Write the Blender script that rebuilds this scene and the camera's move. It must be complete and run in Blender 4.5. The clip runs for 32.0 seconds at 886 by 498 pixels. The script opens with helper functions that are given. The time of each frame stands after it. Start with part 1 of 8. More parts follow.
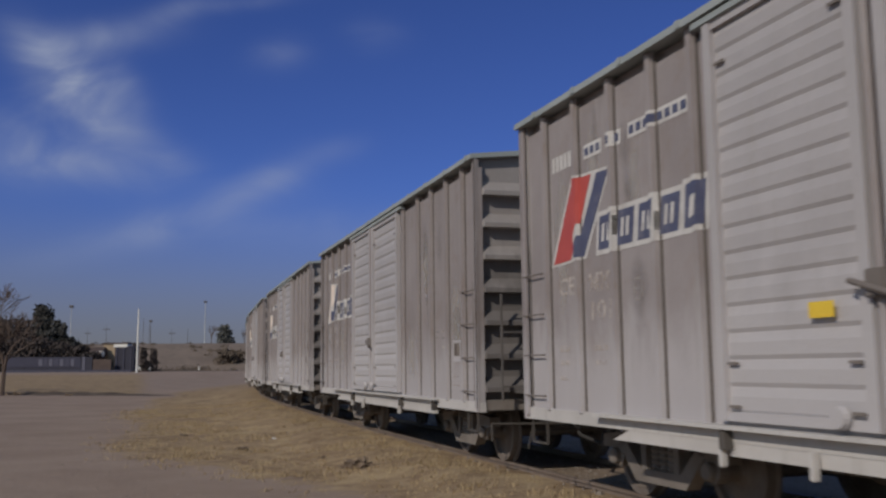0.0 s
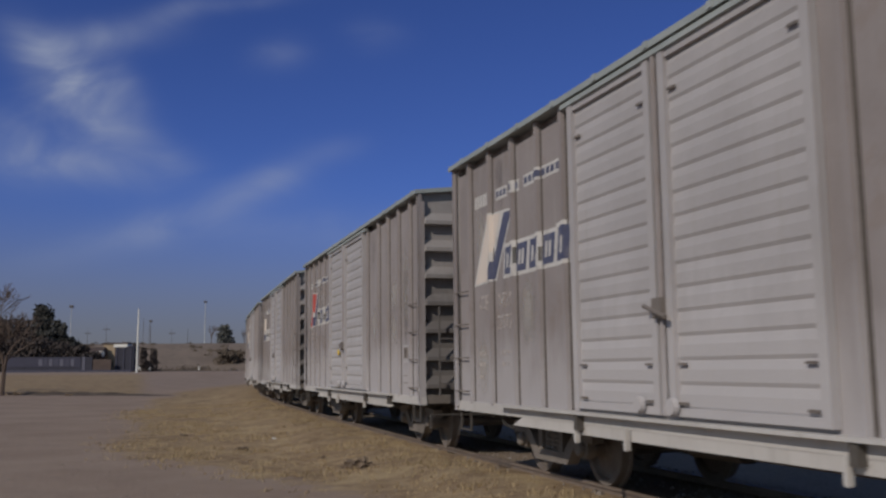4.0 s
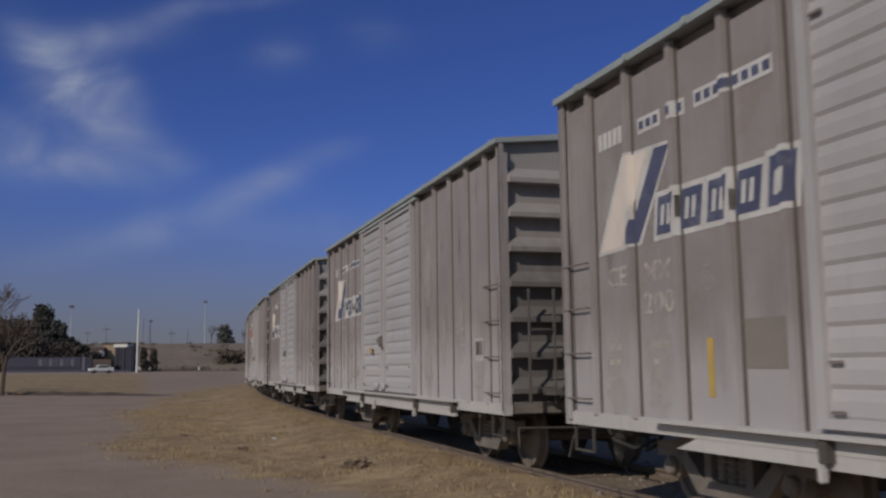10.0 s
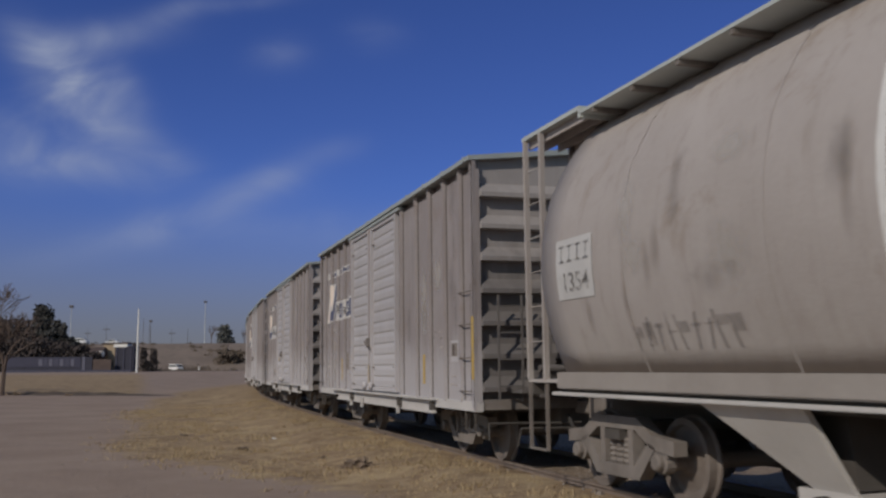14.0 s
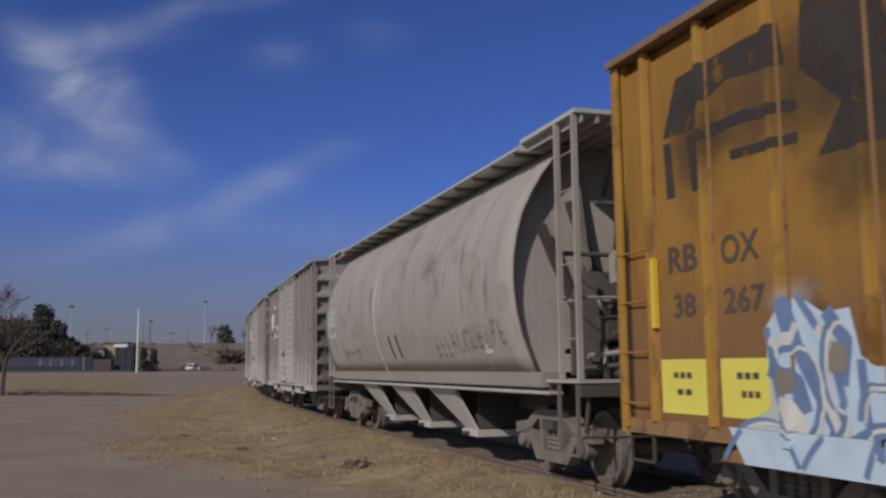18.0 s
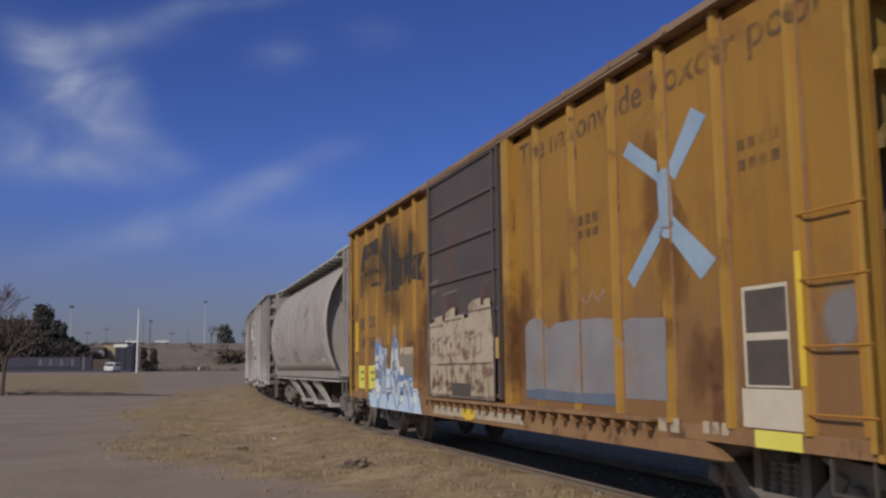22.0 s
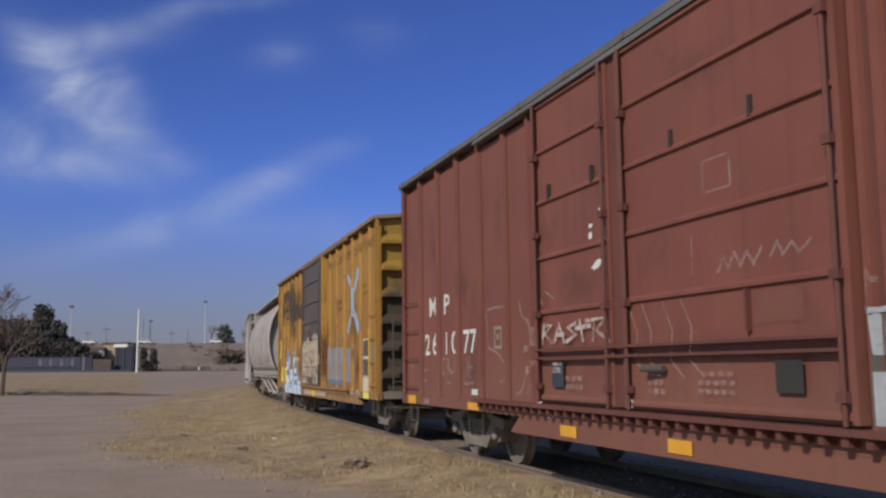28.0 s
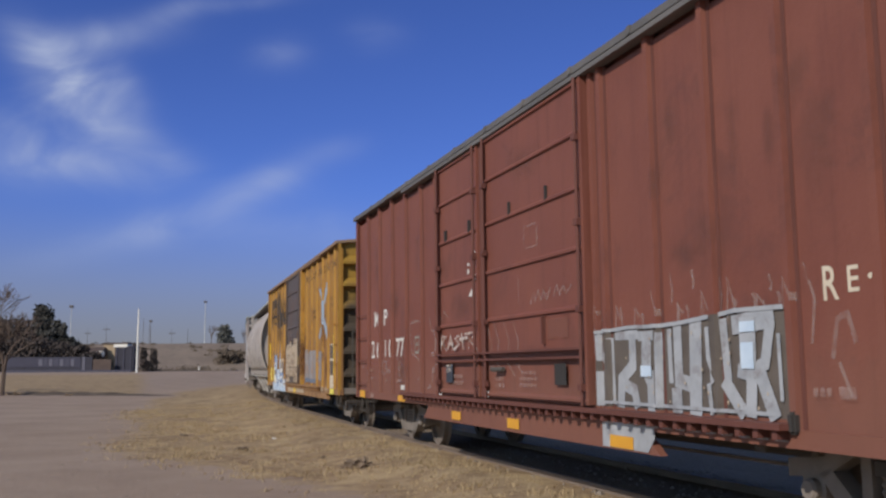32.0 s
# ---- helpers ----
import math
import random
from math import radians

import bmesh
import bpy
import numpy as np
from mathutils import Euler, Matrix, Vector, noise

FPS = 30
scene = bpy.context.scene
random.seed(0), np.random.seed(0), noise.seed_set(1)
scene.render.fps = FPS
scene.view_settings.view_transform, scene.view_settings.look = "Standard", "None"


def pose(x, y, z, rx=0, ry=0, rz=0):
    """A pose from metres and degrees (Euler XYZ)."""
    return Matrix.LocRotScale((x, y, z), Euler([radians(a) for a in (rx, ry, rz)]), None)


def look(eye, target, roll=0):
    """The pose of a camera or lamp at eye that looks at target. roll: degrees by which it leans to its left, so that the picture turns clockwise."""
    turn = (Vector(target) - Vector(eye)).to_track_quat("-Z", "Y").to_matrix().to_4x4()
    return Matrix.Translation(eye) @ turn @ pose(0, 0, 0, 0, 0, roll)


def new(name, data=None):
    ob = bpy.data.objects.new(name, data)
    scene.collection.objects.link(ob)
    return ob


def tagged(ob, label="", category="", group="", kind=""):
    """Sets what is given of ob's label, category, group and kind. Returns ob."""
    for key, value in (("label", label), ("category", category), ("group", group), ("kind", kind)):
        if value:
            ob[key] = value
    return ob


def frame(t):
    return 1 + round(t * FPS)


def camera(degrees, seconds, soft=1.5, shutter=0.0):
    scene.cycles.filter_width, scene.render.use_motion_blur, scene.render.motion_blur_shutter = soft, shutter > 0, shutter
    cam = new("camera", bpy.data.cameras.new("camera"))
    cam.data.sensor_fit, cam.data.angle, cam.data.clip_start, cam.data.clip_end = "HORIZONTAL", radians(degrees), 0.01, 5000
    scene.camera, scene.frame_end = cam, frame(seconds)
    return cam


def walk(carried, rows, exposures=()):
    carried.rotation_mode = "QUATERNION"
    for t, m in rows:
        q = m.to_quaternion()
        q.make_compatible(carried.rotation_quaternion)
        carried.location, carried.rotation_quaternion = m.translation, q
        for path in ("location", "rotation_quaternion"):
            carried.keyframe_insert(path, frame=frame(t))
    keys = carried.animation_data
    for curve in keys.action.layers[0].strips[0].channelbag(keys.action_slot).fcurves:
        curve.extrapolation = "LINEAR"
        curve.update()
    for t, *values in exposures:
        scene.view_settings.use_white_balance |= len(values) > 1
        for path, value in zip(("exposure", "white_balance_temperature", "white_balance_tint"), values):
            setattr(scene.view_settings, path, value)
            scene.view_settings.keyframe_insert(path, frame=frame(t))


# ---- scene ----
# ================= camera =================
EYE = (0.0, 0.0, 1.401)
PITCH = math.atan2(652.64 - 441, 1684.4)
cam = camera(49.92, 32.0, soft=2.45, shutter=0.35)
view = look(EYE, (0.0, math.cos(PITCH), EYE[2] + math.sin(PITCH)), -0.29)
walk(cam, [(0.0, view), (32.0, view)],
     exposures=[(0.0, -0.64), (1.0, -0.70), (2.0, -0.76), (3.0, -0.74), (6.0, -0.70), (7.0, -0.70), (9.0, -0.78), (11.0, -0.74), (12.0, -0.80), (13.0, -0.62), (17.0, -0.60), (19.0, -0.56), (20.0, -0.60),
                (21.0, -0.52), (22.0, -0.50), (23.0, -0.33), (25.0, -0.20), (26.0, -0.18), (30.0, -0.08), (32.0, -0.06)])

# ================= track and train motion =================
RZ = 0.08                 # top of the rails
CANT = -0.4               # lean of the track, degrees
SINK = -0.02              # the whole track lies this much lower
SG = np.arange(-150.0, 300.1, 0.5)


def lay_track():
    """The track's centre line, bending slowly to the right."""
    bend = np.where(SG < 0, 0.0, 0.000629 + 0.00003895 * np.clip(SG, 0, 120))
    turn = np.concatenate([[0], np.cumsum((bend[1:] + bend[:-1]) * 0.25)])
    a = 0.3228 - (turn - np.interp(0, SG, turn))
    dx, dy = -np.sin(a), np.cos(a)
    x = np.concatenate([[0], np.cumsum((dx[1:] + dx[:-1]) * 0.25)])
    y = np.concatenate([[0], np.cumsum((dy[1:] + dy[:-1]) * 0.25)])
    return 6.369 + x - np.interp(0, SG, x), y - np.interp(0, SG, y), a


TX, TY, TA = lay_track()


def track(s):
    return float(np.interp(s, SG, TX)), float(np.interp(s, SG, TY))


def heading(s):
    return float(np.interp(s, SG, TA))


# metres run by the train, second by second
KNOTS = [(0, 11.80), (1, 16.02), (2, 20.11), (3, 24.10), (4.5, 30.17), (6, 36.23), (7, 40.18), (8, 44.18), (9, 48.12),
         (10, 51.93), (11, 55.68), (12, 59.42), (13, 63.13), (14, 66.74), (15.5, 71.9), (17, 76.68), (18, 79.80),
         (19, 82.93), (20, 86.04), (21, 89.09), (22, 91.99), (23, 94.67), (24, 97.19), (25, 99.47), (26, 101.52),
         (27.5, 104.20), (29, 106.28), (30, 107.35), (31, 108.17), (32, 108.72)]


def make_run():
    t = np.array([k[0] for k in KNOTS], float)
    y = np.array([k[1] for k in KNOTS], float)
    h = np.diff(t)
    n = len(t)
    m = np.zeros((n, n))
    r = np.zeros(n)
    m[0, 0] = m[-1, -1] = 1.0
    for i in range(1, n - 1):
        m[i, i - 1], m[i, i], m[i, i + 1] = h[i - 1], 2 * (h[i - 1] + h[i]), h[i]
        r[i] = 6 * ((y[i + 1] - y[i]) / h[i] - (y[i] - y[i - 1]) / h[i - 1])
    c = np.linalg.solve(m, r)

    def run(q):
        i = int(np.clip(np.searchsorted(t, q) - 1, 0, n - 2))
        a, b = t[i + 1] - q, q - t[i]
        return float(c[i] * a ** 3 / (6 * h[i]) + c[i + 1] * b ** 3 / (6 * h[i])
                     + (y[i] / h[i] - c[i] * h[i] / 6) * a + (y[i + 1] / h[i] - c[i + 1] * h[i] / 6) * b)
    return run


run = make_run()


def car_pose(s, half):
    xa, ya = track(s + half)
    xb, yb = track(s - half)
    return pose((xa + xb) / 2, (ya + yb) / 2, SINK, CANT, 0, math.degrees(math.atan2(ya - yb, xa - xb)))


# ================= light =================
SUN_TO = Vector((-0.513, -0.656, 0.55)).normalized()
sun_data = bpy.data.lights.new("sun", "SUN")
sun_data.energy, sun_data.angle, sun_data.color = 3.65, radians(0.53), (1.0, 0.905, 0.79)
sun = new("sun", sun_data)
sun.matrix_world = look(SUN_TO * 300, (0, 0, 0))


def nd(nt, kind, **kw):
    n = nt.nodes.new(kind)
    for k, v in kw.items():
        if k == "operation":
            n.operation = v
        elif k == "data_type":
            n.data_type = v
        elif k == "blend_type":
            n.blend_type = v
    return n


def put(nt, sock, v):
    if isinstance(v, bpy.types.NodeSocket):
        nt.links.new(v, sock)
    else:
        sock.default_value = v


def fm(nt, op, a, b=0.0, clamp=False):
    n = nd(nt, "ShaderNodeMath", operation=op)
    n.use_clamp = clamp
    put(nt, n.inputs[0], a)
    put(nt, n.inputs[1], b)
    return n.outputs[0]


def mixc(nt, f, a, b, blend="MIX"):
    n = nd(nt, "ShaderNodeMix", data_type="RGBA", blend_type=blend)
    put(nt, n.inputs[0], f)
    for sock, v in ((n.inputs[6], a), (n.inputs[7], b)):
        put(nt, sock, v if isinstance(v, bpy.types.NodeSocket) else (*v, 1.0))
    return n.outputs[2]


def noise_node(nt, vec, scale, detail=4.0, rough=0.6, distort=0.0):
    n = nt.nodes.new("ShaderNodeTexNoise")
    nt.links.new(vec, n.inputs["Vector"])
    n.inputs["Scale"].default_value = scale
    n.inputs["Detail"].default_value = detail
    n.inputs["Roughness"].default_value = rough
    n.inputs["Distortion"].default_value = distort
    return n.outputs["Fac"]


def ramp(nt, v, lo, hi):
    n = nt.nodes.new("ShaderNodeMapRange")
    put(nt, n.inputs[0], v)
    n.inputs[1].default_value, n.inputs[2].default_value = lo, hi
    n.inputs[3].default_value, n.inputs[4].default_value = 0.0, 1.0
    n.interpolation_type = "SMOOTHSTEP"
    return n.outputs[0]


def scaled(nt, vec, sx, sy, sz):
    n = nt.nodes.new("ShaderNodeMapping")
    nt.links.new(vec, n.inputs[0])
    n.inputs["Scale"].default_value = (sx, sy, sz)
    return n.outputs[0]


def make_sky():
    w = bpy.data.worlds.new("sky")
    w.use_nodes = True
    scene.world = w
    nt = w.node_tree
    bg = next(n for n in nt.nodes if n.type == "BACKGROUND")
    sky = nt.nodes.new("ShaderNodeTexSky")
    sky.sky_type, sky.sun_disc = "NISHITA", False
    sky.sun_elevation, sky.sun_rotation = math.asin(SUN_TO.z), math.atan2(SUN_TO.x, SUN_TO.y)
    sky.altitude, sky.air_density, sky.dust_density, sky.ozone_density = 1500.0, 1.0, 0.4, 3.0
    tc = nt.nodes.new("ShaderNodeTexCoord")
    sep = nt.nodes.new("ShaderNodeSeparateXYZ")
    nt.links.new(tc.outputs["Generated"], sep.inputs[0])
    # cirrus on a far plane ahead: u to the right, v up
    ahead = fm(nt, "MAXIMUM", sep.outputs[1], 0.05)
    u, v = fm(nt, "DIVIDE", sep.outputs[0], ahead), fm(nt, "DIVIDE", sep.outputs[2], ahead)
    com = nt.nodes.new("ShaderNodeCombineXYZ")
    nt.links.new(u, com.inputs[0])
    nt.links.new(v, com.inputs[1])
    wisp = noise_node(nt, scaled(nt, com.outputs[0], 6.0, 10.0, 1.0), 1.3, 4.5, 0.5, 0.6)
    soft = noise_node(nt, com.outputs[0], 3.2, 3.0, 0.5, 0.4)
    # centre u, v, lean in degrees, half length, half width, thickness
    wisps = [(-0.387, 0.289, -45, 0.068, 0.033, 0.85), (-0.439, 0.340, -50, 0.053, 0.024, 0.50), (-0.360, 0.361, 8, 0.056, 0.018, 0.62), (-0.293, 0.389, 20, 0.042, 0.014, 0.34),
             (-0.408, 0.218, -6, 0.101, 0.020, 0.50), (-0.330, 0.242, -25, 0.056, 0.018, 0.42), (-0.199, 0.193, 22, 0.056, 0.016, 0.58), (-0.127, 0.231, 10, 0.039, 0.014, 0.20),
             (-0.174, 0.340, 5, 0.028, 0.017, 0.32), (-0.073, 0.361, 0, 0.030, 0.017, 0.16), (-0.291, 0.153, 14, 0.113, 0.018, 0.30), (-0.134, 0.147, 0, 0.089, 0.020, 0.22),
             (-0.225, 0.398, 5, 0.053, 0.009, 0.24), (-0.458, 0.242, -5, 0.047, 0.036, 0.35), (-0.345, 0.305, -60, 0.036, 0.018, 0.30)]
    total = None
    for cu, cv, lean, a, b, k in wisps:
        c, s = math.cos(radians(lean)), math.sin(radians(lean))
        du, dv = fm(nt, "SUBTRACT", u, cu), fm(nt, "SUBTRACT", v, cv)
        p = fm(nt, "ADD", fm(nt, "MULTIPLY", du, c / a), fm(nt, "MULTIPLY", dv, s / a))
        q = fm(nt, "ADD", fm(nt, "MULTIPLY", du, -s / b), fm(nt, "MULTIPLY", dv, c / b))
        g = fm(nt, "EXPONENT", fm(nt, "MULTIPLY", fm(nt, "ADD", fm(nt, "MULTIPLY", p, p), fm(nt, "MULTIPLY", q, q)), -1.0))
        g = fm(nt, "MULTIPLY", g, k)
        total = g if total is None else fm(nt, "ADD", total, g)
    grain = fm(nt, "MULTIPLY", ramp(nt, wisp, 0.28, 0.78), ramp(nt, soft, 0.2, 0.7))
    thick = fm(nt, "MULTIPLY", total, fm(nt, "ADD", fm(nt, "MULTIPLY", grain, 1.25), 0.3), True)
    # paler round the sun's half of the sky, deep blue in the quarter away from it
    dot = nt.nodes.new("ShaderNodeVectorMath")
    dot.operation = "DOT_PRODUCT"
    nt.links.new(tc.outputs["Generated"], dot.inputs[0])
    dot.inputs[1].default_value = Vector((0.2, 0.95, 0.2)).normalized()
    tint = mixc(nt, ramp(nt, dot.outputs["Value"], 0.3, 0.78), (1.6, 1.5, 1.35), (0.535, 0.672, 1.30))
    deep = mixc(nt, 1.0, sky.outputs[0], tint, "MULTIPLY")
    # dull haze low over the ground
    low = fm(nt, "SUBTRACT", 1.0, ramp(nt, sep.outputs[2], 0.0, 0.2))
    hazed = mixc(nt, fm(nt, "MULTIPLY", low, 0.85), deep, (2.62, 2.53, 2.46))
    final = mixc(nt, thick, hazed, (5.2, 5.95, 8.2))
    nt.links.new(final, bg.inputs[0])
    bg.inputs[1].default_value = 0.086


make_sky()

# ================= materials =================
MATS = {}


def surface(name, a, b, rough=0.75, metal=0.0, big=0.9, fine=14.0, bump=0.25, streak=None, streak_to=0.5, dust=None, dust_z=1.2,
            dust_amt=0.8, rust=None, rust_amt=0.5, rust_scale=1.7):
    """Weathered surface: two tones in large and fine grain; runs, dust or a dark tone from below and rust blotches
    where asked for.
    """
    if name in MATS:
        return MATS[name]
    m = bpy.data.materials.new(name)
    m.use_nodes = True
    nt = m.node_tree
    bs = next(n for n in nt.nodes if n.type == "BSDF_PRINCIPLED")
    tc = nt.nodes.new("ShaderNodeTexCoord")
    info = nt.nodes.new("ShaderNodeObjectInfo")
    add = nt.nodes.new("ShaderNodeVectorMath")
    add.operation = "ADD"
    nt.links.new(tc.outputs["Object"], add.inputs[0])
    com = nt.nodes.new("ShaderNodeCombineXYZ")
    nt.links.new(fm(nt, "MULTIPLY", info.outputs["Random"], 37.0), com.inputs[0])
    nt.links.new(com.outputs[0], add.inputs[1])
    vec = add.outputs[0]
    n1 = noise_node(nt, vec, big, 5.0, 0.6, 0.3)
    n2 = noise_node(nt, vec, fine, 5.0, 0.65)
    f = fm(nt, "ADD", fm(nt, "MULTIPLY", ramp(nt, n1, 0.3, 0.7), 0.65), fm(nt, "MULTIPLY", n2, 0.35))
    col = mixc(nt, f, a, b)
    if streak:
        st = noise_node(nt, scaled(nt, vec, 7.0, 7.0, 0.45), 1.0, 5.0, 0.65)
        col = mixc(nt, fm(nt, "MULTIPLY", ramp(nt, st, 0.5, 0.72), streak_to), col, streak)
    sep = nt.nodes.new("ShaderNodeSeparateXYZ")
    nt.links.new(tc.outputs["Object"], sep.inputs[0])
    if rust:
        r1 = noise_node(nt, vec, rust_scale, 7.0, 0.7, 0.5)
        col = mixc(nt, fm(nt, "MULTIPLY", ramp(nt, r1, 0.52, 0.66), rust_amt), col, rust)
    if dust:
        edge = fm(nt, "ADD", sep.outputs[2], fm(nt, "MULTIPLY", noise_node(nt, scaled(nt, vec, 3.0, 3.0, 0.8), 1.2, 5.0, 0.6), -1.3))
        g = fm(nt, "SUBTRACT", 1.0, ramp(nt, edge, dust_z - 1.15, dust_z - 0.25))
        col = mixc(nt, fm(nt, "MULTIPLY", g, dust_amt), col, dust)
    nt.links.new(col, bs.inputs["Base Color"])
    bs.inputs["Metallic"].default_value = metal
    rn = nt.nodes.new("ShaderNodeMapRange")
    nt.links.new(n1, rn.inputs[0])
    rn.inputs[3].default_value, rn.inputs[4].default_value = max(0.05, rough - 0.12), min(1.0, rough + 0.12)
    nt.links.new(rn.outputs[0], bs.inputs["Roughness"])
    if bump:
        bp = nt.nodes.new("ShaderNodeBump")
        bp.inputs["Strength"].default_value = bump
        bp.inputs["Distance"].default_value = 0.02
        nt.links.new(n2, bp.inputs["Height"])
        nt.links.new(bp.outputs[0], bs.inputs["Normal"])
    MATS[name] = m
    return m


CEM = surface("dusty_grey_paint", (0.247, 0.217, 0.214), (0.327, 0.294, 0.294), 0.72, streak=(0.41, 0.385, 0.365), streak_to=0.35,
              dust=(0.485, 0.462, 0.475), dust_z=1.8, dust_amt=0.72, rust=(0.23, 0.17, 0.13), rust_amt=0.22)
CEM_B = surface("dusty_brown_grey_paint", (0.232, 0.203, 0.199), (0.308, 0.275, 0.273), 0.74, streak=(0.35, 0.329, 0.318), streak_to=0.3,
                dust=(0.445, 0.423, 0.434), dust_z=1.7, dust_amt=0.72, rust=(0.20, 0.14, 0.105), rust_amt=0.25)
# Its dust arguments lay a dark tone that deepens towards the bottom.
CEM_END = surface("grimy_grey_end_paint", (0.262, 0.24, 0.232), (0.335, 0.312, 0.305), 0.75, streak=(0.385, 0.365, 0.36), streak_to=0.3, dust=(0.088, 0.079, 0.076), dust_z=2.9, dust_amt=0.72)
CEM_DOOR = surface("galvanised_grey", (0.357, 0.337, 0.342), (0.433, 0.412, 0.42), 0.62, streak=(0.35, 0.325, 0.31), streak_to=0.4,
                   dust=(0.503, 0.482, 0.49), dust_z=2.0, dust_amt=0.65)
CEM_SILL = surface("cement_dusted_steel", (0.46, 0.44, 0.425), (0.56, 0.54, 0.525), 0.8, streak=(0.35, 0.33, 0.31), streak_to=0.4)
CAR_TRIM = surface("weathered_blue_grey_eave", (0.27, 0.30, 0.30), (0.37, 0.40, 0.40), 0.65)
ROOF_TRIM = surface("pale_green_grey_steel", (0.40, 0.43, 0.41), (0.50, 0.53, 0.51), 0.6)
STEEL_DARK = surface("grimy_dark_steel", (0.055, 0.049, 0.045), (0.10, 0.089, 0.08), 0.85, bump=0.4)
TRUCK = surface("dusty_cast_steel", (0.14, 0.121, 0.108), (0.235, 0.208, 0.188), 0.85, bump=0.4, big=2.5)
WHEEL = surface("rusty_wheel_steel", (0.12, 0.098, 0.085), (0.21, 0.18, 0.16), 0.75, big=3.0)
GREY_IRON = surface("grey_painted_iron", (0.14, 0.12, 0.108), (0.215, 0.188, 0.17), 0.7)
END_IRON = surface("grimy_end_iron", (0.082, 0.073, 0.069), (0.15, 0.136, 0.13), 0.8, big=3.0)
HOP = surface("dusty_pale_grey_paint", (0.332, 0.295, 0.274), (0.412, 0.375, 0.357), 0.72, big=0.5, streak=(0.27, 0.23, 0.20),
              streak_to=0.45, dust=(0.46, 0.43, 0.40), dust_z=1.7, dust_amt=0.6, rust=(0.255, 0.205, 0.165), rust_amt=0.65, rust_scale=0.9)
HOP_PALE = surface("pale_chute_steel", (0.42, 0.40, 0.38), (0.55, 0.53, 0.51), 0.7)
YEL = surface("faded_orange_yellow_paint", (0.29, 0.145, 0.022), (0.37, 0.19, 0.032), 0.6, big=0.7, streak=(0.24, 0.105, 0.026), streak_to=0.6,
              dust=(0.21, 0.11, 0.055), dust_z=2.1, dust_amt=0.75, rust=(0.22, 0.085, 0.03), rust_amt=0.5, rust_scale=1.3)
# Lighter copy of the side's yellow: sunlight on the posts is in the colour.
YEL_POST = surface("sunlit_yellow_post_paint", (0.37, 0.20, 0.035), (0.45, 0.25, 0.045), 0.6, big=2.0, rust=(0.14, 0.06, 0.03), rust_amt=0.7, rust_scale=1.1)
# The same arguments turn the lower part of this end nearly black.
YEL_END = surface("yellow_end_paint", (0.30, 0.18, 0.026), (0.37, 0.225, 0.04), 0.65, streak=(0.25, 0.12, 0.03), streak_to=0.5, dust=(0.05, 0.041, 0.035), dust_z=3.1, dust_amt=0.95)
R_DOOR = surface("brown_black_door_paint", (0.075, 0.058, 0.055), (0.105, 0.085, 0.08), 0.6, rust=(0.16, 0.07, 0.04), rust_amt=0.5)
RUST = surface("rusty_sill_steel", (0.23, 0.115, 0.05), (0.33, 0.20, 0.095), 0.8, rust=(0.11, 0.05, 0.03), rust_amt=0.8, rust_scale=3.0)
R_ROOF = surface("rusty_roof_trim", (0.20, 0.125, 0.075), (0.32, 0.22, 0.14), 0.75)
RED = surface("faded_oxide_red_paint", (0.165, 0.053, 0.037), (0.21, 0.073, 0.05), 0.62, big=0.6, streak=(0.135, 0.044, 0.032), streak_to=0.5,
              dust=(0.20, 0.095, 0.068), dust_z=1.5, dust_amt=0.5, rust=(0.118, 0.044, 0.034), rust_amt=0.55, rust_scale=0.9)
RED_DARK = surface("dark_oxide_red_steel", (0.10, 0.036, 0.028), (0.145, 0.052, 0.041), 0.7)
ROOF_DARK = surface("dark_grey_roof_steel", (0.10, 0.095, 0.09), (0.16, 0.15, 0.145), 0.6)
BLACK = surface("dull_black", (0.022, 0.02, 0.02), (0.04, 0.037, 0.036), 0.8)
MARK_WHITE = surface("worn_white_marking_paint", (0.50, 0.48, 0.46), (0.64, 0.62, 0.60), 0.65, big=3.0, rust=(0.36, 0.33, 0.31), rust_amt=0.5, rust_scale=4.0)
MARK_BLUE = surface("worn_blue_marking_paint", (0.062, 0.068, 0.125), (0.095, 0.105, 0.175), 0.6, big=3.0, rust=(0.22, 0.21, 0.24), rust_amt=0.4, rust_scale=5.0)
W_PAINT = surface("white_marking_paint", (0.56, 0.55, 0.53), (0.70, 0.69, 0.67), 0.6, big=3.0)
CREAM = surface("cream_paint", (0.55, 0.48, 0.38), (0.64, 0.57, 0.46), 0.6, big=3.0)
E_CREAM = surface("pale_cream_emblem_paint", (0.62, 0.54, 0.48), (0.72, 0.64, 0.57), 0.6, big=3.0)
R_PAINT = surface("red_marking_paint", (0.40, 0.065, 0.055), (0.50, 0.09, 0.075), 0.5, big=3.0)
Y_PAINT = surface("yellow_marking_paint", (0.70, 0.47, 0.04), (0.80, 0.56, 0.06), 0.6, big=3.0)
Y_WORN = surface("worn_orange_yellow_paint", (0.44, 0.30, 0.09), (0.56, 0.38, 0.10), 0.65, big=4.0, rust=(0.30, 0.26, 0.22), rust_amt=0.5, rust_scale=6.0)
Y_PALE = surface("lemon_yellow_plate_paint", (0.72, 0.64, 0.10), (0.80, 0.72, 0.15), 0.6, big=3.0)
O_PAINT = surface("orange_reflector", (0.62, 0.30, 0.03), (0.72, 0.38, 0.04), 0.5, big=3.0)
G_DARK = surface("dark_marking_paint", (0.07, 0.055, 0.048), (0.11, 0.088, 0.075), 0.7, big=3.0)
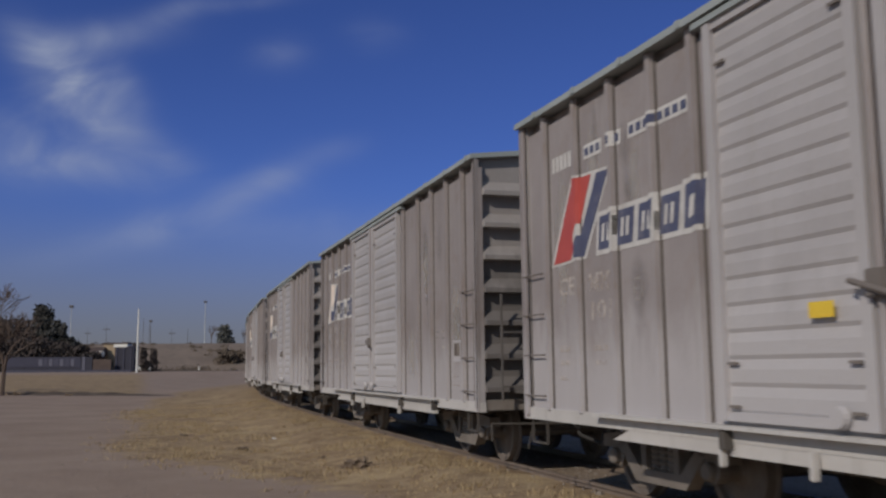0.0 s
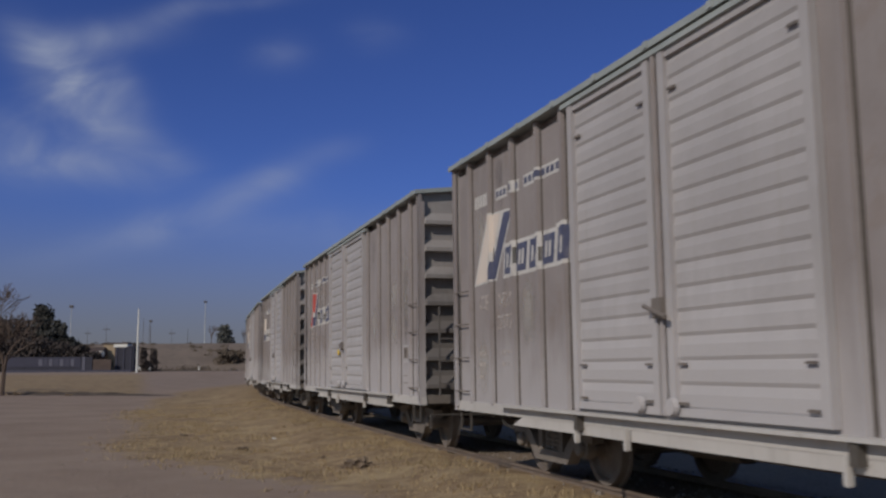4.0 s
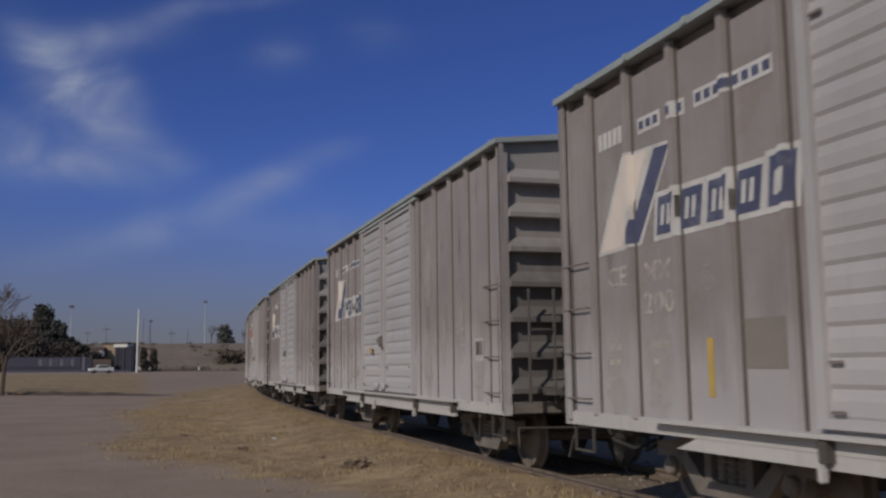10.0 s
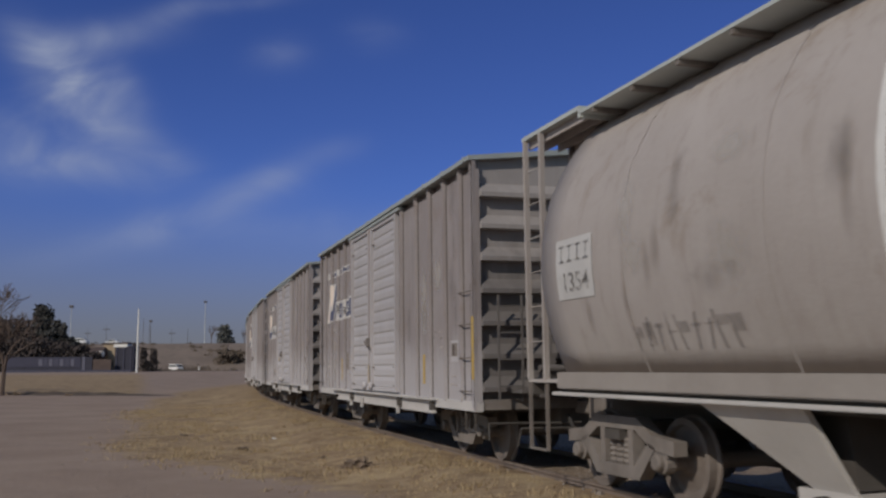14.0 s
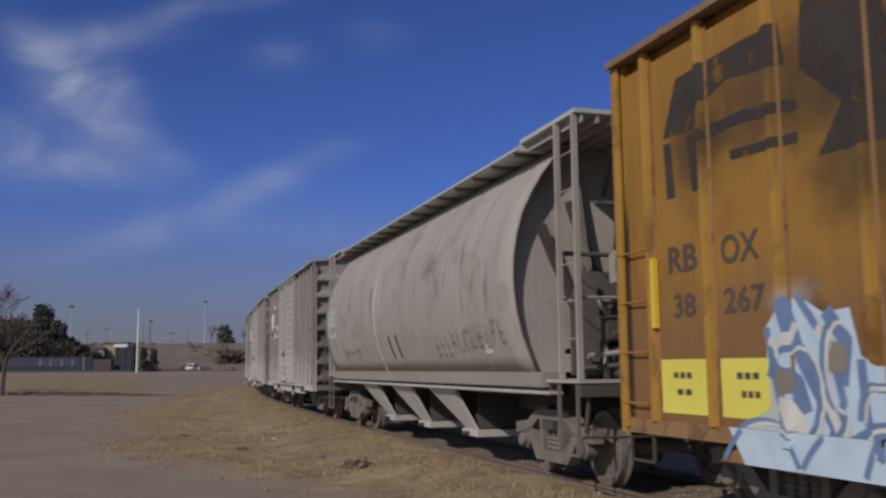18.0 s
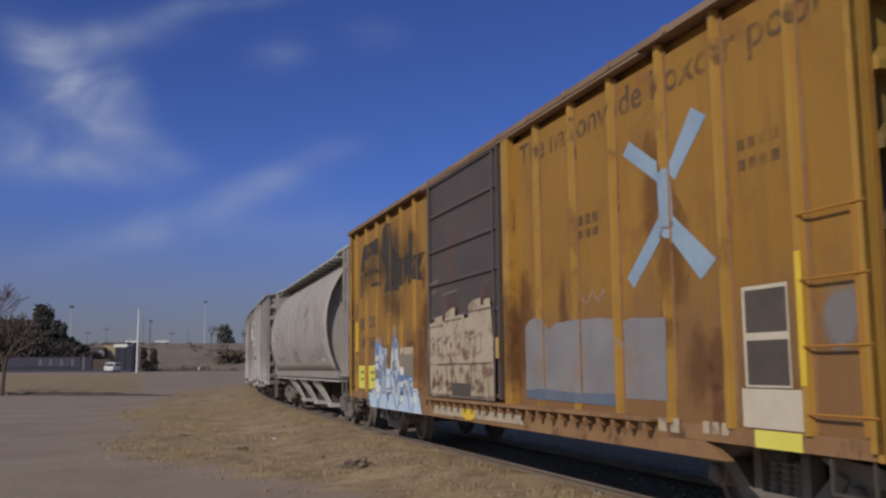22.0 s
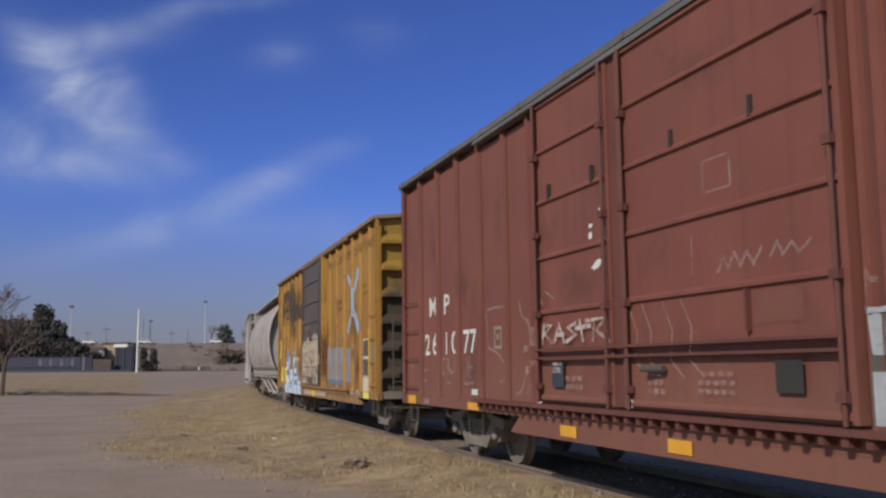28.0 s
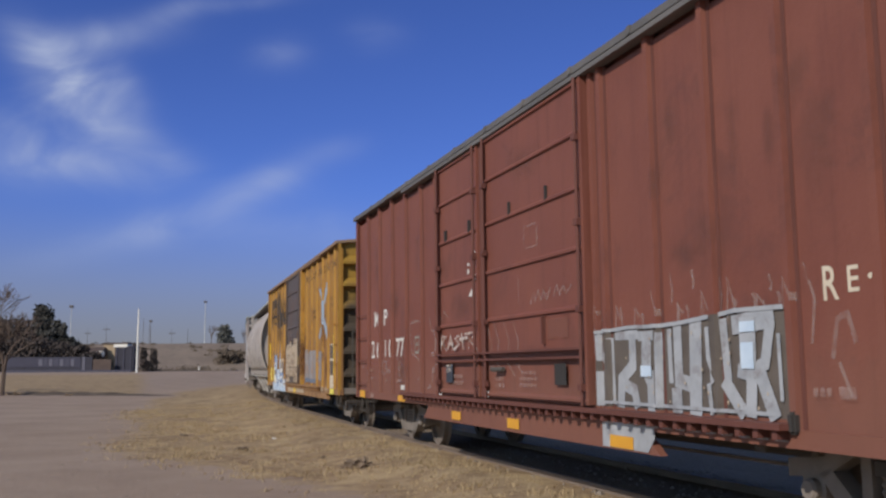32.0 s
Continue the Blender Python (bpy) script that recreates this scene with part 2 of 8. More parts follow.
SPRAY_BLUE = surface("pale_blue_spray_paint", (0.43, 0.56, 0.72), (0.60, 0.71, 0.83), 0.55, big=3.0)
SPRAY_DEEP = surface("steel_blue_spray_paint", (0.12, 0.19, 0.36), (0.19, 0.27, 0.46), 0.55, big=3.0)
SPRAY_SILVER = surface("silver_spray_paint", (0.21, 0.195, 0.205), (0.285, 0.27, 0.28), 0.5, big=2.0, rust=(0.30, 0.17, 0.10), rust_amt=0.4)
SPRAY_PALE = surface("white_silver_spray_paint", (0.27, 0.29, 0.325), (0.43, 0.455, 0.495), 0.5, big=3.0, rust=(0.17, 0.14, 0.135), rust_amt=0.55, rust_scale=4.0)
SPRAY_TAN = surface("tan_white_spray_paint", (0.405, 0.326, 0.233), (0.528, 0.440, 0.334), 0.6, big=3.0, rust=(0.22, 0.14, 0.09), rust_amt=0.85, rust_scale=4.5)
CHALK = surface("chalky_white_spray", (0.27, 0.17, 0.15), (0.42, 0.31, 0.29), 0.7, big=4.0)
PATCH_BROWN = surface("brown_grey_patch_paint", (0.20, 0.17, 0.15), (0.27, 0.235, 0.21), 0.7)
WOOD = surface("weathered_tie_wood", (0.09, 0.07, 0.055), (0.16, 0.13, 0.105), 0.9, big=4.0, bump=0.5)
RAIL = surface("worn_rail_steel", (0.14, 0.105, 0.085), (0.22, 0.175, 0.145), 0.6, big=2.0)


def sprayed(name, a, b, amount=0.9, soft=0.5, ragged=0.5, scale=3.0, shape="round"):
    """Thin sprayed paint or stain that fades out at its edge and lets the steel show through in places."""
    m = surface(name, a, b, 0.7, big=2.5, bump=0)
    nt = m.node_tree
    bs = next(n for n in nt.nodes if n.type == "BSDF_PRINCIPLED")
    tc = nt.nodes.new("ShaderNodeTexCoord")
    sep = nt.nodes.new("ShaderNodeSeparateXYZ")
    nt.links.new(tc.outputs["Generated"], sep.inputs[0])
    u, v = (fm(nt, "ABSOLUTE", fm(nt, "MULTIPLY", fm(nt, "SUBTRACT", sep.outputs[k], 0.5), 2.0)) for k in (0, 2))
    if shape == "round":
        e = fm(nt, "SUBTRACT", 1.0, fm(nt, "SQRT", fm(nt, "ADD", fm(nt, "MULTIPLY", u, u), fm(nt, "MULTIPLY", v, v))))
    elif shape == "square":
        e = fm(nt, "SUBTRACT", 1.0, fm(nt, "MAXIMUM", u, v))
    else:
        e = fm(nt, "MULTIPLY", sep.outputs[0], 0.0)
    n = noise_node(nt, tc.outputs["Object"], scale, 5.0, 0.65, 0.4)
    f = fm(nt, "ADD", e, fm(nt, "MULTIPLY", fm(nt, "SUBTRACT", n, 0.5 if shape != "plain" else 0.28), ragged * 2))
    nt.links.new(fm(nt, "MULTIPLY", ramp(nt, f, 0.0, soft), amount), bs.inputs["Alpha"])
    return m


SOOT_HAZE = sprayed("black_spray_haze", (0.05, 0.042, 0.038), (0.075, 0.06, 0.05), 0.42, 0.8, 0.5, 2.6)
SOOT_THIN = sprayed("thin_black_spray", (0.036, 0.031, 0.029), (0.062, 0.05, 0.042), 0.9, 0.7, 1.5, 4.5, "plain")
GRIME = sprayed("dark_grime_stain", (0.06, 0.05, 0.048), (0.085, 0.07, 0.065), 0.2, 1.2, 1.3, 3.0)
RUST_STAIN = sprayed("brown_rust_stain", (0.15, 0.06, 0.028), (0.20, 0.085, 0.035), 0.5, 0.8, 0.9, 3.5)
RUN_STAIN = sprayed("thin_brown_run", (0.19, 0.15, 0.12), (0.24, 0.19, 0.155), 0.25, 1.0, 0.5, 2.0)
DUST_STAIN = sprayed("pale_dust_stain", (0.46, 0.42, 0.385), (0.54, 0.51, 0.485), 0.5, 0.8, 0.8, 2.5)
CHALK_THIN = sprayed("worn_chalk_white", (0.42, 0.32, 0.30), (0.55, 0.46, 0.44), 0.30, 0.45, 0.8, 5.0, "plain")
MARK_THIN = sprayed("worn_white_stencil", (0.52, 0.46, 0.42), (0.62, 0.56, 0.52), 0.8, 0.35, 0.5, 6.0, "plain")
JOINT_THIN = sprayed("thin_dark_joint_dirt", (0.075, 0.058, 0.055), (0.12, 0.09, 0.08), 0.55, 0.5, 0.9, 4.0, "plain")
TAG_THIN = sprayed("faded_dark_tag", (0.13, 0.115, 0.11), (0.18, 0.16, 0.15), 0.3, 0.5, 0.9, 3.0, "plain")
NUM_THIN = sprayed("worn_dark_number_paint", (0.10, 0.09, 0.085), (0.14, 0.125, 0.12), 0.8, 0.4, 0.5, 9.0, "plain")
SLOGAN_THIN = sprayed("faded_slogan_paint", (0.10, 0.07, 0.05), (0.14, 0.095, 0.065), 0.75, 0.4, 0.45, 4.0, "plain")


def glass_mat():
    m = surface("dark_car_glass", (0.02, 0.025, 0.03), (0.03, 0.035, 0.04), 0.12, bump=0)
    return m


# ================= mesh helpers =================
def part(name, bm, material, parent, label=""):
    me = bpy.data.meshes.new(name)
    bm.normal_update()
    bm.to_mesh(me)
    bm.free()
    me.materials.append(material)
    ob = new(name, me)
    ob.parent = parent
    if label:
        tagged(ob, label)
    return ob


def again(ob, x=0.0, y=0.0, z=0.0, parent=None):
    """Another piece on the same mesh, shifted."""
    c = bpy.data.objects.new(ob.name.split(".")[0], ob.data)
    scene.collection.objects.link(c)
    c.parent = parent or ob.parent
    c.location = (x, y, z)
    return c


def thing(name, label, category, group="", kind=""):
    return tagged(new(name), label, category, group, kind)


def box(bm, x0, x1, y0, y1, z0, z1):
    vs = [bm.verts.new(p) for p in ((x0, y0, z0), (x1, y0, z0), (x1, y1, z0), (x0, y1, z0), (x0, y0, z1), (x1, y0, z1), (x1, y1, z1), (x0, y1, z1))]
    for f in ((0, 3, 2, 1), (4, 5, 6, 7), (0, 1, 5, 4), (1, 2, 6, 5), (2, 3, 7, 6), (3, 0, 4, 7)):
        bm.faces.new([vs[i] for i in f])
    return bm


def bx(*a, bevel=0.0):
    bm = box(bmesh.new(), *a)
    if bevel:
        bmesh.ops.bevel(bm, geom=list(bm.edges), offset=bevel, segments=2, affect="EDGES")
    return bm


def tube(bm, p0, p1, r, seg=8, r2=None, cap=True):
    p0, p1 = Vector(p0), Vector(p1)
    q = (p1 - p0).to_track_quat("Z", "Y")
    r2 = r if r2 is None else r2
    rings = []
    for p, rad in ((p0, r), (p1, r2)):
        rings.append([bm.verts.new(p + q @ Vector((rad * math.cos(2 * math.pi * i / seg), rad * math.sin(2 * math.pi * i / seg), 0))) for i in range(seg)])
    for i in range(seg):
        j = (i + 1) % seg
        bm.faces.new((rings[0][i], rings[0][j], rings[1][j], rings[1][i]))
    if cap:
        bm.faces.new(rings[0][::-1])
        bm.faces.new(rings[1])
    return bm


def prism(bm, pts, a, b, axis="y"):
    """A polygon in the other two axes pushed from a to b."""
    def at(p, q):
        if axis == "y":
            return (p[0], q, p[1])
        if axis == "x":
            return (q, p[0], p[1])
        return (p[0], p[1], q)
    va = [bm.verts.new(at(p, a)) for p in pts]
    vb = [bm.verts.new(at(p, b)) for p in pts]
    n = len(pts)
    for i in range(n):
        j = (i + 1) % n
        bm.faces.new((va[i], va[j], vb[j], vb[i]))
    bm.faces.new(va[::-1])
    bm.faces.new(vb)
    return bm


def lathe_y(bm, prof, seg=28):
    """Rings of (radius, y) round the y axis."""
    rings = [[bm.verts.new((r * math.cos(2 * math.pi * i / seg), y, r * math.sin(2 * math.pi * i / seg))) for i in range(seg)] for r, y in prof]
    for a, b in zip(rings, rings[1:]):
        for i in range(seg):
            j = (i + 1) % seg
            bm.faces.new((a[i], a[j], b[j], b[i]))
    return bm


def smooth(ob):
    for p in ob.data.polygons:
        p.use_smooth = True
    return ob


# ---- flat paint on the near side of a car ----
def flat(polys):
    bm = bmesh.new()
    for poly in polys:
        vs = [bm.verts.new((x, 0, z)) for x, z in poly]
        try:
            bm.faces.new(vs)
        except ValueError:
            pass
    return bm


def ribbon(pts, w):
    """Quads joined edge to edge along a stroke of width w."""
    pts = [Vector(p) for p in pts]
    first, last = (pts[1] - pts[0]).normalized(), (pts[-1] - pts[-2]).normalized()
    pts[0], pts[-1] = pts[0] - first * w * 0.35, pts[-1] + last * w * 0.35
    rails = []
    for k, p in enumerate(pts):
        d0 = (p - pts[k - 1]).normalized() if k else first
        d1 = (pts[k + 1] - p).normalized() if k + 1 < len(pts) else last
        m = d0 + d1
        m = m.normalized() if m.length > 0.2 else d0
        n = Vector((-m.y, m.x))
        reach = min(1.6, 1.0 / max(0.4, m.dot(d0))) * w / 2
        rails.append(((p.x + n.x * reach, p.y + n.y * reach), (p.x - n.x * reach, p.y - n.y * reach)))
    return [[a[0], b[0], b[1], a[1]] for a, b in zip(rails, rails[1:])]


def lettering(text, x, z, height, width=1.0, bold=0.0, length=0.0):
    """Words of the built-in font, read from the car's front to its rear, starting at x on the line z."""
    cu = bpy.data.curves.new("lettering", "FONT")
    cu.body, cu.size, cu.offset, cu.resolution_u = text, 1.0, bold, 3
    ob = bpy.data.objects.new("lettering", cu)
    scene.collection.objects.link(ob)
    me = bpy.data.meshes.new_from_object(ob.evaluated_get(bpy.context.evaluated_depsgraph_get()))
    bm = bmesh.new()
    bm.from_mesh(me)
    bpy.data.objects.remove(ob)
    bpy.data.curves.remove(cu)
    bpy.data.meshes.remove(me)
    k = height / 0.69
    if length:
        width = length / (k * max(v.co.x for v in bm.verts))
    for v in bm.verts:
        v.co = Vector((x - v.co.x * k * width, 0, z + v.co.y * k))
    return bm


def paint(name, bm, material, car, spans, label="", lift=0.004):
    """Lay flat paint on a stepped side: spans are (x0, x1, y) from one end to the other."""
    done = bmesh.new()
    for n, (x0, x1, y) in enumerate(spans):
        c = bm.copy()
        for x, s in ((x0, -1), (x1, 1)):
            bmesh.ops.bisect_plane(c, geom=c.verts[:] + c.edges[:] + c.faces[:], plane_co=(x, 0, 0), plane_no=(s, 0, 0), clear_outer=True)
        if c.faces:
            # where a post or door stands proud beside this step, the paint starts at the foot of its flank
            foot = {}
            for xb, sd, m in ((x0, -1, n - 1), (x1, 1, n + 1)):
                if 0 <= m < len(spans) and spans[m][2] > y + 0.02:
                    foot[xb] = -sd * 0.017
            idx = {}
            for v in c.verts:
                dx = sum(d for xb, d in foot.items() if abs(v.co.x - xb) < 1e-4)
                idx[v] = done.verts.new((v.co.x + dx, y + lift, v.co.z))
            for f in c.faces:
                try:
                    done.faces.new([idx[v] for v in f.verts])
                except ValueError:
                    pass
            # down the flank of a post or door to the lower step beside it
            for xb, sd, m in ((x0, -1, n - 1), (x1, 1, n + 1)):
                if 0 <= m < len(spans) and spans[m][2] < y - 0.02:
                    for ed in c.edges:
                        za, zb = ed.verts[0].co.z, ed.verts[1].co.z
                        if all(abs(v.co.x - xb) < 1e-4 for v in ed.verts) and abs(za - zb) > 1e-4:
                            done.faces.new([done.verts.new(p) for p in ((xb, y + lift, za), (xb, y + lift, zb), (xb + sd * 0.017, spans[m][2] + lift, zb), (xb + sd * 0.017, spans[m][2] + lift, za))])
        c.free()
    bm.free()
    bmesh.ops.remove_doubles(done, verts=done.verts, dist=0.0006)
    return part(name, done, material, car, label)


def paint_each(name, polys, material, car, spans, label="", lift=0.004):
    for poly in polys:
        paint(name, flat([poly]), material, car, spans, label, lift)


# ================= trucks, couplers, ends =================
def wheelset_mesh():
    bm = bmesh.new()
    for s in (1, -1):
        prof = [(0.0, 0.80), (0.10, 0.80), (0.115, 0.765), (0.15, 0.745), (0.30, 0.725), (0.345, 0.735), (0.36, 0.785), (0.425, 0.785),
                (0.43, 0.70), (0.455, 0.675), (0.455, 0.655), (0.36, 0.65), (0.33, 0.69), (0.13, 0.69), (0.09, 0.66)]
        lathe_y(bm, [(r, s * y) for r, y in prof], 32)
    lathe_y(bm, [(0.085, -0.98), (0.085, 0.98)], 14)
    me = bpy.data.meshes.new("wheelset")
    bmesh.ops.recalc_face_normals(bm, faces=bm.faces)
    bm.to_mesh(me)
    bm.free()
    me.materials.append(WHEEL)
    return me


WHEELSET = wheelset_mesh()
WB = 0.865
AXLE = RZ + 0.425
ROLLING = []          # every axle with its place in its truck


def truck_meshes():
    out = {}
    # cast side frame: long truss with two windows
    bm = bmesh.new()
    # top chord, bottom chord, columns
    prism(bm, [(-1.14, 0.50), (-1.14, 0.64), (-0.74, 0.68), (-0.44, 0.84), (0.44, 0.84), (0.74, 0.68), (1.14, 0.64), (1.14, 0.50), (0.72, 0.54), (0.40, 0.71), (-0.40, 0.71), (-0.72, 0.54)], -0.075, 0.075)
    prism(bm, [(-0.80, 0.56), (-0.66, 0.60), (-0.36, 0.34), (0.36, 0.34), (0.66, 0.60), (0.80, 0.56), (0.46, 0.21), (-0.46, 0.21)], -0.075, 0.075)
    for x in (-0.30, 0.30):
        box(bm, x - 0.05, x + 0.05, -0.07, 0.07, 0.33, 0.72)
    out["side_frame"] = bm
    bm = bmesh.new()
    rings = []
    for k in range(11):
        r, z = (0.064 if k % 2 else 0.046), 0.34 + k * 0.028
        rings.append([bm.verts.new((r * math.cos(2 * math.pi * q / 10), r * math.sin(2 * math.pi * q / 10), z)) for q in range(10)])
    for a, b in zip(rings, rings[1:]):
        for q in range(10):
            bm.faces.new((a[q], a[(q + 1) % 10], b[(q + 1) % 10], b[q]))
    out["spring"] = bm
    bm = bmesh.new()
    lathe_y(bm, [(0.0, 0.13), (0.07, 0.13), (0.085, 0.11), (0.085, 0.06), (0.115, 0.05), (0.115, -0.06), (0.0, -0.06)], 16)
    box(bm, -0.13, 0.13, -0.07, 0.06, 0.05, 0.17)
    out["bearing_adapter"] = bm
    bm = bmesh.new()
    box(bm, -0.19, 0.19, -0.98, 0.98, 0.55, 0.78)
    box(bm, -0.16, 0.16, -1.12, 1.12, 0.60, 0.70)
    tube(bm, (0, 0, 0.78), (0, 0, 0.92), 0.2, 16)
    out["truck"] = bm
    bm = bmesh.new()
    box(bm, -0.04, 0.04, -0.72, 0.72, 0.36, 0.44)
    for s in (-1, 1):
        box(bm, -0.07, 0.02, s * 0.74 - 0.06, s * 0.74 + 0.06, 0.28, 0.62)
    out["brake_beam"] = bm
    res = {}
    for k, b in out.items():
        me = bpy.data.meshes.new(k)
        for v in b.verts:
            v.co.z += RZ if k != "bearing_adapter" else 0.0
        bmesh.ops.recalc_face_normals(b, faces=b.faces)
        b.to_mesh(me)
        b.free()
        me.materials.append(STEEL_DARK if k in ("truck", "brake_beam") else TRUCK)
        res[k] = me
    return res


TRUCKS = truck_meshes()


def child(name, me, parent, x=0.0, y=0.0, z=0.0):
    ob = new(name, me)
    ob.parent = parent
    ob.location = (x, y, z)
    return ob


def add_truck(car, x):
    t = child("truck", TRUCKS["truck"], car, x)
    for s in (1, -1):
        child("side_frame", TRUCKS["side_frame"], t, 0, s * 1.0)
        for q in (-0.15, 0.0, 0.15):
            child("spring", TRUCKS["spring"], t, q, s * 1.0)
        for w in (1, -1):
            ob = child("bearing_adapter", TRUCKS["bearing_adapter"], t, w * WB, s * 1.0, AXLE)
            if s < 0:
                ob.rotation_euler = (0, 0, math.pi)
    for w in (1, -1):
        child("brake_beam", TRUCKS["brake_beam"], t, w * (WB - 0.5))
        ob = child("wheelset", WHEELSET, t, w * WB, 0, AXLE)
        ROLLING.append((ob, w * WB))
    return t


def add_coupler(car, x, s):
    bm = bmesh.new()
    box(bm, min(x - s * 0.25, x + s * 0.5), max(x - s * 0.25, x + s * 0.5), -0.08, 0.08, RZ + 0.72, RZ + 0.90)
    box(bm, min(x + s * 0.42, x + s * 0.86), max(x + s * 0.42, x + s * 0.86), -0.17, 0.13, RZ + 0.66, RZ + 0.97)
    bmesh.ops.bevel(bm, geom=list(bm.edges), offset=0.02, segments=1, affect="EDGES")
    part("coupler", bm, TRUCK, car)
    bm = bmesh.new()
    pts = [(x + s * 0.1, 0.28, RZ + 0.70), (x + s * 0.4, 0.30, RZ + 0.46), (x + s * 0.75, 0.20, RZ + 0.38), (x + s * 0.98, 0.05, RZ + 0.50)]
    for a, b in zip(pts, pts[1:]):
        tube(bm, a, b, 0.025, 8)
    part("air_hose", bm, BLACK, car)
    bm = bmesh.new()
    tube(bm, (x + s * 0.12, 1.45, RZ + 0.62), (x + s * 0.12, 0.1, RZ + 0.60), 0.016, 6)
    tube(bm, (x + s * 0.12, 1.45, RZ + 0.62), (x + s * 0.20, 1.47, RZ + 0.40), 0.012, 6)
    part("uncoupling_lever", bm, STEEL_DARK, car)


def rung_mesh(w):
    bm = bmesh.new()
    tube(bm, (-w / 2, 0.06, 0), (w / 2, 0.06, 0), 0.010, 6)
    for s in (-1, 1):
        tube(bm, (s * w / 2, 0.0, 0.0), (s * w / 2, 0.065, 0), 0.010, 6)
    return bm


def add_ladder(car, x, y, zs, w, material, stirrup=True):
    first = None
    for z in zs:
        if first is None:
            first = part("grab_iron", rung_mesh(w), material, car)
            first.location = (x, y, z)
        else:
            again(first, x, y, z)
    if stirrup:
        bm = bmesh.new()
        for dx in (-0.2, 0.2):
            box(bm, x + dx - 0.01, x + dx + 0.01, y - 0.02, y + 0.005, RZ + 0.50, 0.90)
        box(bm, x - 0.2, x + 0.2, y - 0.025, y + 0.01, RZ + 0.50, RZ + 0.52)
        part("sill_step", bm, STEEL_DARK, car)


def end_wall(s, x, half, z0, z1, pitch, depth, top_plain):
    """Pressed steel end: each level rib juts out sharply below and slopes back above, tapered at both sides."""
    bm = bmesh.new()
    ridge = z1 + 0.2
    rows = []
    z = z1 - top_plain
    while z > z0 + 0.08:
        rows = [(z, 0.0), (z + 0.008, depth), (z + 0.07, depth), (z + 0.21, 0.0)] + rows
        z -= pitch
    rows = [(z0, 0.0)] + rows + [(z1, 0.0)]
    ys = [(-half, 0.0), (-half + 0.03, 0.0), (-half + 0.07, 1.0), (half - 0.07, 1.0), (half - 0.03, 0.0), (half, 0.0)]
    grid = [[bm.verts.new((x + s * d * k, y, zz)) for y, k in ys] for zz, d in rows]
    for a, b in zip(grid, grid[1:]):
        for i in range(len(ys) - 1):
            bm.faces.new((a[i], a[i + 1], b[i + 1], b[i]) if s > 0 else (a[i + 1], a[i], b[i], b[i + 1]))
    top = bm.verts.new((x, 0, ridge))
    g = grid[-1]
    bm.faces.new([*g, top] if s > 0 else [top, *g[::-1]])
    ret = bmesh.ops.extrude_face_region(bm, geom=bm.faces[:])
    for v in ret["geom"]:
        if isinstance(v, bmesh.types.BMVert):
            v.co.x = x - s * 0.06
    bmesh.ops.recalc_face_normals(bm, faces=bm.faces)
    return bm


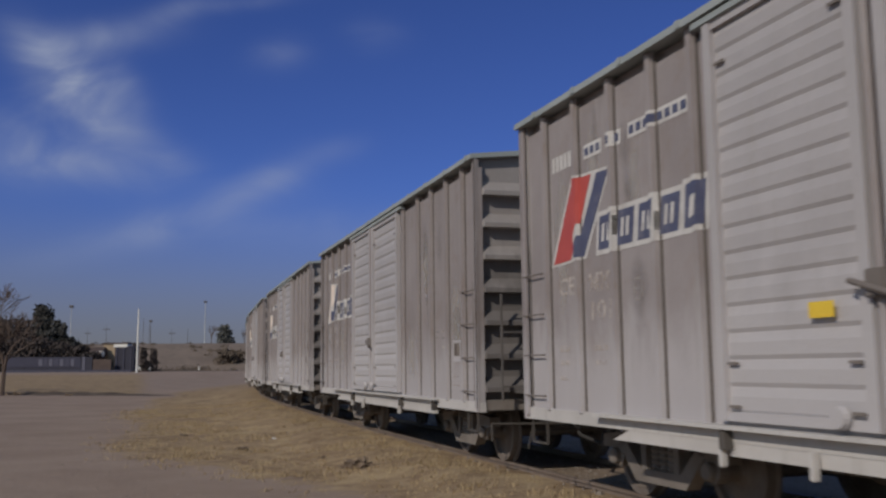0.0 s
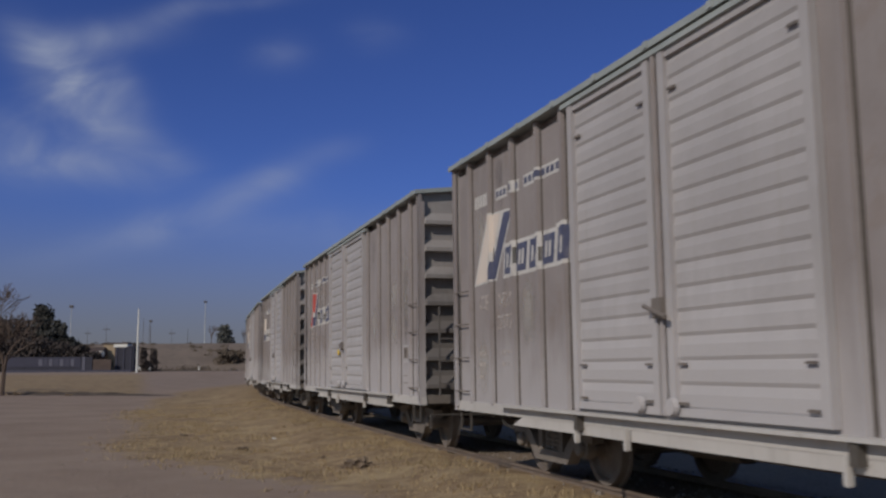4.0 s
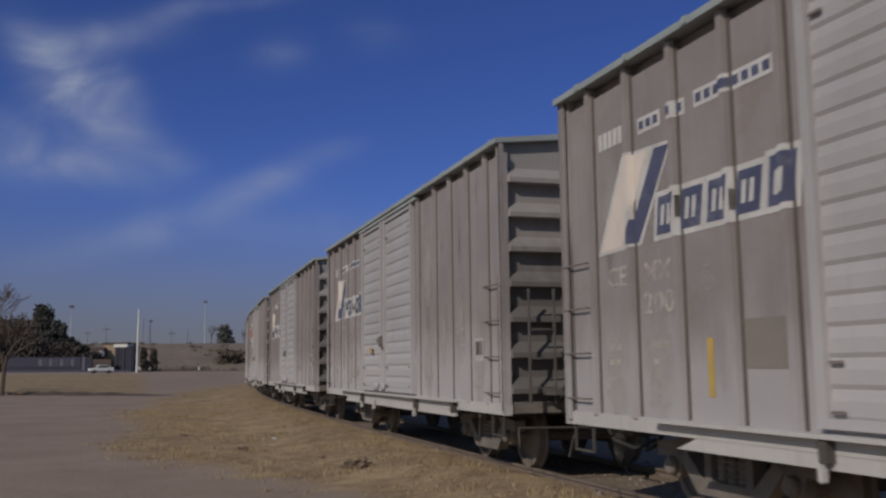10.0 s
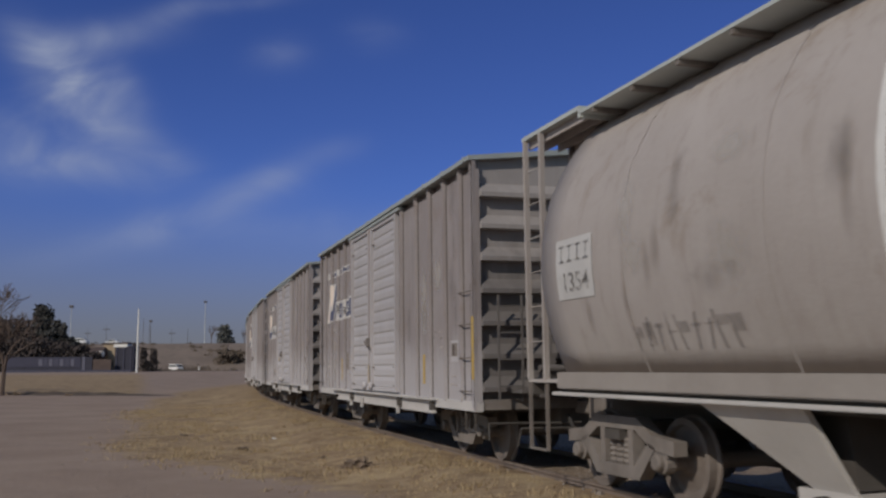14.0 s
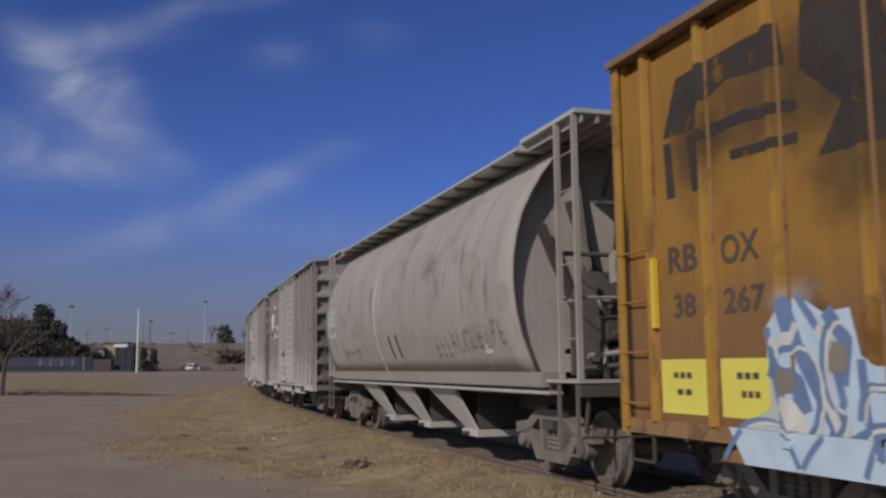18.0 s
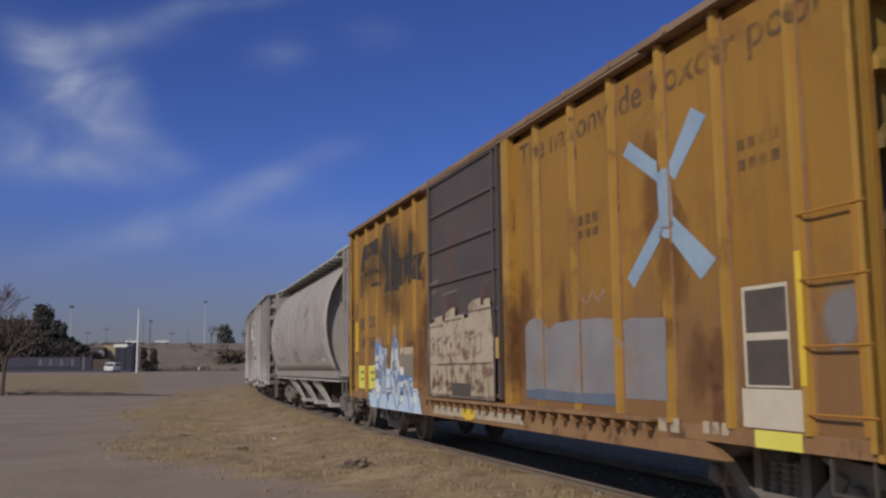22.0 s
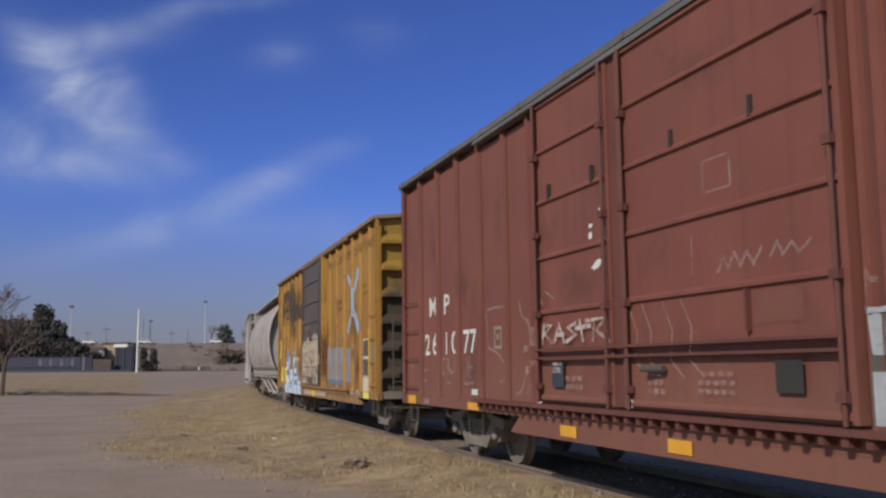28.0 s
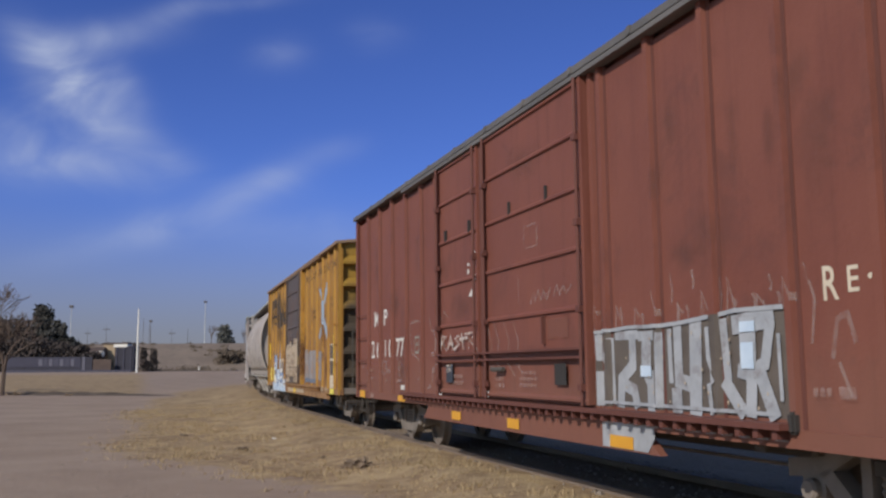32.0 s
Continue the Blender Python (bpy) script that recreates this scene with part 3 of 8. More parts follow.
def end_fittings(car, x, s, material, high):
    """Hand brake, crossover platform, end ladder."""
    bm = bmesh.new()
    lathe_y(bm, [(0.25, -0.02), (0.27, 0.0), (0.25, 0.02), (0.23, 0.0), (0.25, -0.02)], 20)
    for k in range(5):
        a = 2 * math.pi * k / 5
        tube(bm, (0, 0, 0), (0.24 * math.cos(a), 0, 0.24 * math.sin(a)), 0.014, 6)
    w = part("brake_wheel", bm, material, car)
    w.matrix_basis = pose(x + s * 0.34, -0.55, high, 0, 0, 90)
    bm = bmesh.new()
    box(bm, min(x + s * 0.05, x + s * 0.30), max(x + s * 0.05, x + s * 0.30), -0.75, -0.35, high - 0.25, high + 0.25)
    bmesh.ops.bevel(bm, geom=list(bm.edges), offset=0.03, segments=1, affect="EDGES")
    part("brake_gear_box", bm, material, car)
    bm = bmesh.new()
    tube(bm, (x + s * 0.17, -0.5, high - 0.25), (x + s * 0.17, -0.4, 0.95), 0.02, 6)
    tube(bm, (x + s * 0.2, -0.3, high - 0.2), (x + s * 0.2, 0.1, high - 0.7), 0.025, 6)
    tube(bm, (x + s * 0.2, 0.1, high - 0.7), (x + s * 0.18, 0.25, 1.0), 0.025, 6)
    part("brake_rod", bm, material, car)
    bm = bmesh.new()
    for k in range(4):
        box(bm, min(x + s * (0.08 + k * 0.1), x + s * (0.15 + k * 0.1)), max(x + s * (0.08 + k * 0.1), x + s * (0.15 + k * 0.1)), -1.1, 1.1, 1.10, 1.14)
    for y in (-0.8, 0.8):
        box(bm, min(x, x + s * 0.45), max(x, x + s * 0.45), y - 0.03, y + 0.03, 1.04, 1.10)
    part("crossover_platform", bm, material, car)
    def bar(name, x0, x1, y0, y1, za, zb):
        return part(name, bx(*sorted((x + s * x0, x + s * x1)), y0, y1, za, zb), material, car)
    # ladder beside the corner
    for y in (1.30, 0.96):
        bar("ladder_stile", 0.15, 0.18, y - 0.012, y + 0.012, 1.0, 2.42)
    for k in range(4):
        bar("ladder_rung", 0.15, 0.175, 0.96, 1.30, 1.18 + 0.36 * k, 1.20 + 0.36 * k)
    # hand rail over the platform and its posts
    bar("end_railing", 0.16, 0.185, -1.3, 0.86, 2.28, 2.305)
    for y in (0.55, -0.2, -1.2):
        bar("railing_post", 0.155, 0.185, y - 0.015, y + 0.015, 1.14, 2.28)
    bar("pipe_bracket", 0.03, 0.22, 0.5, 0.62, 1.30, 1.62)
    bm = tube(bmesh.new(), (x + s * 0.24, 0.75, 1.42), (x + s * 0.24, -0.3, 1.42), 0.05, 10)
    part("air_pipe", bm, material, car)
    bm = tube(bmesh.new(), (x + s * 0.30, -1.25, 1.24), (x + s * 0.30, -0.8, 1.24), 0.11, 12)
    part("brake_cylinder", bm, material, car)


# ================= box cars =================
SHEET, POST = 1.535, 1.585


def boxcar(spec):
    c = thing("boxcar", spec["label"], "boxcar", spec.get("group", ""))
    F, B, z0, z1 = spec["front"], spec["rear"], spec["bottom"], spec["eave"]
    ends = ((1, F), (-1, B))
    side, post_m, trim = spec["side"], spec.get("post", spec["side"]), spec["trim"]
    for s in (1, -1):
        part("side_wall", bx(B, F, *sorted((s * SHEET, s * (SHEET - 0.05))), z0 + 0.1, z1 - 0.15), side, c)
        part("top_chord", bx(B + 0.13, F - 0.13, *sorted((s * 1.40, s * 1.45)), z1 - 0.22, z1 - 0.02), side, c)
    # floor and frame
    bm = bmesh.new()
    box(bm, B + 0.14, F - 0.14, -1.46, 1.46, 1.0, 1.12)
    box(bm, B + 0.1, F - 0.1, -0.3, 0.3, 0.62, 0.98)
    for x in np.linspace(B + 1.0, F - 1.0, 9):
        box(bm, x - 0.06, x + 0.06, -1.4, 1.4, 0.78, 0.99)
    part("underframe", bm, STEEL_DARK, c)
    # roof: low gable with seam caps and an overhanging edge
    lip = spec.get("lip", 0.035)
    bm = bmesh.new()
    prism(bm, [(-1.65, z1 - 0.03), (-1.65, z1 + lip), (0, z1 + 0.185 + lip), (1.65, z1 + lip), (1.65, z1 - 0.03), (0, z1 + 0.14)], B - 0.01, F + 0.01, "x")
    part("roof", bm, trim, c)
    first = None
    for x in np.arange(B + 0.2, F - 0.15, spec.get("seam_gap", 1.02)):
        if first is None:
            bm = prism(bmesh.new(), [(-1.66, z1 - 0.02), (-1.66, z1 + 0.01 + lip), (0, z1 + 0.21 + lip), (1.66, z1 + 0.01 + lip), (1.66, z1 - 0.02), (1.6, z1 - 0.02), (0, z1 + 0.2), (-1.6, z1 - 0.02)], -0.035, 0.035, "x")
            first = part("roof_seam", bm, trim, c)
            first.location.x = x
        else:
            again(first, x)
    # posts
    pm = bmesh.new()
    w = spec.get("post_w", 0.035)
    prism(pm, [(-w - 0.012, SHEET), (-w, POST), (w, POST), (w + 0.012, SHEET)], z0 + 0.12, z1 - 0.035, "z")
    bmesh.ops.recalc_face_normals(pm, faces=pm.faces)
    first = None
    for s in (1, -1):
        for x in spec["posts"]:
            if first is None:
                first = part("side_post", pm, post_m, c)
                first.location.x = x
            else:
                p = again(first, x)
                if s < 0:
                    p.rotation_euler = (0, 0, math.pi)
    # dark strip at the foot of each post, along its rear side
    first = None
    for x in spec["posts"]:
        if first is None:
            first = part("post_seam", bx(-w - 0.055, -w - 0.010, SHEET - 0.01, SHEET + 0.006, z0 + 0.14, z1 - 0.1), spec["seam"], c)
            first.location.x = x
        else:
            again(first, x)
    # corner posts
    for s in (1, -1):
        for e, x in ends:
            bm = bmesh.new()
            prism(bm, [(x - e * 0.004, s * SHEET), (x - e * 0.004, s * (POST + 0.01)), (x - e * 0.06, s * (POST + 0.01)), (x - e * 0.075, s * SHEET), (x - e * 0.075, s * (SHEET - 0.06))], z0, z1 - 0.03, "z")
            box(bm, *sorted((x - e * 0.12, x)), *sorted((s * (POST - 0.02), s * (POST + 0.01))), z0 + 0.05, z1 + 0.035)
            bmesh.ops.recalc_face_normals(bm, faces=bm.faces)
            part("corner_post", bm, post_m, c)
    # ends
    for e, x in ends:
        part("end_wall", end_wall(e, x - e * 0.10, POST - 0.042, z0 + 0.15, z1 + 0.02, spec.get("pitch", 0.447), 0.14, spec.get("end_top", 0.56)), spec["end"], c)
        part("end_sill", bx(*sorted((x - e * 0.16, x - e * 0.02)), -1.5, 1.5, z0 + 0.02, z0 + 0.16), TRUCK, c)
    # sills
    for s in (1, -1):
        y0, y1 = sorted((s * (SHEET - 0.06), s * (SHEET + 0.03)))
        part("side_sill", bx(B, F, y0, y1, z0, z0 + 0.13), spec["sill_mat"], c)
        if spec.get("belly"):
            a, b, zb = spec["belly"]
            bm = prism(bmesh.new(), [(a, z0), (b, z0), (b + 0.3, zb), (a - 0.3, zb)], y0 + 0.01, y1 - 0.005)
            part("fishbelly_sill", bm, spec.get("belly_mat", spec["sill_mat"]), c)
    spec["doors_fn"](c, spec)
    for x in spec["trucks"]:
        add_truck(c, x)
    for e, x in ends:
        add_coupler(c, x, e)
    end_fittings(c, B, -1, spec.get("end_iron", spec["iron"]), 2.35)
    # grab irons beside both corners, and the stile at the rear one
    for x, w in (spec["front_grabs"], spec["rear_grabs"]):
        add_ladder(c, x, SHEET, [z0 + 0.27 + 0.46 * k for k in range(4)], w, spec["iron"])
    part("ladder_stile", bx(B + 0.13, B + 0.17, SHEET, SHEET + 0.055, z0 + 0.15, z0 + 1.75), spec["iron"], c)
    # brake gear under the floor
    bm = bmesh.new()
    tube(bm, (0.6, 0.55, 0.72), (1.5, 0.55, 0.72), 0.19, 14)
    part("air_reservoir", bm, STEEL_DARK, c)
    bm = bmesh.new()
    tube(bm, (B + 2.5, 0.35, 0.55), (F - 2.5, 0.35, 0.55), 0.02, 6)
    part("brake_pipe", bm, TRUCK, c)
    return c


def spans_of(spec):
    """Steps of the near side from rear to front."""
    B, F = spec["rear"], spec["front"]
    w = spec.get("post_w", 0.035)
    marks = [(x - w, x + w, POST) for x in spec["posts"]] + [(a, b, y) for a, b, y in spec["door_spans"]] + [(B, B + 0.12, POST + 0.01), (F - 0.12, F, POST + 0.01)]
    marks.sort()
    out, x = [], B
    for a, b, y in marks:
        if a > x:
            out.append((x, a, SHEET))
        out.append((max(a, x), b, y))
        x = max(x, b)
    if x < F:
        out.append((x, F, SHEET))
    return out


def ribbed_door(x0, x1, z0, z1, n, base, depth):
    """Sheet-steel door pressed into level laps."""
    bm = bmesh.new()
    rows = [(z0, base)]
    p = (z1 - z0) / n
    for k in range(n):
        z = z0 + k * p
        rows += [(z + 0.03, base + depth), (z + p * 0.62, base + depth), (z + p * 0.985, base)]
    rows.append((z1, base))
    prev = None
    for z, y in rows:
        cur = [bm.verts.new((x, y, z)) for x in (x0, x1)]
        if prev:
            bm.faces.new((prev[1], prev[0], cur[0], cur[1]))
        prev = cur
    ret = bmesh.ops.extrude_face_region(bm, geom=bm.faces[:])
    for v in ret["geom"]:
        if isinstance(v, bmesh.types.BMVert):
            v.co.y = base - 0.03
    bmesh.ops.recalc_face_normals(bm, faces=bm.faces)
    return bm


def cement_doors(c, spec):
    z0, z1 = 1.02, spec["eave"] - 0.10
    for s in (1, -1):
        for x0, x1 in ((-1.80, 0.20), (0.36, 2.06)):
            d = part("door", ribbed_door(x0 + 0.09, x1 - 0.09, z0 + 0.06, z1 - 0.06, 15, 1.556, 0.015), CEM_DOOR, c, "ribbed pale grey steel sliding door")
            bm = bmesh.new()
            box(bm, x0, x0 + 0.10, 1.54, 1.615, z0, z1)
            box(bm, x1 - 0.10, x1, 1.54, 1.615, z0, z1)
            box(bm, x0 + 0.1, x1 - 0.1, 1.54, 1.60, z0, z0 + 0.07)
            box(bm, x0 + 0.1, x1 - 0.1, 1.54, 1.60, z1 - 0.07, z1)
            part("door_frame", bm, CEM_DOOR, d)
            first = None
            for zz in (1.12, 1.45, 3.85):
                for xx in (x0 + 0.13, x1 - 0.25):
                    if first is None:
                        first = part("door_latch", bx(0, 0.12, 1.585, 1.605, 0, 0.022), GREY_IRON, d)
                        first.location = (xx, 0, zz)
                    else:
                        again(first, xx, 0, zz)
            if s < 0:
                d.rotation_euler = (0, 0, math.pi)
        b = part("lock_bar", tube(bmesh.new(), (0.28, s * 1.60, z0), (0.28, s * 1.60, z1), 0.03, 8), spec["side"], c)
        t = part("door_track", bx(-4.15, 4.15, *sorted((s * 1.53, s * 1.66)), 0.955, 0.985), CEM_SILL, c)
        first = part("track_bracket", bx(-0.04, 0.04, *sorted((s * 1.54, s * 1.64)), 0.80, 0.955), STEEL_DARK, c)
        first.location.x = -4.0
        for x in (-2.0, 2.0):
            again(first, x)
        part("door_header", bx(-2.1, 2.2, *sorted((s * 1.535, s * 1.63)), z1, z1 + 0.05), spec["trim"], c)
    lever = part("door_lever", tube(bmesh.new(), (0.50, 1.66, 1.98), (0.08, 1.70, 1.86), 0.022, 8), GREY_IRON, c)
    part("lever_bracket", bx(0.20, 0.36, 1.60, 1.67, 1.86, 2.04, bevel=0.01), GREY_IRON, c)
    hook = part("door_hook", bx(-0.025, 0.025, 1.57, 1.63, 0.66, 0.86, bevel=0.008), CEM_SILL, c)
    hook.location.x = 1.0
    for x in (2.05, -1.9):
        again(hook, x)
    roller = part("door_roller", lathe_y(bmesh.new(), [(0.0, 0.05), (0.07, 0.05), (0.08, 0.0)], 14), CEM_DOOR, c)
    roller.location = (0.12, 1.62, 1.10)
    again(roller, 0.68, 1.62, 1.10)


def bars(x0, x1, z, h, n, gap=0.3):
    """A row of plain bars in place of words, from the front rearwards."""
    out = []
    w = (x0 - x1) / n
    for k in range(n):
        a = x0 - k * w
        out.append([(a, z), (a - w * (1 - gap), z), (a - w * (1 - gap), z + h), (a, z + h)])
    return out


def cement_marks(c, spec, red, extra, number):
    sp = spans_of(spec)
    # slogan: one plain white word, then white-edged blue ones, as bars
    paint("slogan_word", flat(bars(5.18, 4.68, 3.60, 0.17, 5, 0.22)), MARK_WHITE, c, sp, "worn white slogan word")
    for a, b, z, n in ((4.40, 4.00, 3.60, 3), (3.88, 3.60, 3.60, 2), (3.46, 2.40, 3.61, 8)):
        paint("slogan_word", flat([sq(a, b, z, z + 0.15)]), MARK_WHITE, c, sp, "white edged slogan word")
        paint_each("slogan_bar", bars(a - 0.03, b + 0.0, z + 0.035, 0.08, n, 0.34), MARK_BLUE, c, sp, "", 0.007)
    # slanted emblem: pale edge, two bands
    paint("emblem_edge", flat([[(4.71, 3.47), (3.82, 3.43), (4.40, 2.56), (5.26, 2.54)]]), MARK_WHITE, c, sp, "white edged slanted emblem", 0.004)
    paint("emblem_band", flat([[(4.67, 3.44), (4.24, 3.42), (4.76, 2.58), (5.19, 2.57)]]), R_PAINT if red else E_CREAM, c, sp, "", 0.007)
    paint("emblem_band", flat([[(4.12, 3.41), (3.87, 3.40), (4.44, 2.59), (4.70, 2.58)]]), MARK_BLUE, c, sp, "dark blue emblem band", 0.007)
    # the firm's name as five plain blue blocks edged in white, each with two slits
    for k in range(5):
        a = 4.13 - k * 0.395
        up = 0.035 if k == 4 else 0.0
        edge = [(a + 0.05, 2.56), (a - 0.36, 2.56), (a - 0.43, 3.00 + up), (a, 3.00 + up)]
        core = [(a + 0.0, 2.61), (a - 0.30, 2.61), (a - 0.36, 2.95 + up), (a - 0.05, 2.95 + up)]
        paint("name_block_edge", flat([edge]), MARK_WHITE, c, sp, "white edge of a company name block", 0.004)
        paint("name_block", flat([core]), MARK_BLUE, c, sp, "dark blue company name block", 0.007)
        for q in (0.11, 0.21):
            paint("name_block_slit", flat([[(a - q + 0.035, 2.69), (a - q - 0.02, 2.69), (a - q - 0.05, 2.87), (a - q + 0.005, 2.87)]]), MARK_WHITE, c, sp, "", 0.010)
    # reporting mark, running number, capacity data
    paint("reporting_mark", lettering("CE", 5.08, 2.21, 0.19, 1.0, 0.012, 0.38), MARK_THIN, c, sp, "worn white reporting mark")
    paint("reporting_mark", lettering("MX", 4.38, 2.20, 0.19, 1.0, 0.012, 0.48), MARK_THIN, c, sp, "worn white reporting mark")
    paint("car_number", lettering(number, 4.40, 1.92, 0.19, 1.0, 0.012, 0.52), MARK_THIN, c, sp, "worn white running number")
    paint_each("data_bar", [sq(3.46, 3.28, 2.24, 2.28), sq(3.46, 3.42, 2.06, 2.24), sq(3.32, 3.28, 2.06, 2.24), sq(3.46, 3.28, 2.05, 2.08), sq(3.42, 3.34, 2.15, 2.18)], DUST_STAIN, c, sp)
    paint_each("data_bar", bars(5.10, 4.82, 1.60, 0.06, 2, 0.2) + bars(5.08, 4.85, 1.46, 0.05, 2, 0.2) + bars(4.28, 3.98, 1.60, 0.06, 3, 0.2) + bars(4.26, 4.0, 1.46, 0.05, 2, 0.2) + bars(5.1, 4.9, 1.3, 0.04, 1, 0), MARK_THIN, c, sp)
    paint_each("data_bar", bars(-3.92, -4.06, 1.98, 0.03, 1, 0) + bars(-3.92, -4.06, 1.90, 0.03, 1, 0) + bars(-4.22, -4.38, 1.98, 0.03, 1, 0) + bars(-4.22, -4.38, 1.88, 0.03, 1, 0) + bars(-4.24, -4.36, 1.74, 0.03, 1, 0)
               + bars(-4.8, -5.04, 1.30, 0.03, 2, 0.2) + bars(-4.75, -5.08, 1.18, 0.025, 1, 0) + bars(-4.8, -5.0, 0.93, 0.025, 2, 0.2), MARK_THIN, c, sp)
    # framed placard by the rear grab irons
    paint("placard", flat([sq(-4.78, -5.14, 1.53, 1.84)]), CEM_DOOR, c, sp)
    paint("placard_face", flat([sq(-4.82, -5.10, 1.61, 1.80)]), PATCH_BROWN, c, sp, "", 0.007)
    paint("placard_slip", flat([sq(-4.88, -4.97, 1.62, 1.78)]), G_DARK, c, sp, "", 0.010)
    for name, poly, m in extra:
        paint(name, flat([poly]), m, c, sp)
    # pale cement smears and dark runs, different on every car
    rng = random.Random(len(CARS) * 7 + 3)
    for k in range(9):
        i = rng.choice((0, 1, 2, 5, 6, 7, 8))
        x0, x1 = CEM_POSTS[i] - 0.06, CEM_POSTS[i + 1] + 0.06
        paint("dust_smear", flat([blot(rng, (x0 + x1) / 2, rng.uniform(1.3, 3.4), (x0 - x1) * rng.uniform(0.25, 0.48), rng.uniform(0.3, 0.9), 16, 0.0)]), DUST_STAIN, c, [(-9, 9, SHEET)], "", 0.003)
    for k in range(6):
        i = rng.choice((0, 1, 2, 5, 6, 7, 8))
        x = (CEM_POSTS[i] + CEM_POSTS[i + 1]) / 2 + rng.uniform(-0.1, 0.1)
        paint("grime_run", flat([blot(rng, x, rng.uniform(2.2, 3.9), rng.uniform(0.05, 0.2), rng.uniform(0.3, 0.8), 14)]), GRIME, c, [(-9, 9, SHEET)], "", 0.0035)


CEM_FOOT_STRIP = surface("dark_seam_dirt", (0.08, 0.068, 0.062), (0.13, 0.112, 0.10), 0.9)
CEM_POSTS = [5.35, 4.57, 3.78, 3.00, 2.32, -2.04, -3.00, -3.78, -4.57, -5.35]


def cement_car(tone, red=False, extra=(), label="", number="3077"):
    spec = dict(label=label or "dusty grey steel boxcar with double ribbed doors on the track", group="grey boxcars of the train", front=6.0, rear=-6.0, front_grabs=(5.70, 0.5), rear_grabs=(-5.61, 0.56), bottom=0.85, eave=4.33, side=tone,
                end=CEM_END, end_iron=END_IRON, seam=CEM_FOOT_STRIP, trim=CAR_TRIM, sill_mat=CEM_SILL, iron=GREY_IRON, posts=CEM_POSTS, trucks=(3.9, -3.9), doors_fn=cement_doors,
                door_spans=[(-1.80, 0.20, 1.612), (0.20, 0.36, 1.62), (0.36, 2.06, 1.612)], belly=(-3.6, 3.6, 0.745))
    c = boxcar(spec)
    cement_marks(c, spec, red, extra, number)
    return c


def sq(x0, x1, z0, z1):
    return [(x0, z0), (x1, z0), (x1, z1), (x0, z1)]


# ---- yellow boxcar ----
def panel_door(c, x0, x1, z0, z1, n, y, material, label="", lines=None):
    bm = bx(x0, x1, y - 0.06, y, z0, z1)
    d = part("door", bm, material, c, label)
    bm = bmesh.new()
    p = (z1 - z0) / n
    for z in lines or [min(z0 + k * p, z1 - 0.03) for k in range(n + 1)]:
        prism(bm, [(y, z - 0.005), (y + 0.03, z + 0.005), (y + 0.03, z + 0.03), (y, z + 0.06)], x0 + 0.05, x1 - 0.05, "x")
    for x in (x0, x1 - 0.06):
        box(bm, x, x + 0.06, y, y + 0.035, z0, z1)
    part("door_rib", bm, material, d)
    return d


def yellow_doors(c, spec):
    z1 = spec["eave"] - 0.06
    d = panel_door(c, -1.33, 1.80, 1.04, z1, 5, 1.60, R_DOOR, "dark brown panelled sliding door with graffiti", [1.06, 1.62, 2.16, 2.69, 3.21, 3.76, 4.26])
    for x in (-1.16, 1.66):
        part("lock_rod", tube(bmesh.new(), (x, 1.65, 1.05), (x, 1.65, z1 - 0.02), 0.014, 6), R_DOOR, d)
    part("door", bx(-1.33, 1.80, -1.6, -1.54, 1.04, z1), R_DOOR, c)
    for s in (1, -1):
        part("door_track", bx(-5.0, 2.1, *sorted((s * 1.53, s * 1.68)), 0.96, 1.0), RUST, c)
        part("door_header", bx(-5.0, 2.1, *sorted((s * 1.535, s * 1.64)), z1, z1 + 0.05), R_ROOF, c)
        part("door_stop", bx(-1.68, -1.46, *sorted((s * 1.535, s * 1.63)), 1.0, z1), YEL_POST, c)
    first = part("track_bracket", bx(-0.03, 0.03, 1.56, 1.66, 0.88, 0.96), RUST, c)
    first.location.x = -4.9
    for x in np.arange(-4.6, 2.0, 0.3):
        again(first, x)


def blot(rng, x, z, rx, rz, n=18, rough=0.25):
    return [(x + rx * math.cos(2 * math.pi * k / n) * (1 + rng.uniform(-rough, rough)), z + rz * math.sin(2 * math.pi * k / n) * (1 + rng.uniform(-rough, rough))) for k in range(n)]


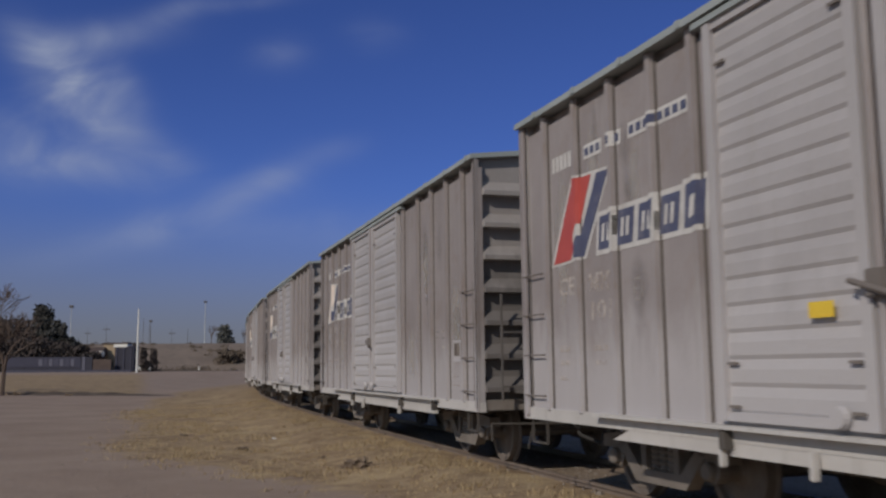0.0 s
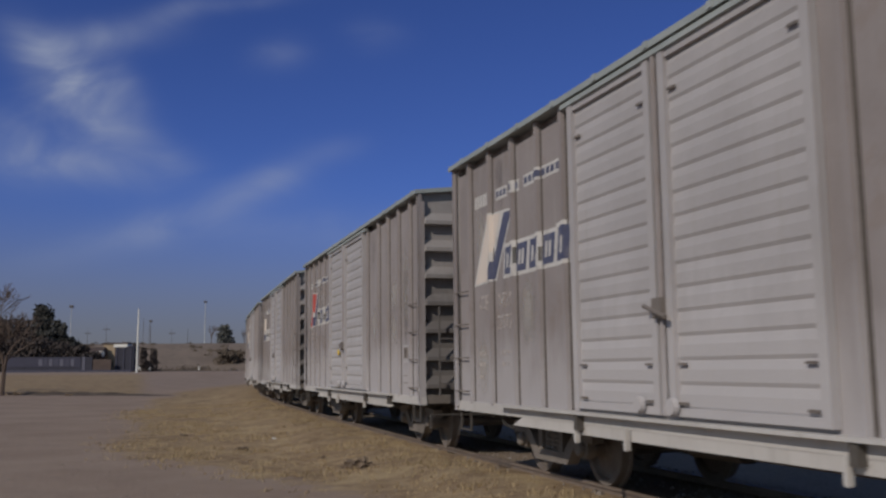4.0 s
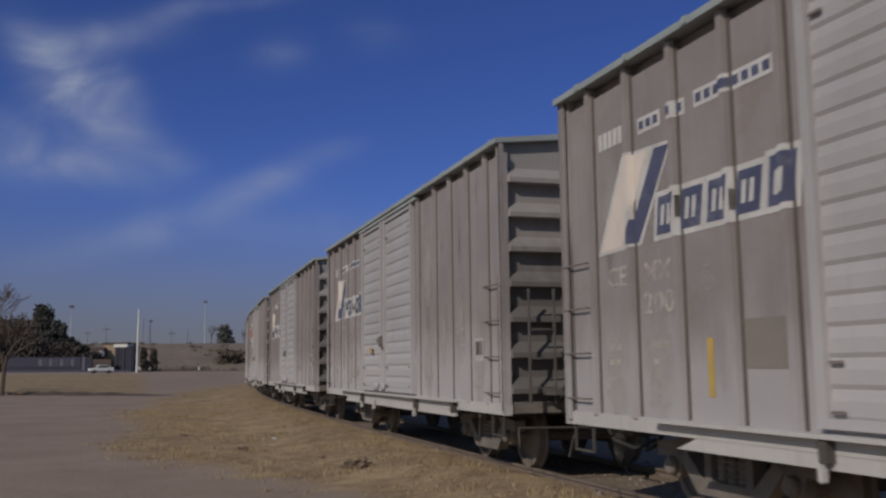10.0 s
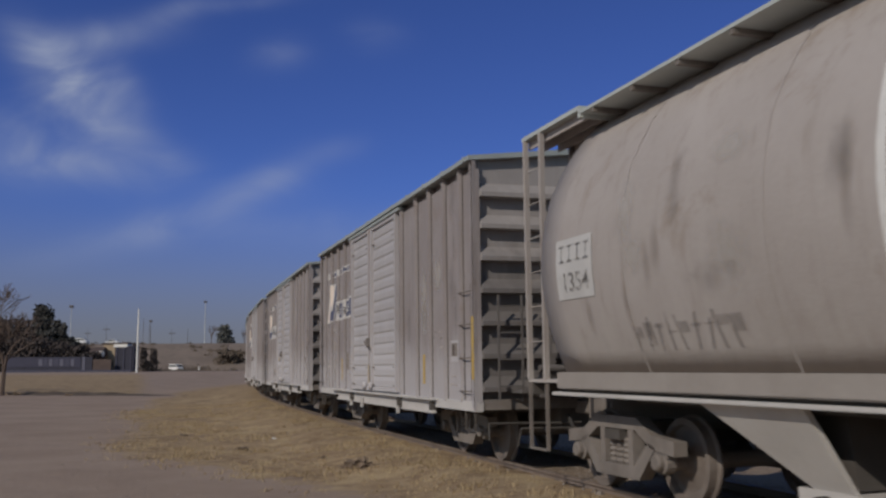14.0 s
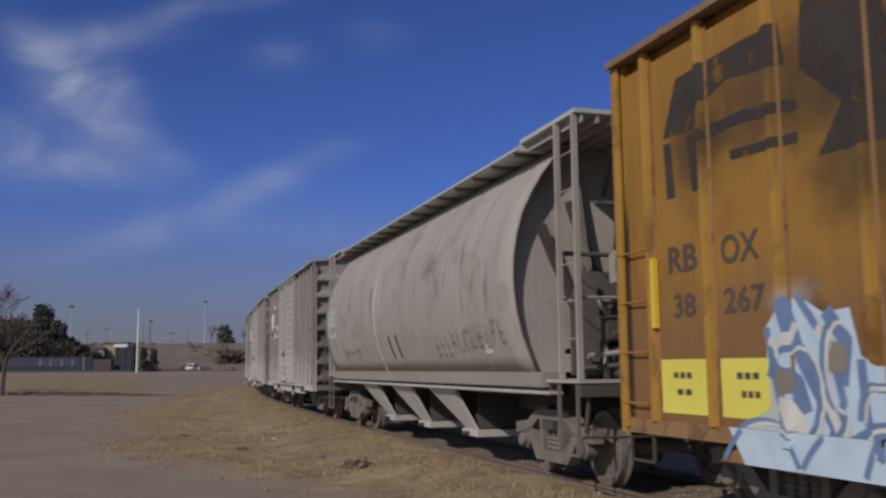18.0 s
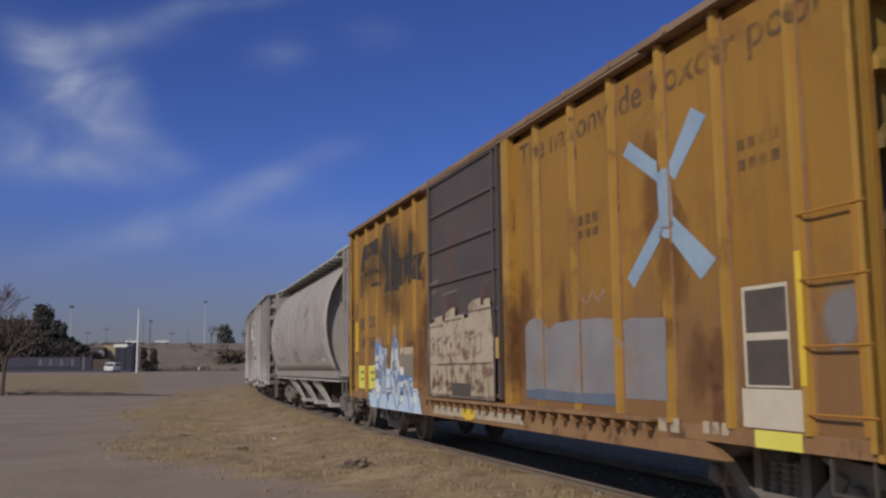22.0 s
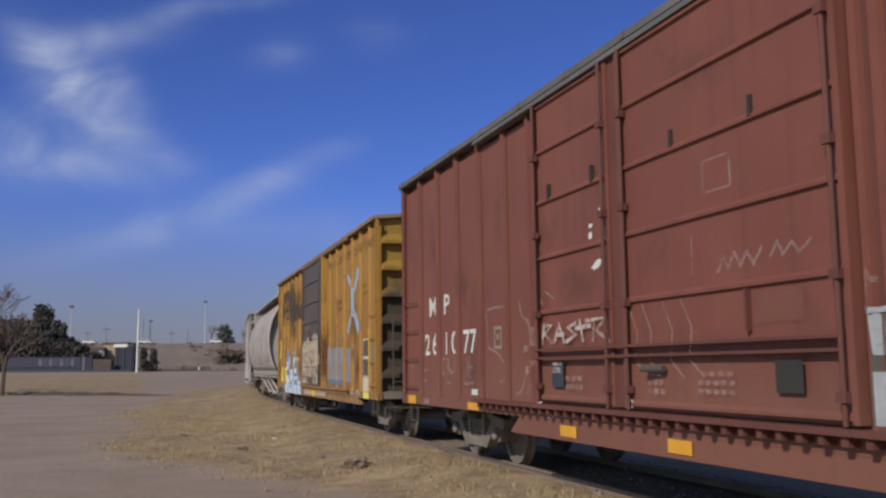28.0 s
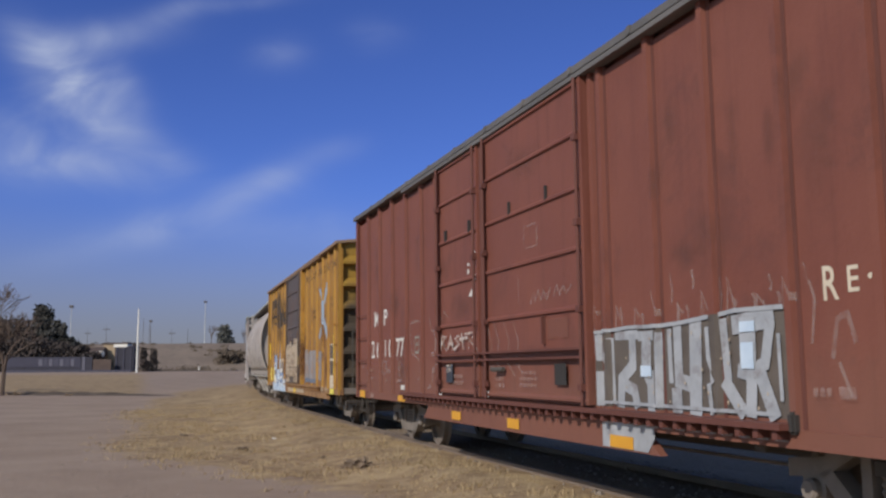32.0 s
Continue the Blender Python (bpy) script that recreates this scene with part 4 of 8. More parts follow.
def yellow_car():
    posts = [7.24, 6.36, 5.46, 4.57, 3.66, 2.80, -2.40, -3.36, -4.28, -5.21, -6.08, -7.00]
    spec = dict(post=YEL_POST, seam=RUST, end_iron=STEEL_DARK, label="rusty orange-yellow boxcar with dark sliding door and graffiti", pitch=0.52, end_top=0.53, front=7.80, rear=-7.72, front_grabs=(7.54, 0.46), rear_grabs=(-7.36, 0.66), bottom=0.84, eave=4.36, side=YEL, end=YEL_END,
                trim=R_ROOF, sill_mat=RUST, iron=surface("yellow_iron", (0.42, 0.2, 0.03), (0.34, 0.15, 0.03), 0.7), posts=posts, trucks=(6.0, -6.0),
                doors_fn=yellow_doors, door_spans=[(-1.68, -1.46, 1.635), (-1.33, 1.80, 1.637)], belly=(-5.7, 6.0, 0.70))
    c = boxcar(spec)
    sp = spans_of(spec)
    rng = random.Random(5)
    # blacked-out emblem: dense strokes inside a soft haze
    soot = [[(6.98, 3.45), (6.74, 3.94), (5.90, 3.97), (5.36, 3.97), (5.3, 3.62), (6.0, 3.72), (6.35, 3.62), (6.5, 3.42)],
            [(5.15, 3.55), (5.10, 4.08), (4.85, 4.17), (4.42, 4.12), (4.32, 3.65), (3.84, 3.5), (3.6, 3.36), (3.2, 3.44), (2.9, 3.34), (2.22, 3.34), (2.56, 3.1), (2.36, 2.87), (3.0, 2.95), (3.28, 2.86),
             (3.3, 3.1), (3.42, 2.94), (3.86, 2.84), (5.0, 2.88), (4.75, 3.2)],
            [(3.22, 3.80), (2.86, 3.70), (2.88, 3.32), (3.2, 3.4)], [(6.56, 3.40), (5.82, 3.42), (5.2, 3.34), (5.2, 3.26), (5.85, 3.32), (6.6, 3.28)],
            [(6.02, 3.14), (5.2, 3.1), (5.2, 3.02), (6.0, 3.06)], [(6.98, 3.4), (6.86, 3.4), (6.82, 2.9), (6.95, 2.9)], [(6.62, 3.4), (6.44, 3.4), (6.42, 2.9), (6.55, 2.9)]]
    paint_each("black_overspray", soot, SOOT_THIN, c, sp, "black overspray on the yellow side")
    haze = [(5.5, 3.5, 1.5, 0.62), (4.2, 3.4, 1.25, 0.95), (4.5, 2.7, 0.8, 0.5), (3.1, 3.35, 0.8, 0.6), (6.5, 3.2, 0.5, 0.6), (4.05, 3.7, 0.4, 0.5), (3.05, 3.6, 0.35, 0.45), (3.9, 2.5, 0.5, 0.35)]
    for x, z, rx, rz in haze:
        paint("overspray_haze", flat([blot(rng, x, z, rx, rz, 20, 0.1)]), SOOT_HAZE, c, sp, "", 0.003)
    # rust and grime low on the side
    for k in range(16):
        x = rng.uniform(-7.4, 7.4)
        paint("rust_stain", flat([blot(rng, x, rng.uniform(0.95, 2.3), rng.uniform(0.12, 0.4), rng.uniform(0.2, 0.7), 16)]), RUST_STAIN, c, sp, "", 0.0025)
    for x, z, rx, rz in ((2.55, 1.6, 0.5, 0.7), (2.2, 2.0, 0.3, 0.6), (-1.55, 1.5, 0.3, 0.6), (2.35, 3.0, 0.2, 0.3), (-5.3, 2.4, 0.3, 0.7), (-5.0, 3.0, 0.25, 0.7)):
        paint("rust_stain", flat([blot(rng, x, z, rx, rz, 16)]), RUST_STAIN, c, sp, "", 0.0025)
    for text, x, z, ln in (("RB", 6.99, 2.25, 0.46), ("OX", 6.20, 2.25, 0.50)):
        paint("reporting_mark", lettering(text, x, z, 0.22, 1.0, 0.022, ln), G_DARK, c, sp)
    for text, x, z, ln in (("38", 6.93, 1.86, 0.35), ("267", 6.18, 1.86, 0.52)):
        paint("car_number", lettering(text, x, z, 0.19, 1.0, 0.022, ln), G_DARK, c, sp)
    paint_each("inspection_panel", [sq(7.18, 6.43, 1.04, 1.50), sq(6.26, 5.54, 1.04, 1.50)], Y_PALE, c, sp, "lemon yellow stencil panel")
    paint_each("stencil_bar", bars(6.95, 6.65, 1.34, 0.05, 3) + bars(6.9, 6.65, 1.2, 0.05, 2) + bars(6.05, 5.75, 1.34, 0.05, 3) + bars(6.0, 5.75, 1.2, 0.05, 3), G_DARK, c, sp, "", 0.007)
    # pale blue throw-up
    body = [(6.10, 0.86), (5.98, 0.98), (5.66, 1.14), (5.68, 1.72), (5.50, 1.90), (5.30, 1.93), (5.05, 1.80), (4.80, 1.82), (4.72, 1.5), (4.5, 1.42), (4.4, 1.9), (4.18, 2.06), (3.95, 1.88),
            (3.86, 1.58), (3.62, 1.45), (3.56, 1.28), (2.98, 1.27), (2.80, 1.08), (2.56, 0.86)]
    paint("graffiti_fill", flat([body]), SPRAY_BLUE, c, sp, "pale blue and white spray graffiti")
    paint("graffiti_fill", flat([[(6.15, 0.97), (2.55, 0.97), (2.38, 0.70), (5.96, 0.70)]]), SPRAY_BLUE, c, [(-8, 8, 1.567)])
    deep = ribbon([(5.66, 1.70), (5.56, 1.2), (5.3, 0.9), (5.05, 0.92), (4.9, 1.2), (5.0, 1.55), (5.3, 1.92)], 0.07) + ribbon([(5.45, 1.88), (5.3, 1.5), (5.0, 1.05)], 0.12) + ribbon([(5.6, 1.42), (5.35, 1.3), (5.3, 1.16)], 0.16)
    deep += ribbon([(5.0, 1.78), (4.85, 1.6), (4.9, 1.35)], 0.12) + ribbon([(4.72, 1.45), (4.7, 1.1), (4.55, 0.9), (4.4, 1.1)], 0.08) + ribbon([(4.35, 1.88), (4.2, 2.02), (4.0, 1.85), (3.9, 1.6)], 0.06) + ribbon([(4.3, 1.82), (4.15, 1.95), (4.1, 1.8)], 0.14)
    deep += ribbon([(4.35, 1.42), (4.1, 1.1), (3.95, 1.32), (3.75, 0.95)], 0.09) + ribbon([(3.9, 1.36), (3.6, 1.3), (3.3, 1.22), (3.05, 1.0), (3.1, 0.88)], 0.11) + ribbon([(3.72, 1.2), (3.45, 1.1), (3.35, 0.92)], 0.07)
    deep += ribbon([(3.0, 1.24), (2.9, 1.05), (3.0, 0.9)], 0.12) + ribbon([(4.95, 0.9), (4.6, 1.05), (4.45, 0.88)], 0.06) + ribbon([(3.6, 1.28), (3.0, 1.29)], 0.04)
    paint_each("graffiti_line", deep, SPRAY_DEEP, c, sp, "", 0.007)
    paint_each("graffiti_shadow", [blot(rng, 4.22, 1.48, 0.13, 0.13), blot(rng, 5.48, 1.32, 0.12, 0.10), blot(rng, 4.95, 1.5, 0.1, 0.12)], PATCH_BROWN, c, sp, "", 0.009)
    paint_each("graffiti_light", (ribbon([(5.62, 1.62), (5.48, 1.55), (5.35, 1.72)], 0.07) + ribbon([(5.48, 1.15), (5.28, 0.98)], 0.14) + ribbon([(5.1, 1.3), (4.95, 1.0)], 0.08) + ribbon([(5.1, 1.68), (5.0, 1.6)], 0.1) + ribbon([(4.05, 1.75), (3.98, 1.5)], 0.14)
                                + ribbon([(4.15, 1.7), (4.1, 1.62)], 0.12) + ribbon([(3.72, 1.05), (3.66, 0.9)], 0.14) + ribbon([(3.45, 1.2), (3.25, 1.05), (3.22, 0.9)], 0.06) + ribbon([(2.88, 0.95), (2.66, 0.88)], 0.1) + ribbon([(5.95, 0.90), (5.75, 1.0)], 0.06)
                                + ribbon([(3.72, 1.5), (3.62, 1.38)], 0.1)), W_PAINT, c, sp, "", 0.009)
    def arc(cx, cz, rx, rz, a0, a1, w, n=9):
        return ribbon([(cx + rx * math.cos(radians(a0 + (a1 - a0) * k / n)), cz + rz * math.sin(radians(a0 + (a1 - a0) * k / n))) for k in range(n + 1)], w)
    for cx, cz, rx, rz, a0, a1 in ((5.35, 1.25, 0.22, 0.34, 60, 300), (5.2, 1.1, 0.3, 0.2, 180, 360), (4.95, 1.45, 0.14, 0.3, -90, 120), (4.6, 1.1, 0.16, 0.22, 0, 250), (4.3, 1.15, 0.2, 0.26, 20, 220), (4.12, 1.72, 0.14, 0.26, -60, 160),
                                   (3.85, 1.05, 0.22, 0.2, 40, 280), (3.5, 1.05, 0.3, 0.2, -30, 170), (3.45, 1.0, 0.16, 0.12, -60, 180), (3.1, 1.0, 0.2, 0.22, 60, 250), (5.75, 0.92, 0.3, 0.12, 20, 160), (4.45, 0.95, 0.3, 0.12, 0, 180), (2.85, 0.95, 0.18, 0.16, 30, 200)):
        paint("graffiti_swirl", flat(arc(cx, cz, rx, rz, a0, a1, 0.045)), SPRAY_DEEP, c, sp, "", 0.010)
        paint("graffiti_swirl_light", flat(arc(cx - 0.05, cz - 0.02, rx, rz, a0, a1, 0.03)), W_PAINT, c, sp, "", 0.011)
    for x, lean in ((6.0, 0.2), (5.5, -0.15), (5.1, 0.2), (4.6, 0.1), (4.2, -0.2), (3.7, 0.2), (3.2, -0.1), (2.8, 0.15)):
        paint("graffiti_swirl", flat(ribbon([(x, 0.95), (x + lean * 0.6, 0.84), (x + lean, 0.74)], 0.05)), SPRAY_DEEP, c, [(-8, 8, 1.567)], "", 0.007)
    paint("graffiti_mist", flat([blot(rng, 4.2, 2.15, 0.16, 0.32, 14)]), sprayed("white_spray_mist", (0.62, 0.58, 0.5), (0.7, 0.66, 0.58), 0.35, 0.9), c, sp, "", 0.003)
    paint("graffiti_mist", flat([blot(rng, 5.35, 1.95, 0.35, 0.2, 14)]), sprayed("white_spray_mist", (0.62, 0.58, 0.5), (0.7, 0.66, 0.58), 0.35, 0.9), c, sp, "", 0.003)
    paint("grey_patch", flat([sq(3.64, 2.93, 1.31, 1.68)]), PATCH_BROWN, c, sp)
    paint("pale_patch", flat([sq(3.66, 2.92, 1.68, 1.80)]), SPRAY_TAN, c, sp)
    # tan piece on the door
    top = [(1.70, 1.02), (1.74, 2.04), (1.66, 2.12), (1.40, 2.14), (1.36, 2.20), (1.02, 2.22), (0.98, 2.13), (0.88, 2.14), (0.84, 2.24), (0.66, 2.29), (0.42, 2.31), (0.40, 2.17), (0.05, 2.19), (-0.02, 2.12), (-0.16, 2.13),
           (-0.20, 2.30), (-0.36, 2.35), (-0.66, 2.37), (-0.68, 2.27), (-0.78, 2.26), (-0.80, 2.33), (-1.02, 2.34), (-1.06, 2.20), (-1.10, 1.86), (-1.17, 1.82), (-1.14, 1.50), (-1.18, 1.45), (-1.14, 1.02)]
    paint("door_graffiti", flat([top]), SPRAY_TAN, c, sp, "tan and white spray graffiti on the door", 0.012)
    for k in range(6):
        x = 1.7 - k * 0.42
        lines = ribbon([(x, 1.95), (x - 0.1, 1.62), (x - 0.28, 1.66), (x - 0.26, 1.9), (x - 0.05, 1.85)], 0.04) + ribbon([(x, 1.42), (x - 0.08, 1.12), (x - 0.26, 1.15), (x - 0.24, 1.4)], 0.04)
        paint("door_graffiti_line", flat(lines[:len(lines) // 2]), TAG_THIN, c, sp, "", 0.016)
        paint("door_graffiti_line", flat(lines[len(lines) // 2:]), TAG_THIN, c, sp, "", 0.016)
    # browned lower half, red flecks, dark joints between the pressed sheets
    for k in range(16):
        x, z = 1.55 - 0.17 * k + rng.uniform(-0.06, 0.06), rng.uniform(1.10, 1.42)
        paint("brown_stain", flat([blot(rng, x, z, rng.uniform(0.10, 0.20), rng.uniform(0.06, 0.14), 12, 0.3)]), RUST_STAIN, c, sp, "", 0.017)
    for x, z in ((0.25, 1.74), (0.05, 1.66), (-0.02, 1.60), (0.6, 1.58), (-0.4, 1.62)):
        paint("red_fleck", flat([blot(rng, x, z, 0.07, 0.08, 10, 0.3)]), sprayed("thin_red_spray", (0.26, 0.08, 0.07), (0.34, 0.12, 0.10), 0.5, 0.6), c, sp, "", 0.018)
    for x0, x1, z, w in ((1.72, -1.12, 1.49, 0.03), (1.70, 0.95, 2.06, 0.026), (0.92, 0.1, 2.12, 0.026), (0.1, -1.05, 2.20, 0.028), (1.70, -1.12, 1.035, 0.05)):
        paint("joint_line", flat(ribbon([(x0, z), (x1, z + 0.01)], w)), JOINT_THIN, c, sp, "", 0.019)
    for x, za, zb in ((0.82, 1.03, 1.48), (-0.26, 1.24, 1.48), (-0.72, 1.03, 1.48)):
        paint("joint_line", flat(ribbon([(x, za), (x - 0.05, (za + zb) / 2), (x - 0.01, zb)], 0.035)), JOINT_THIN, c, sp, "", 0.019)
    paint("door_scrawl", flat(ribbon([(1.7, 2.75), (1.5, 2.73), (1.2, 2.76)], 0.035) + ribbon([(1.6, 2.4), (1.55, 2.3), (1.45, 2.2)], 0.03) + ribbon([(0.95, 2.52), (0.2, 2.55)], 0.025) + ribbon([(1.65, 2.55), (1.3, 2.62)], 0.03)), CHALK_THIN, c, sp, "", 0.012)
    paint("door_patch", flat([sq(-1.20, -1.32, 1.56, 1.82)]), Y_WORN, c, sp, "", 0.012)
    paint("door_plate", flat([sq(0.57, -0.24, 1.06, 1.23)]), G_DARK, c, sp, "dark plate low on the door", 0.018)
    for k in range(18):
        x, z = rng.uniform(-0.8, 1.7), rng.uniform(1.3, 2.1)
        paint("door_graffiti_mark", flat([blot(rng, x, z, rng.uniform(0.04, 0.14), rng.uniform(0.03, 0.07), 10, 0.4)]), RUST_STAIN if k % 2 else TAG_THIN, c, sp, "", 0.020)
    paint("sill_graffiti", flat([[(1.75, 0.74), (1.70, 0.95), (-1.75, 0.95), (-1.9, 0.76)]]), SPRAY_TAN, c, [(-8, 8, 1.567)], "tan spray graffiti on the sill")
    # big pale X
    xs = [[(-4.47, 3.47), (-4.60, 3.58), (-5.16, 3.24), (-5.08, 3.10)], [(-5.68, 3.63), (-5.90, 3.50), (-5.38, 3.06), (-5.22, 3.16)], [(-5.08, 3.16), (-5.30, 3.16), (-5.33, 2.66), (-5.10, 2.66)],
          [(-4.48, 2.28), (-4.60, 2.17), (-5.22, 2.64), (-5.10, 2.78)], [(-5.72, 2.15), (-5.95, 2.30), (-5.34, 2.74), (-5.20, 2.60)]]
    paint_each("cross_mark", xs, surface("worn_blue_cross_paint", (0.24, 0.34, 0.48), (0.34, 0.44, 0.56), 0.6, big=3.0, rust=(0.3, 0.2, 0.12), rust_amt=0.3), c, sp, "large pale blue painted cross")
    # one long silver block with a ragged top and a steel blue foot
    slate = surface("slate_blue_spray_paint", (0.10, 0.13, 0.19), (0.15, 0.18, 0.24), 0.6, big=3.0)
    for sil in ([(-1.93, 1.10), (-1.93, 1.92), (-2.05, 1.99), (-2.30, 2.03), (-2.44, 1.98), (-2.62, 1.86), (-2.80, 1.93), (-3.34, 1.94), (-3.9, 1.93), (-4.22, 1.90), (-4.22, 1.08)],
                [(-4.33, 1.14), (-4.33, 1.86), (-4.5, 1.90), (-4.9, 1.88), (-5.22, 1.87), (-5.20, 1.14)]):
        paint("silver_patch", flat([sil]), SPRAY_SILVER, c, sp, "faded silver grey paint block")
    paint("silver_foot", flat([[(-1.93, 1.08), (-1.93, 1.17), (-2.4, 1.2), (-3.2, 1.17), (-4.2, 1.18), (-4.2, 1.06)]]), slate, c, sp, "", 0.007)
    paint("pale_blue_patch", flat([blot(rng, -7.35, 1.78, 0.24, 0.26, 14, 0.2)]), sprayed("thin_grey_blue_spray", (0.24, 0.25, 0.28), (0.32, 0.33, 0.36), 0.6, 0.5, 0.8, 4.0), c, sp, "", 0.003)
    for pts in ([(-3.45, 2.2), (-3.6, 2.08), (-3.75, 2.22), (-3.85, 2.1), (-4.0, 2.2)], [(-4.3, 1.7), (-4.4, 1.5), (-4.55, 1.72), (-4.65, 1.5)]):
        paint("silver_scrawl", flat(ribbon(pts, 0.04)), CHALK_THIN, c, sp, "", 0.008)
    paint_each("rust_patch", [blot(rng, -6.5, 1.35, 0.35, 0.3), blot(rng, -5.6, 1.4, 0.3, 0.4), blot(rng, -5.9, 1.5, 0.2, 0.4)], RUST_STAIN, c, sp, "", 0.003)
    # notice boards by the rear ladder
    paint("notice_edge", flat([sq(-6.27, -6.82, 1.28, 2.04)]), CREAM, c, sp, "", 0.010)
    paint("notice_face", flat([sq(-6.31, -6.80, 1.30, 1.63), sq(-6.31, -6.80, 1.69, 2.01)]), G_DARK, c, sp, "", 0.014)
    paint("tan_plate", flat([sq(-6.22, -6.95, 0.98, 1.27)]), CREAM, c, sp, "", 0.010)
    paint("yellow_plate", flat([sq(-6.39, -6.93, 0.84, 0.97)]), Y_PALE, c, [(-8, 8, 1.567)], "", 0.006)
    paint("yellow_strip", flat([sq(-6.965, -7.034, 1.3, 2.24)]), Y_PAINT, c, sp, "", 0.004)
    paint("slogan", lettering("The nationwide boxcar pool", -1.87, 3.87, 0.27, 0.72, 0.018, 5.45), SLOGAN_THIN, c, sp, "faded dark slogan lettering")
    paint_each("stencil_bar", bars(-6.3, -6.85, 3.1, 0.09, 4) + bars(-6.3, -6.85, 2.94, 0.09, 4) + bars(-3.44, -3.95, 2.92, 0.11, 3) + bars(-3.44, -3.95, 2.78, 0.09, 3), SLOGAN_THIN, c, sp)
    # Thin yellow box laid along the bright flank of the front post.
    bm = bx(7.14, 7.20, 1.545, 1.592, 1.78, 2.40)
    part("yellow_rod", bm, Y_PAINT, c)
    # plates on the sill
    paint("sill_plate", flat([blot(rng, 0.10, 0.81, 0.30, 0.085, 14, 0.06)]), Y_PAINT, c, [(-8, 8, 1.567)], "", 0.009)
    paint_each("sill_scrawl", (bars(1.9, 0.6, 0.87, 0.1, 7) + bars(-0.3, -1.6, 0.87, 0.1, 7) + bars(-4.6, -5.4, 0.88, 0.12, 4) + bars(-5.7, -6.1, 0.9, 0.1, 3)), SPRAY_TAN, c, [(-8, 8, 1.567)])
    return c


# ---- red boxcar ----
DOOR_LINES = [1.08, 2.03, 2.65, 3.29, 3.88, 4.42]


def red_doors(c, spec):
    z1 = spec["eave"] - 0.10
    a = panel_door(c, 0.40, 2.24, 1.06, z1, 6, 1.595, RED, "oxide red panelled plug door", DOOR_LINES)
    b = panel_door(c, -2.84, 0.18, 1.06, z1, 6, 1.61, RED, "wide oxide red panelled plug door", DOOR_LINES)
    for d, x in ((a, 2.14), (a, 0.48), (b, 0.08), (b, -2.74)):
        rod = part("lock_rod", tube(bmesh.new(), (x, 1.665, 1.05), (x, 1.665, z1), 0.02, 8), RED_DARK, d)
        first = part("rod_guide", bx(-0.045, 0.045, 1.63, 1.695, 0, 0.07), RED_DARK, d)
        first.location = (x, 0, 1.2)
        for z in (2.0, 2.9, 3.8):
            again(first, x, 0, z)
    part("door_gap", bx(0.18, 0.40, 1.53, 1.60, 1.06, z1), RED_DARK, c)
    for z in (1.53, 1.62):
        part("roller_beam", bx(-2.74, 2.18, 1.64, 1.69, z, z + 0.025), RED_DARK, c)
    for x, z in ((0.76, 3.31), (1.82, 3.31), (-0.75, 3.31), (-1.87, 3.31)):
        part("door_slot", bx(x - 0.018, x + 0.018, 1.60, 1.64, z, z + 0.17), BLACK, c)
    part("door_pocket", bx(-1.75, -1.72, 1.60, 1.66, 1.70, 2.02), RED_DARK, c)
    part("door_crank", tube(bmesh.new(), (-0.55, 1.66, 1.42), (-0.25, 1.70, 1.42), 0.03, 8), STEEL_DARK, c)
    part("door", bx(-2.84, 2.24, -1.6, -1.54, 1.06, z1), RED, c)
    for s in (1, -1):
        part("door_track", bx(-5.9, 4.2, *sorted((s * 1.53, s * 1.70)), 0.99, 1.035), RED_DARK, c)
        part("door_header", bx(-5.9, 4.2, *sorted((s * 1.535, s * 1.66)), z1, z1 + 0.05), ROOF_DARK, c)
    first = part("track_bracket", bx(-0.03, 0.03, 1.565, 1.67, 0.92, 0.99), RED_DARK, c)
    first.location.x = -5.8
    for x in np.arange(-5.58, 4.15, 0.22):
        again(first, x)


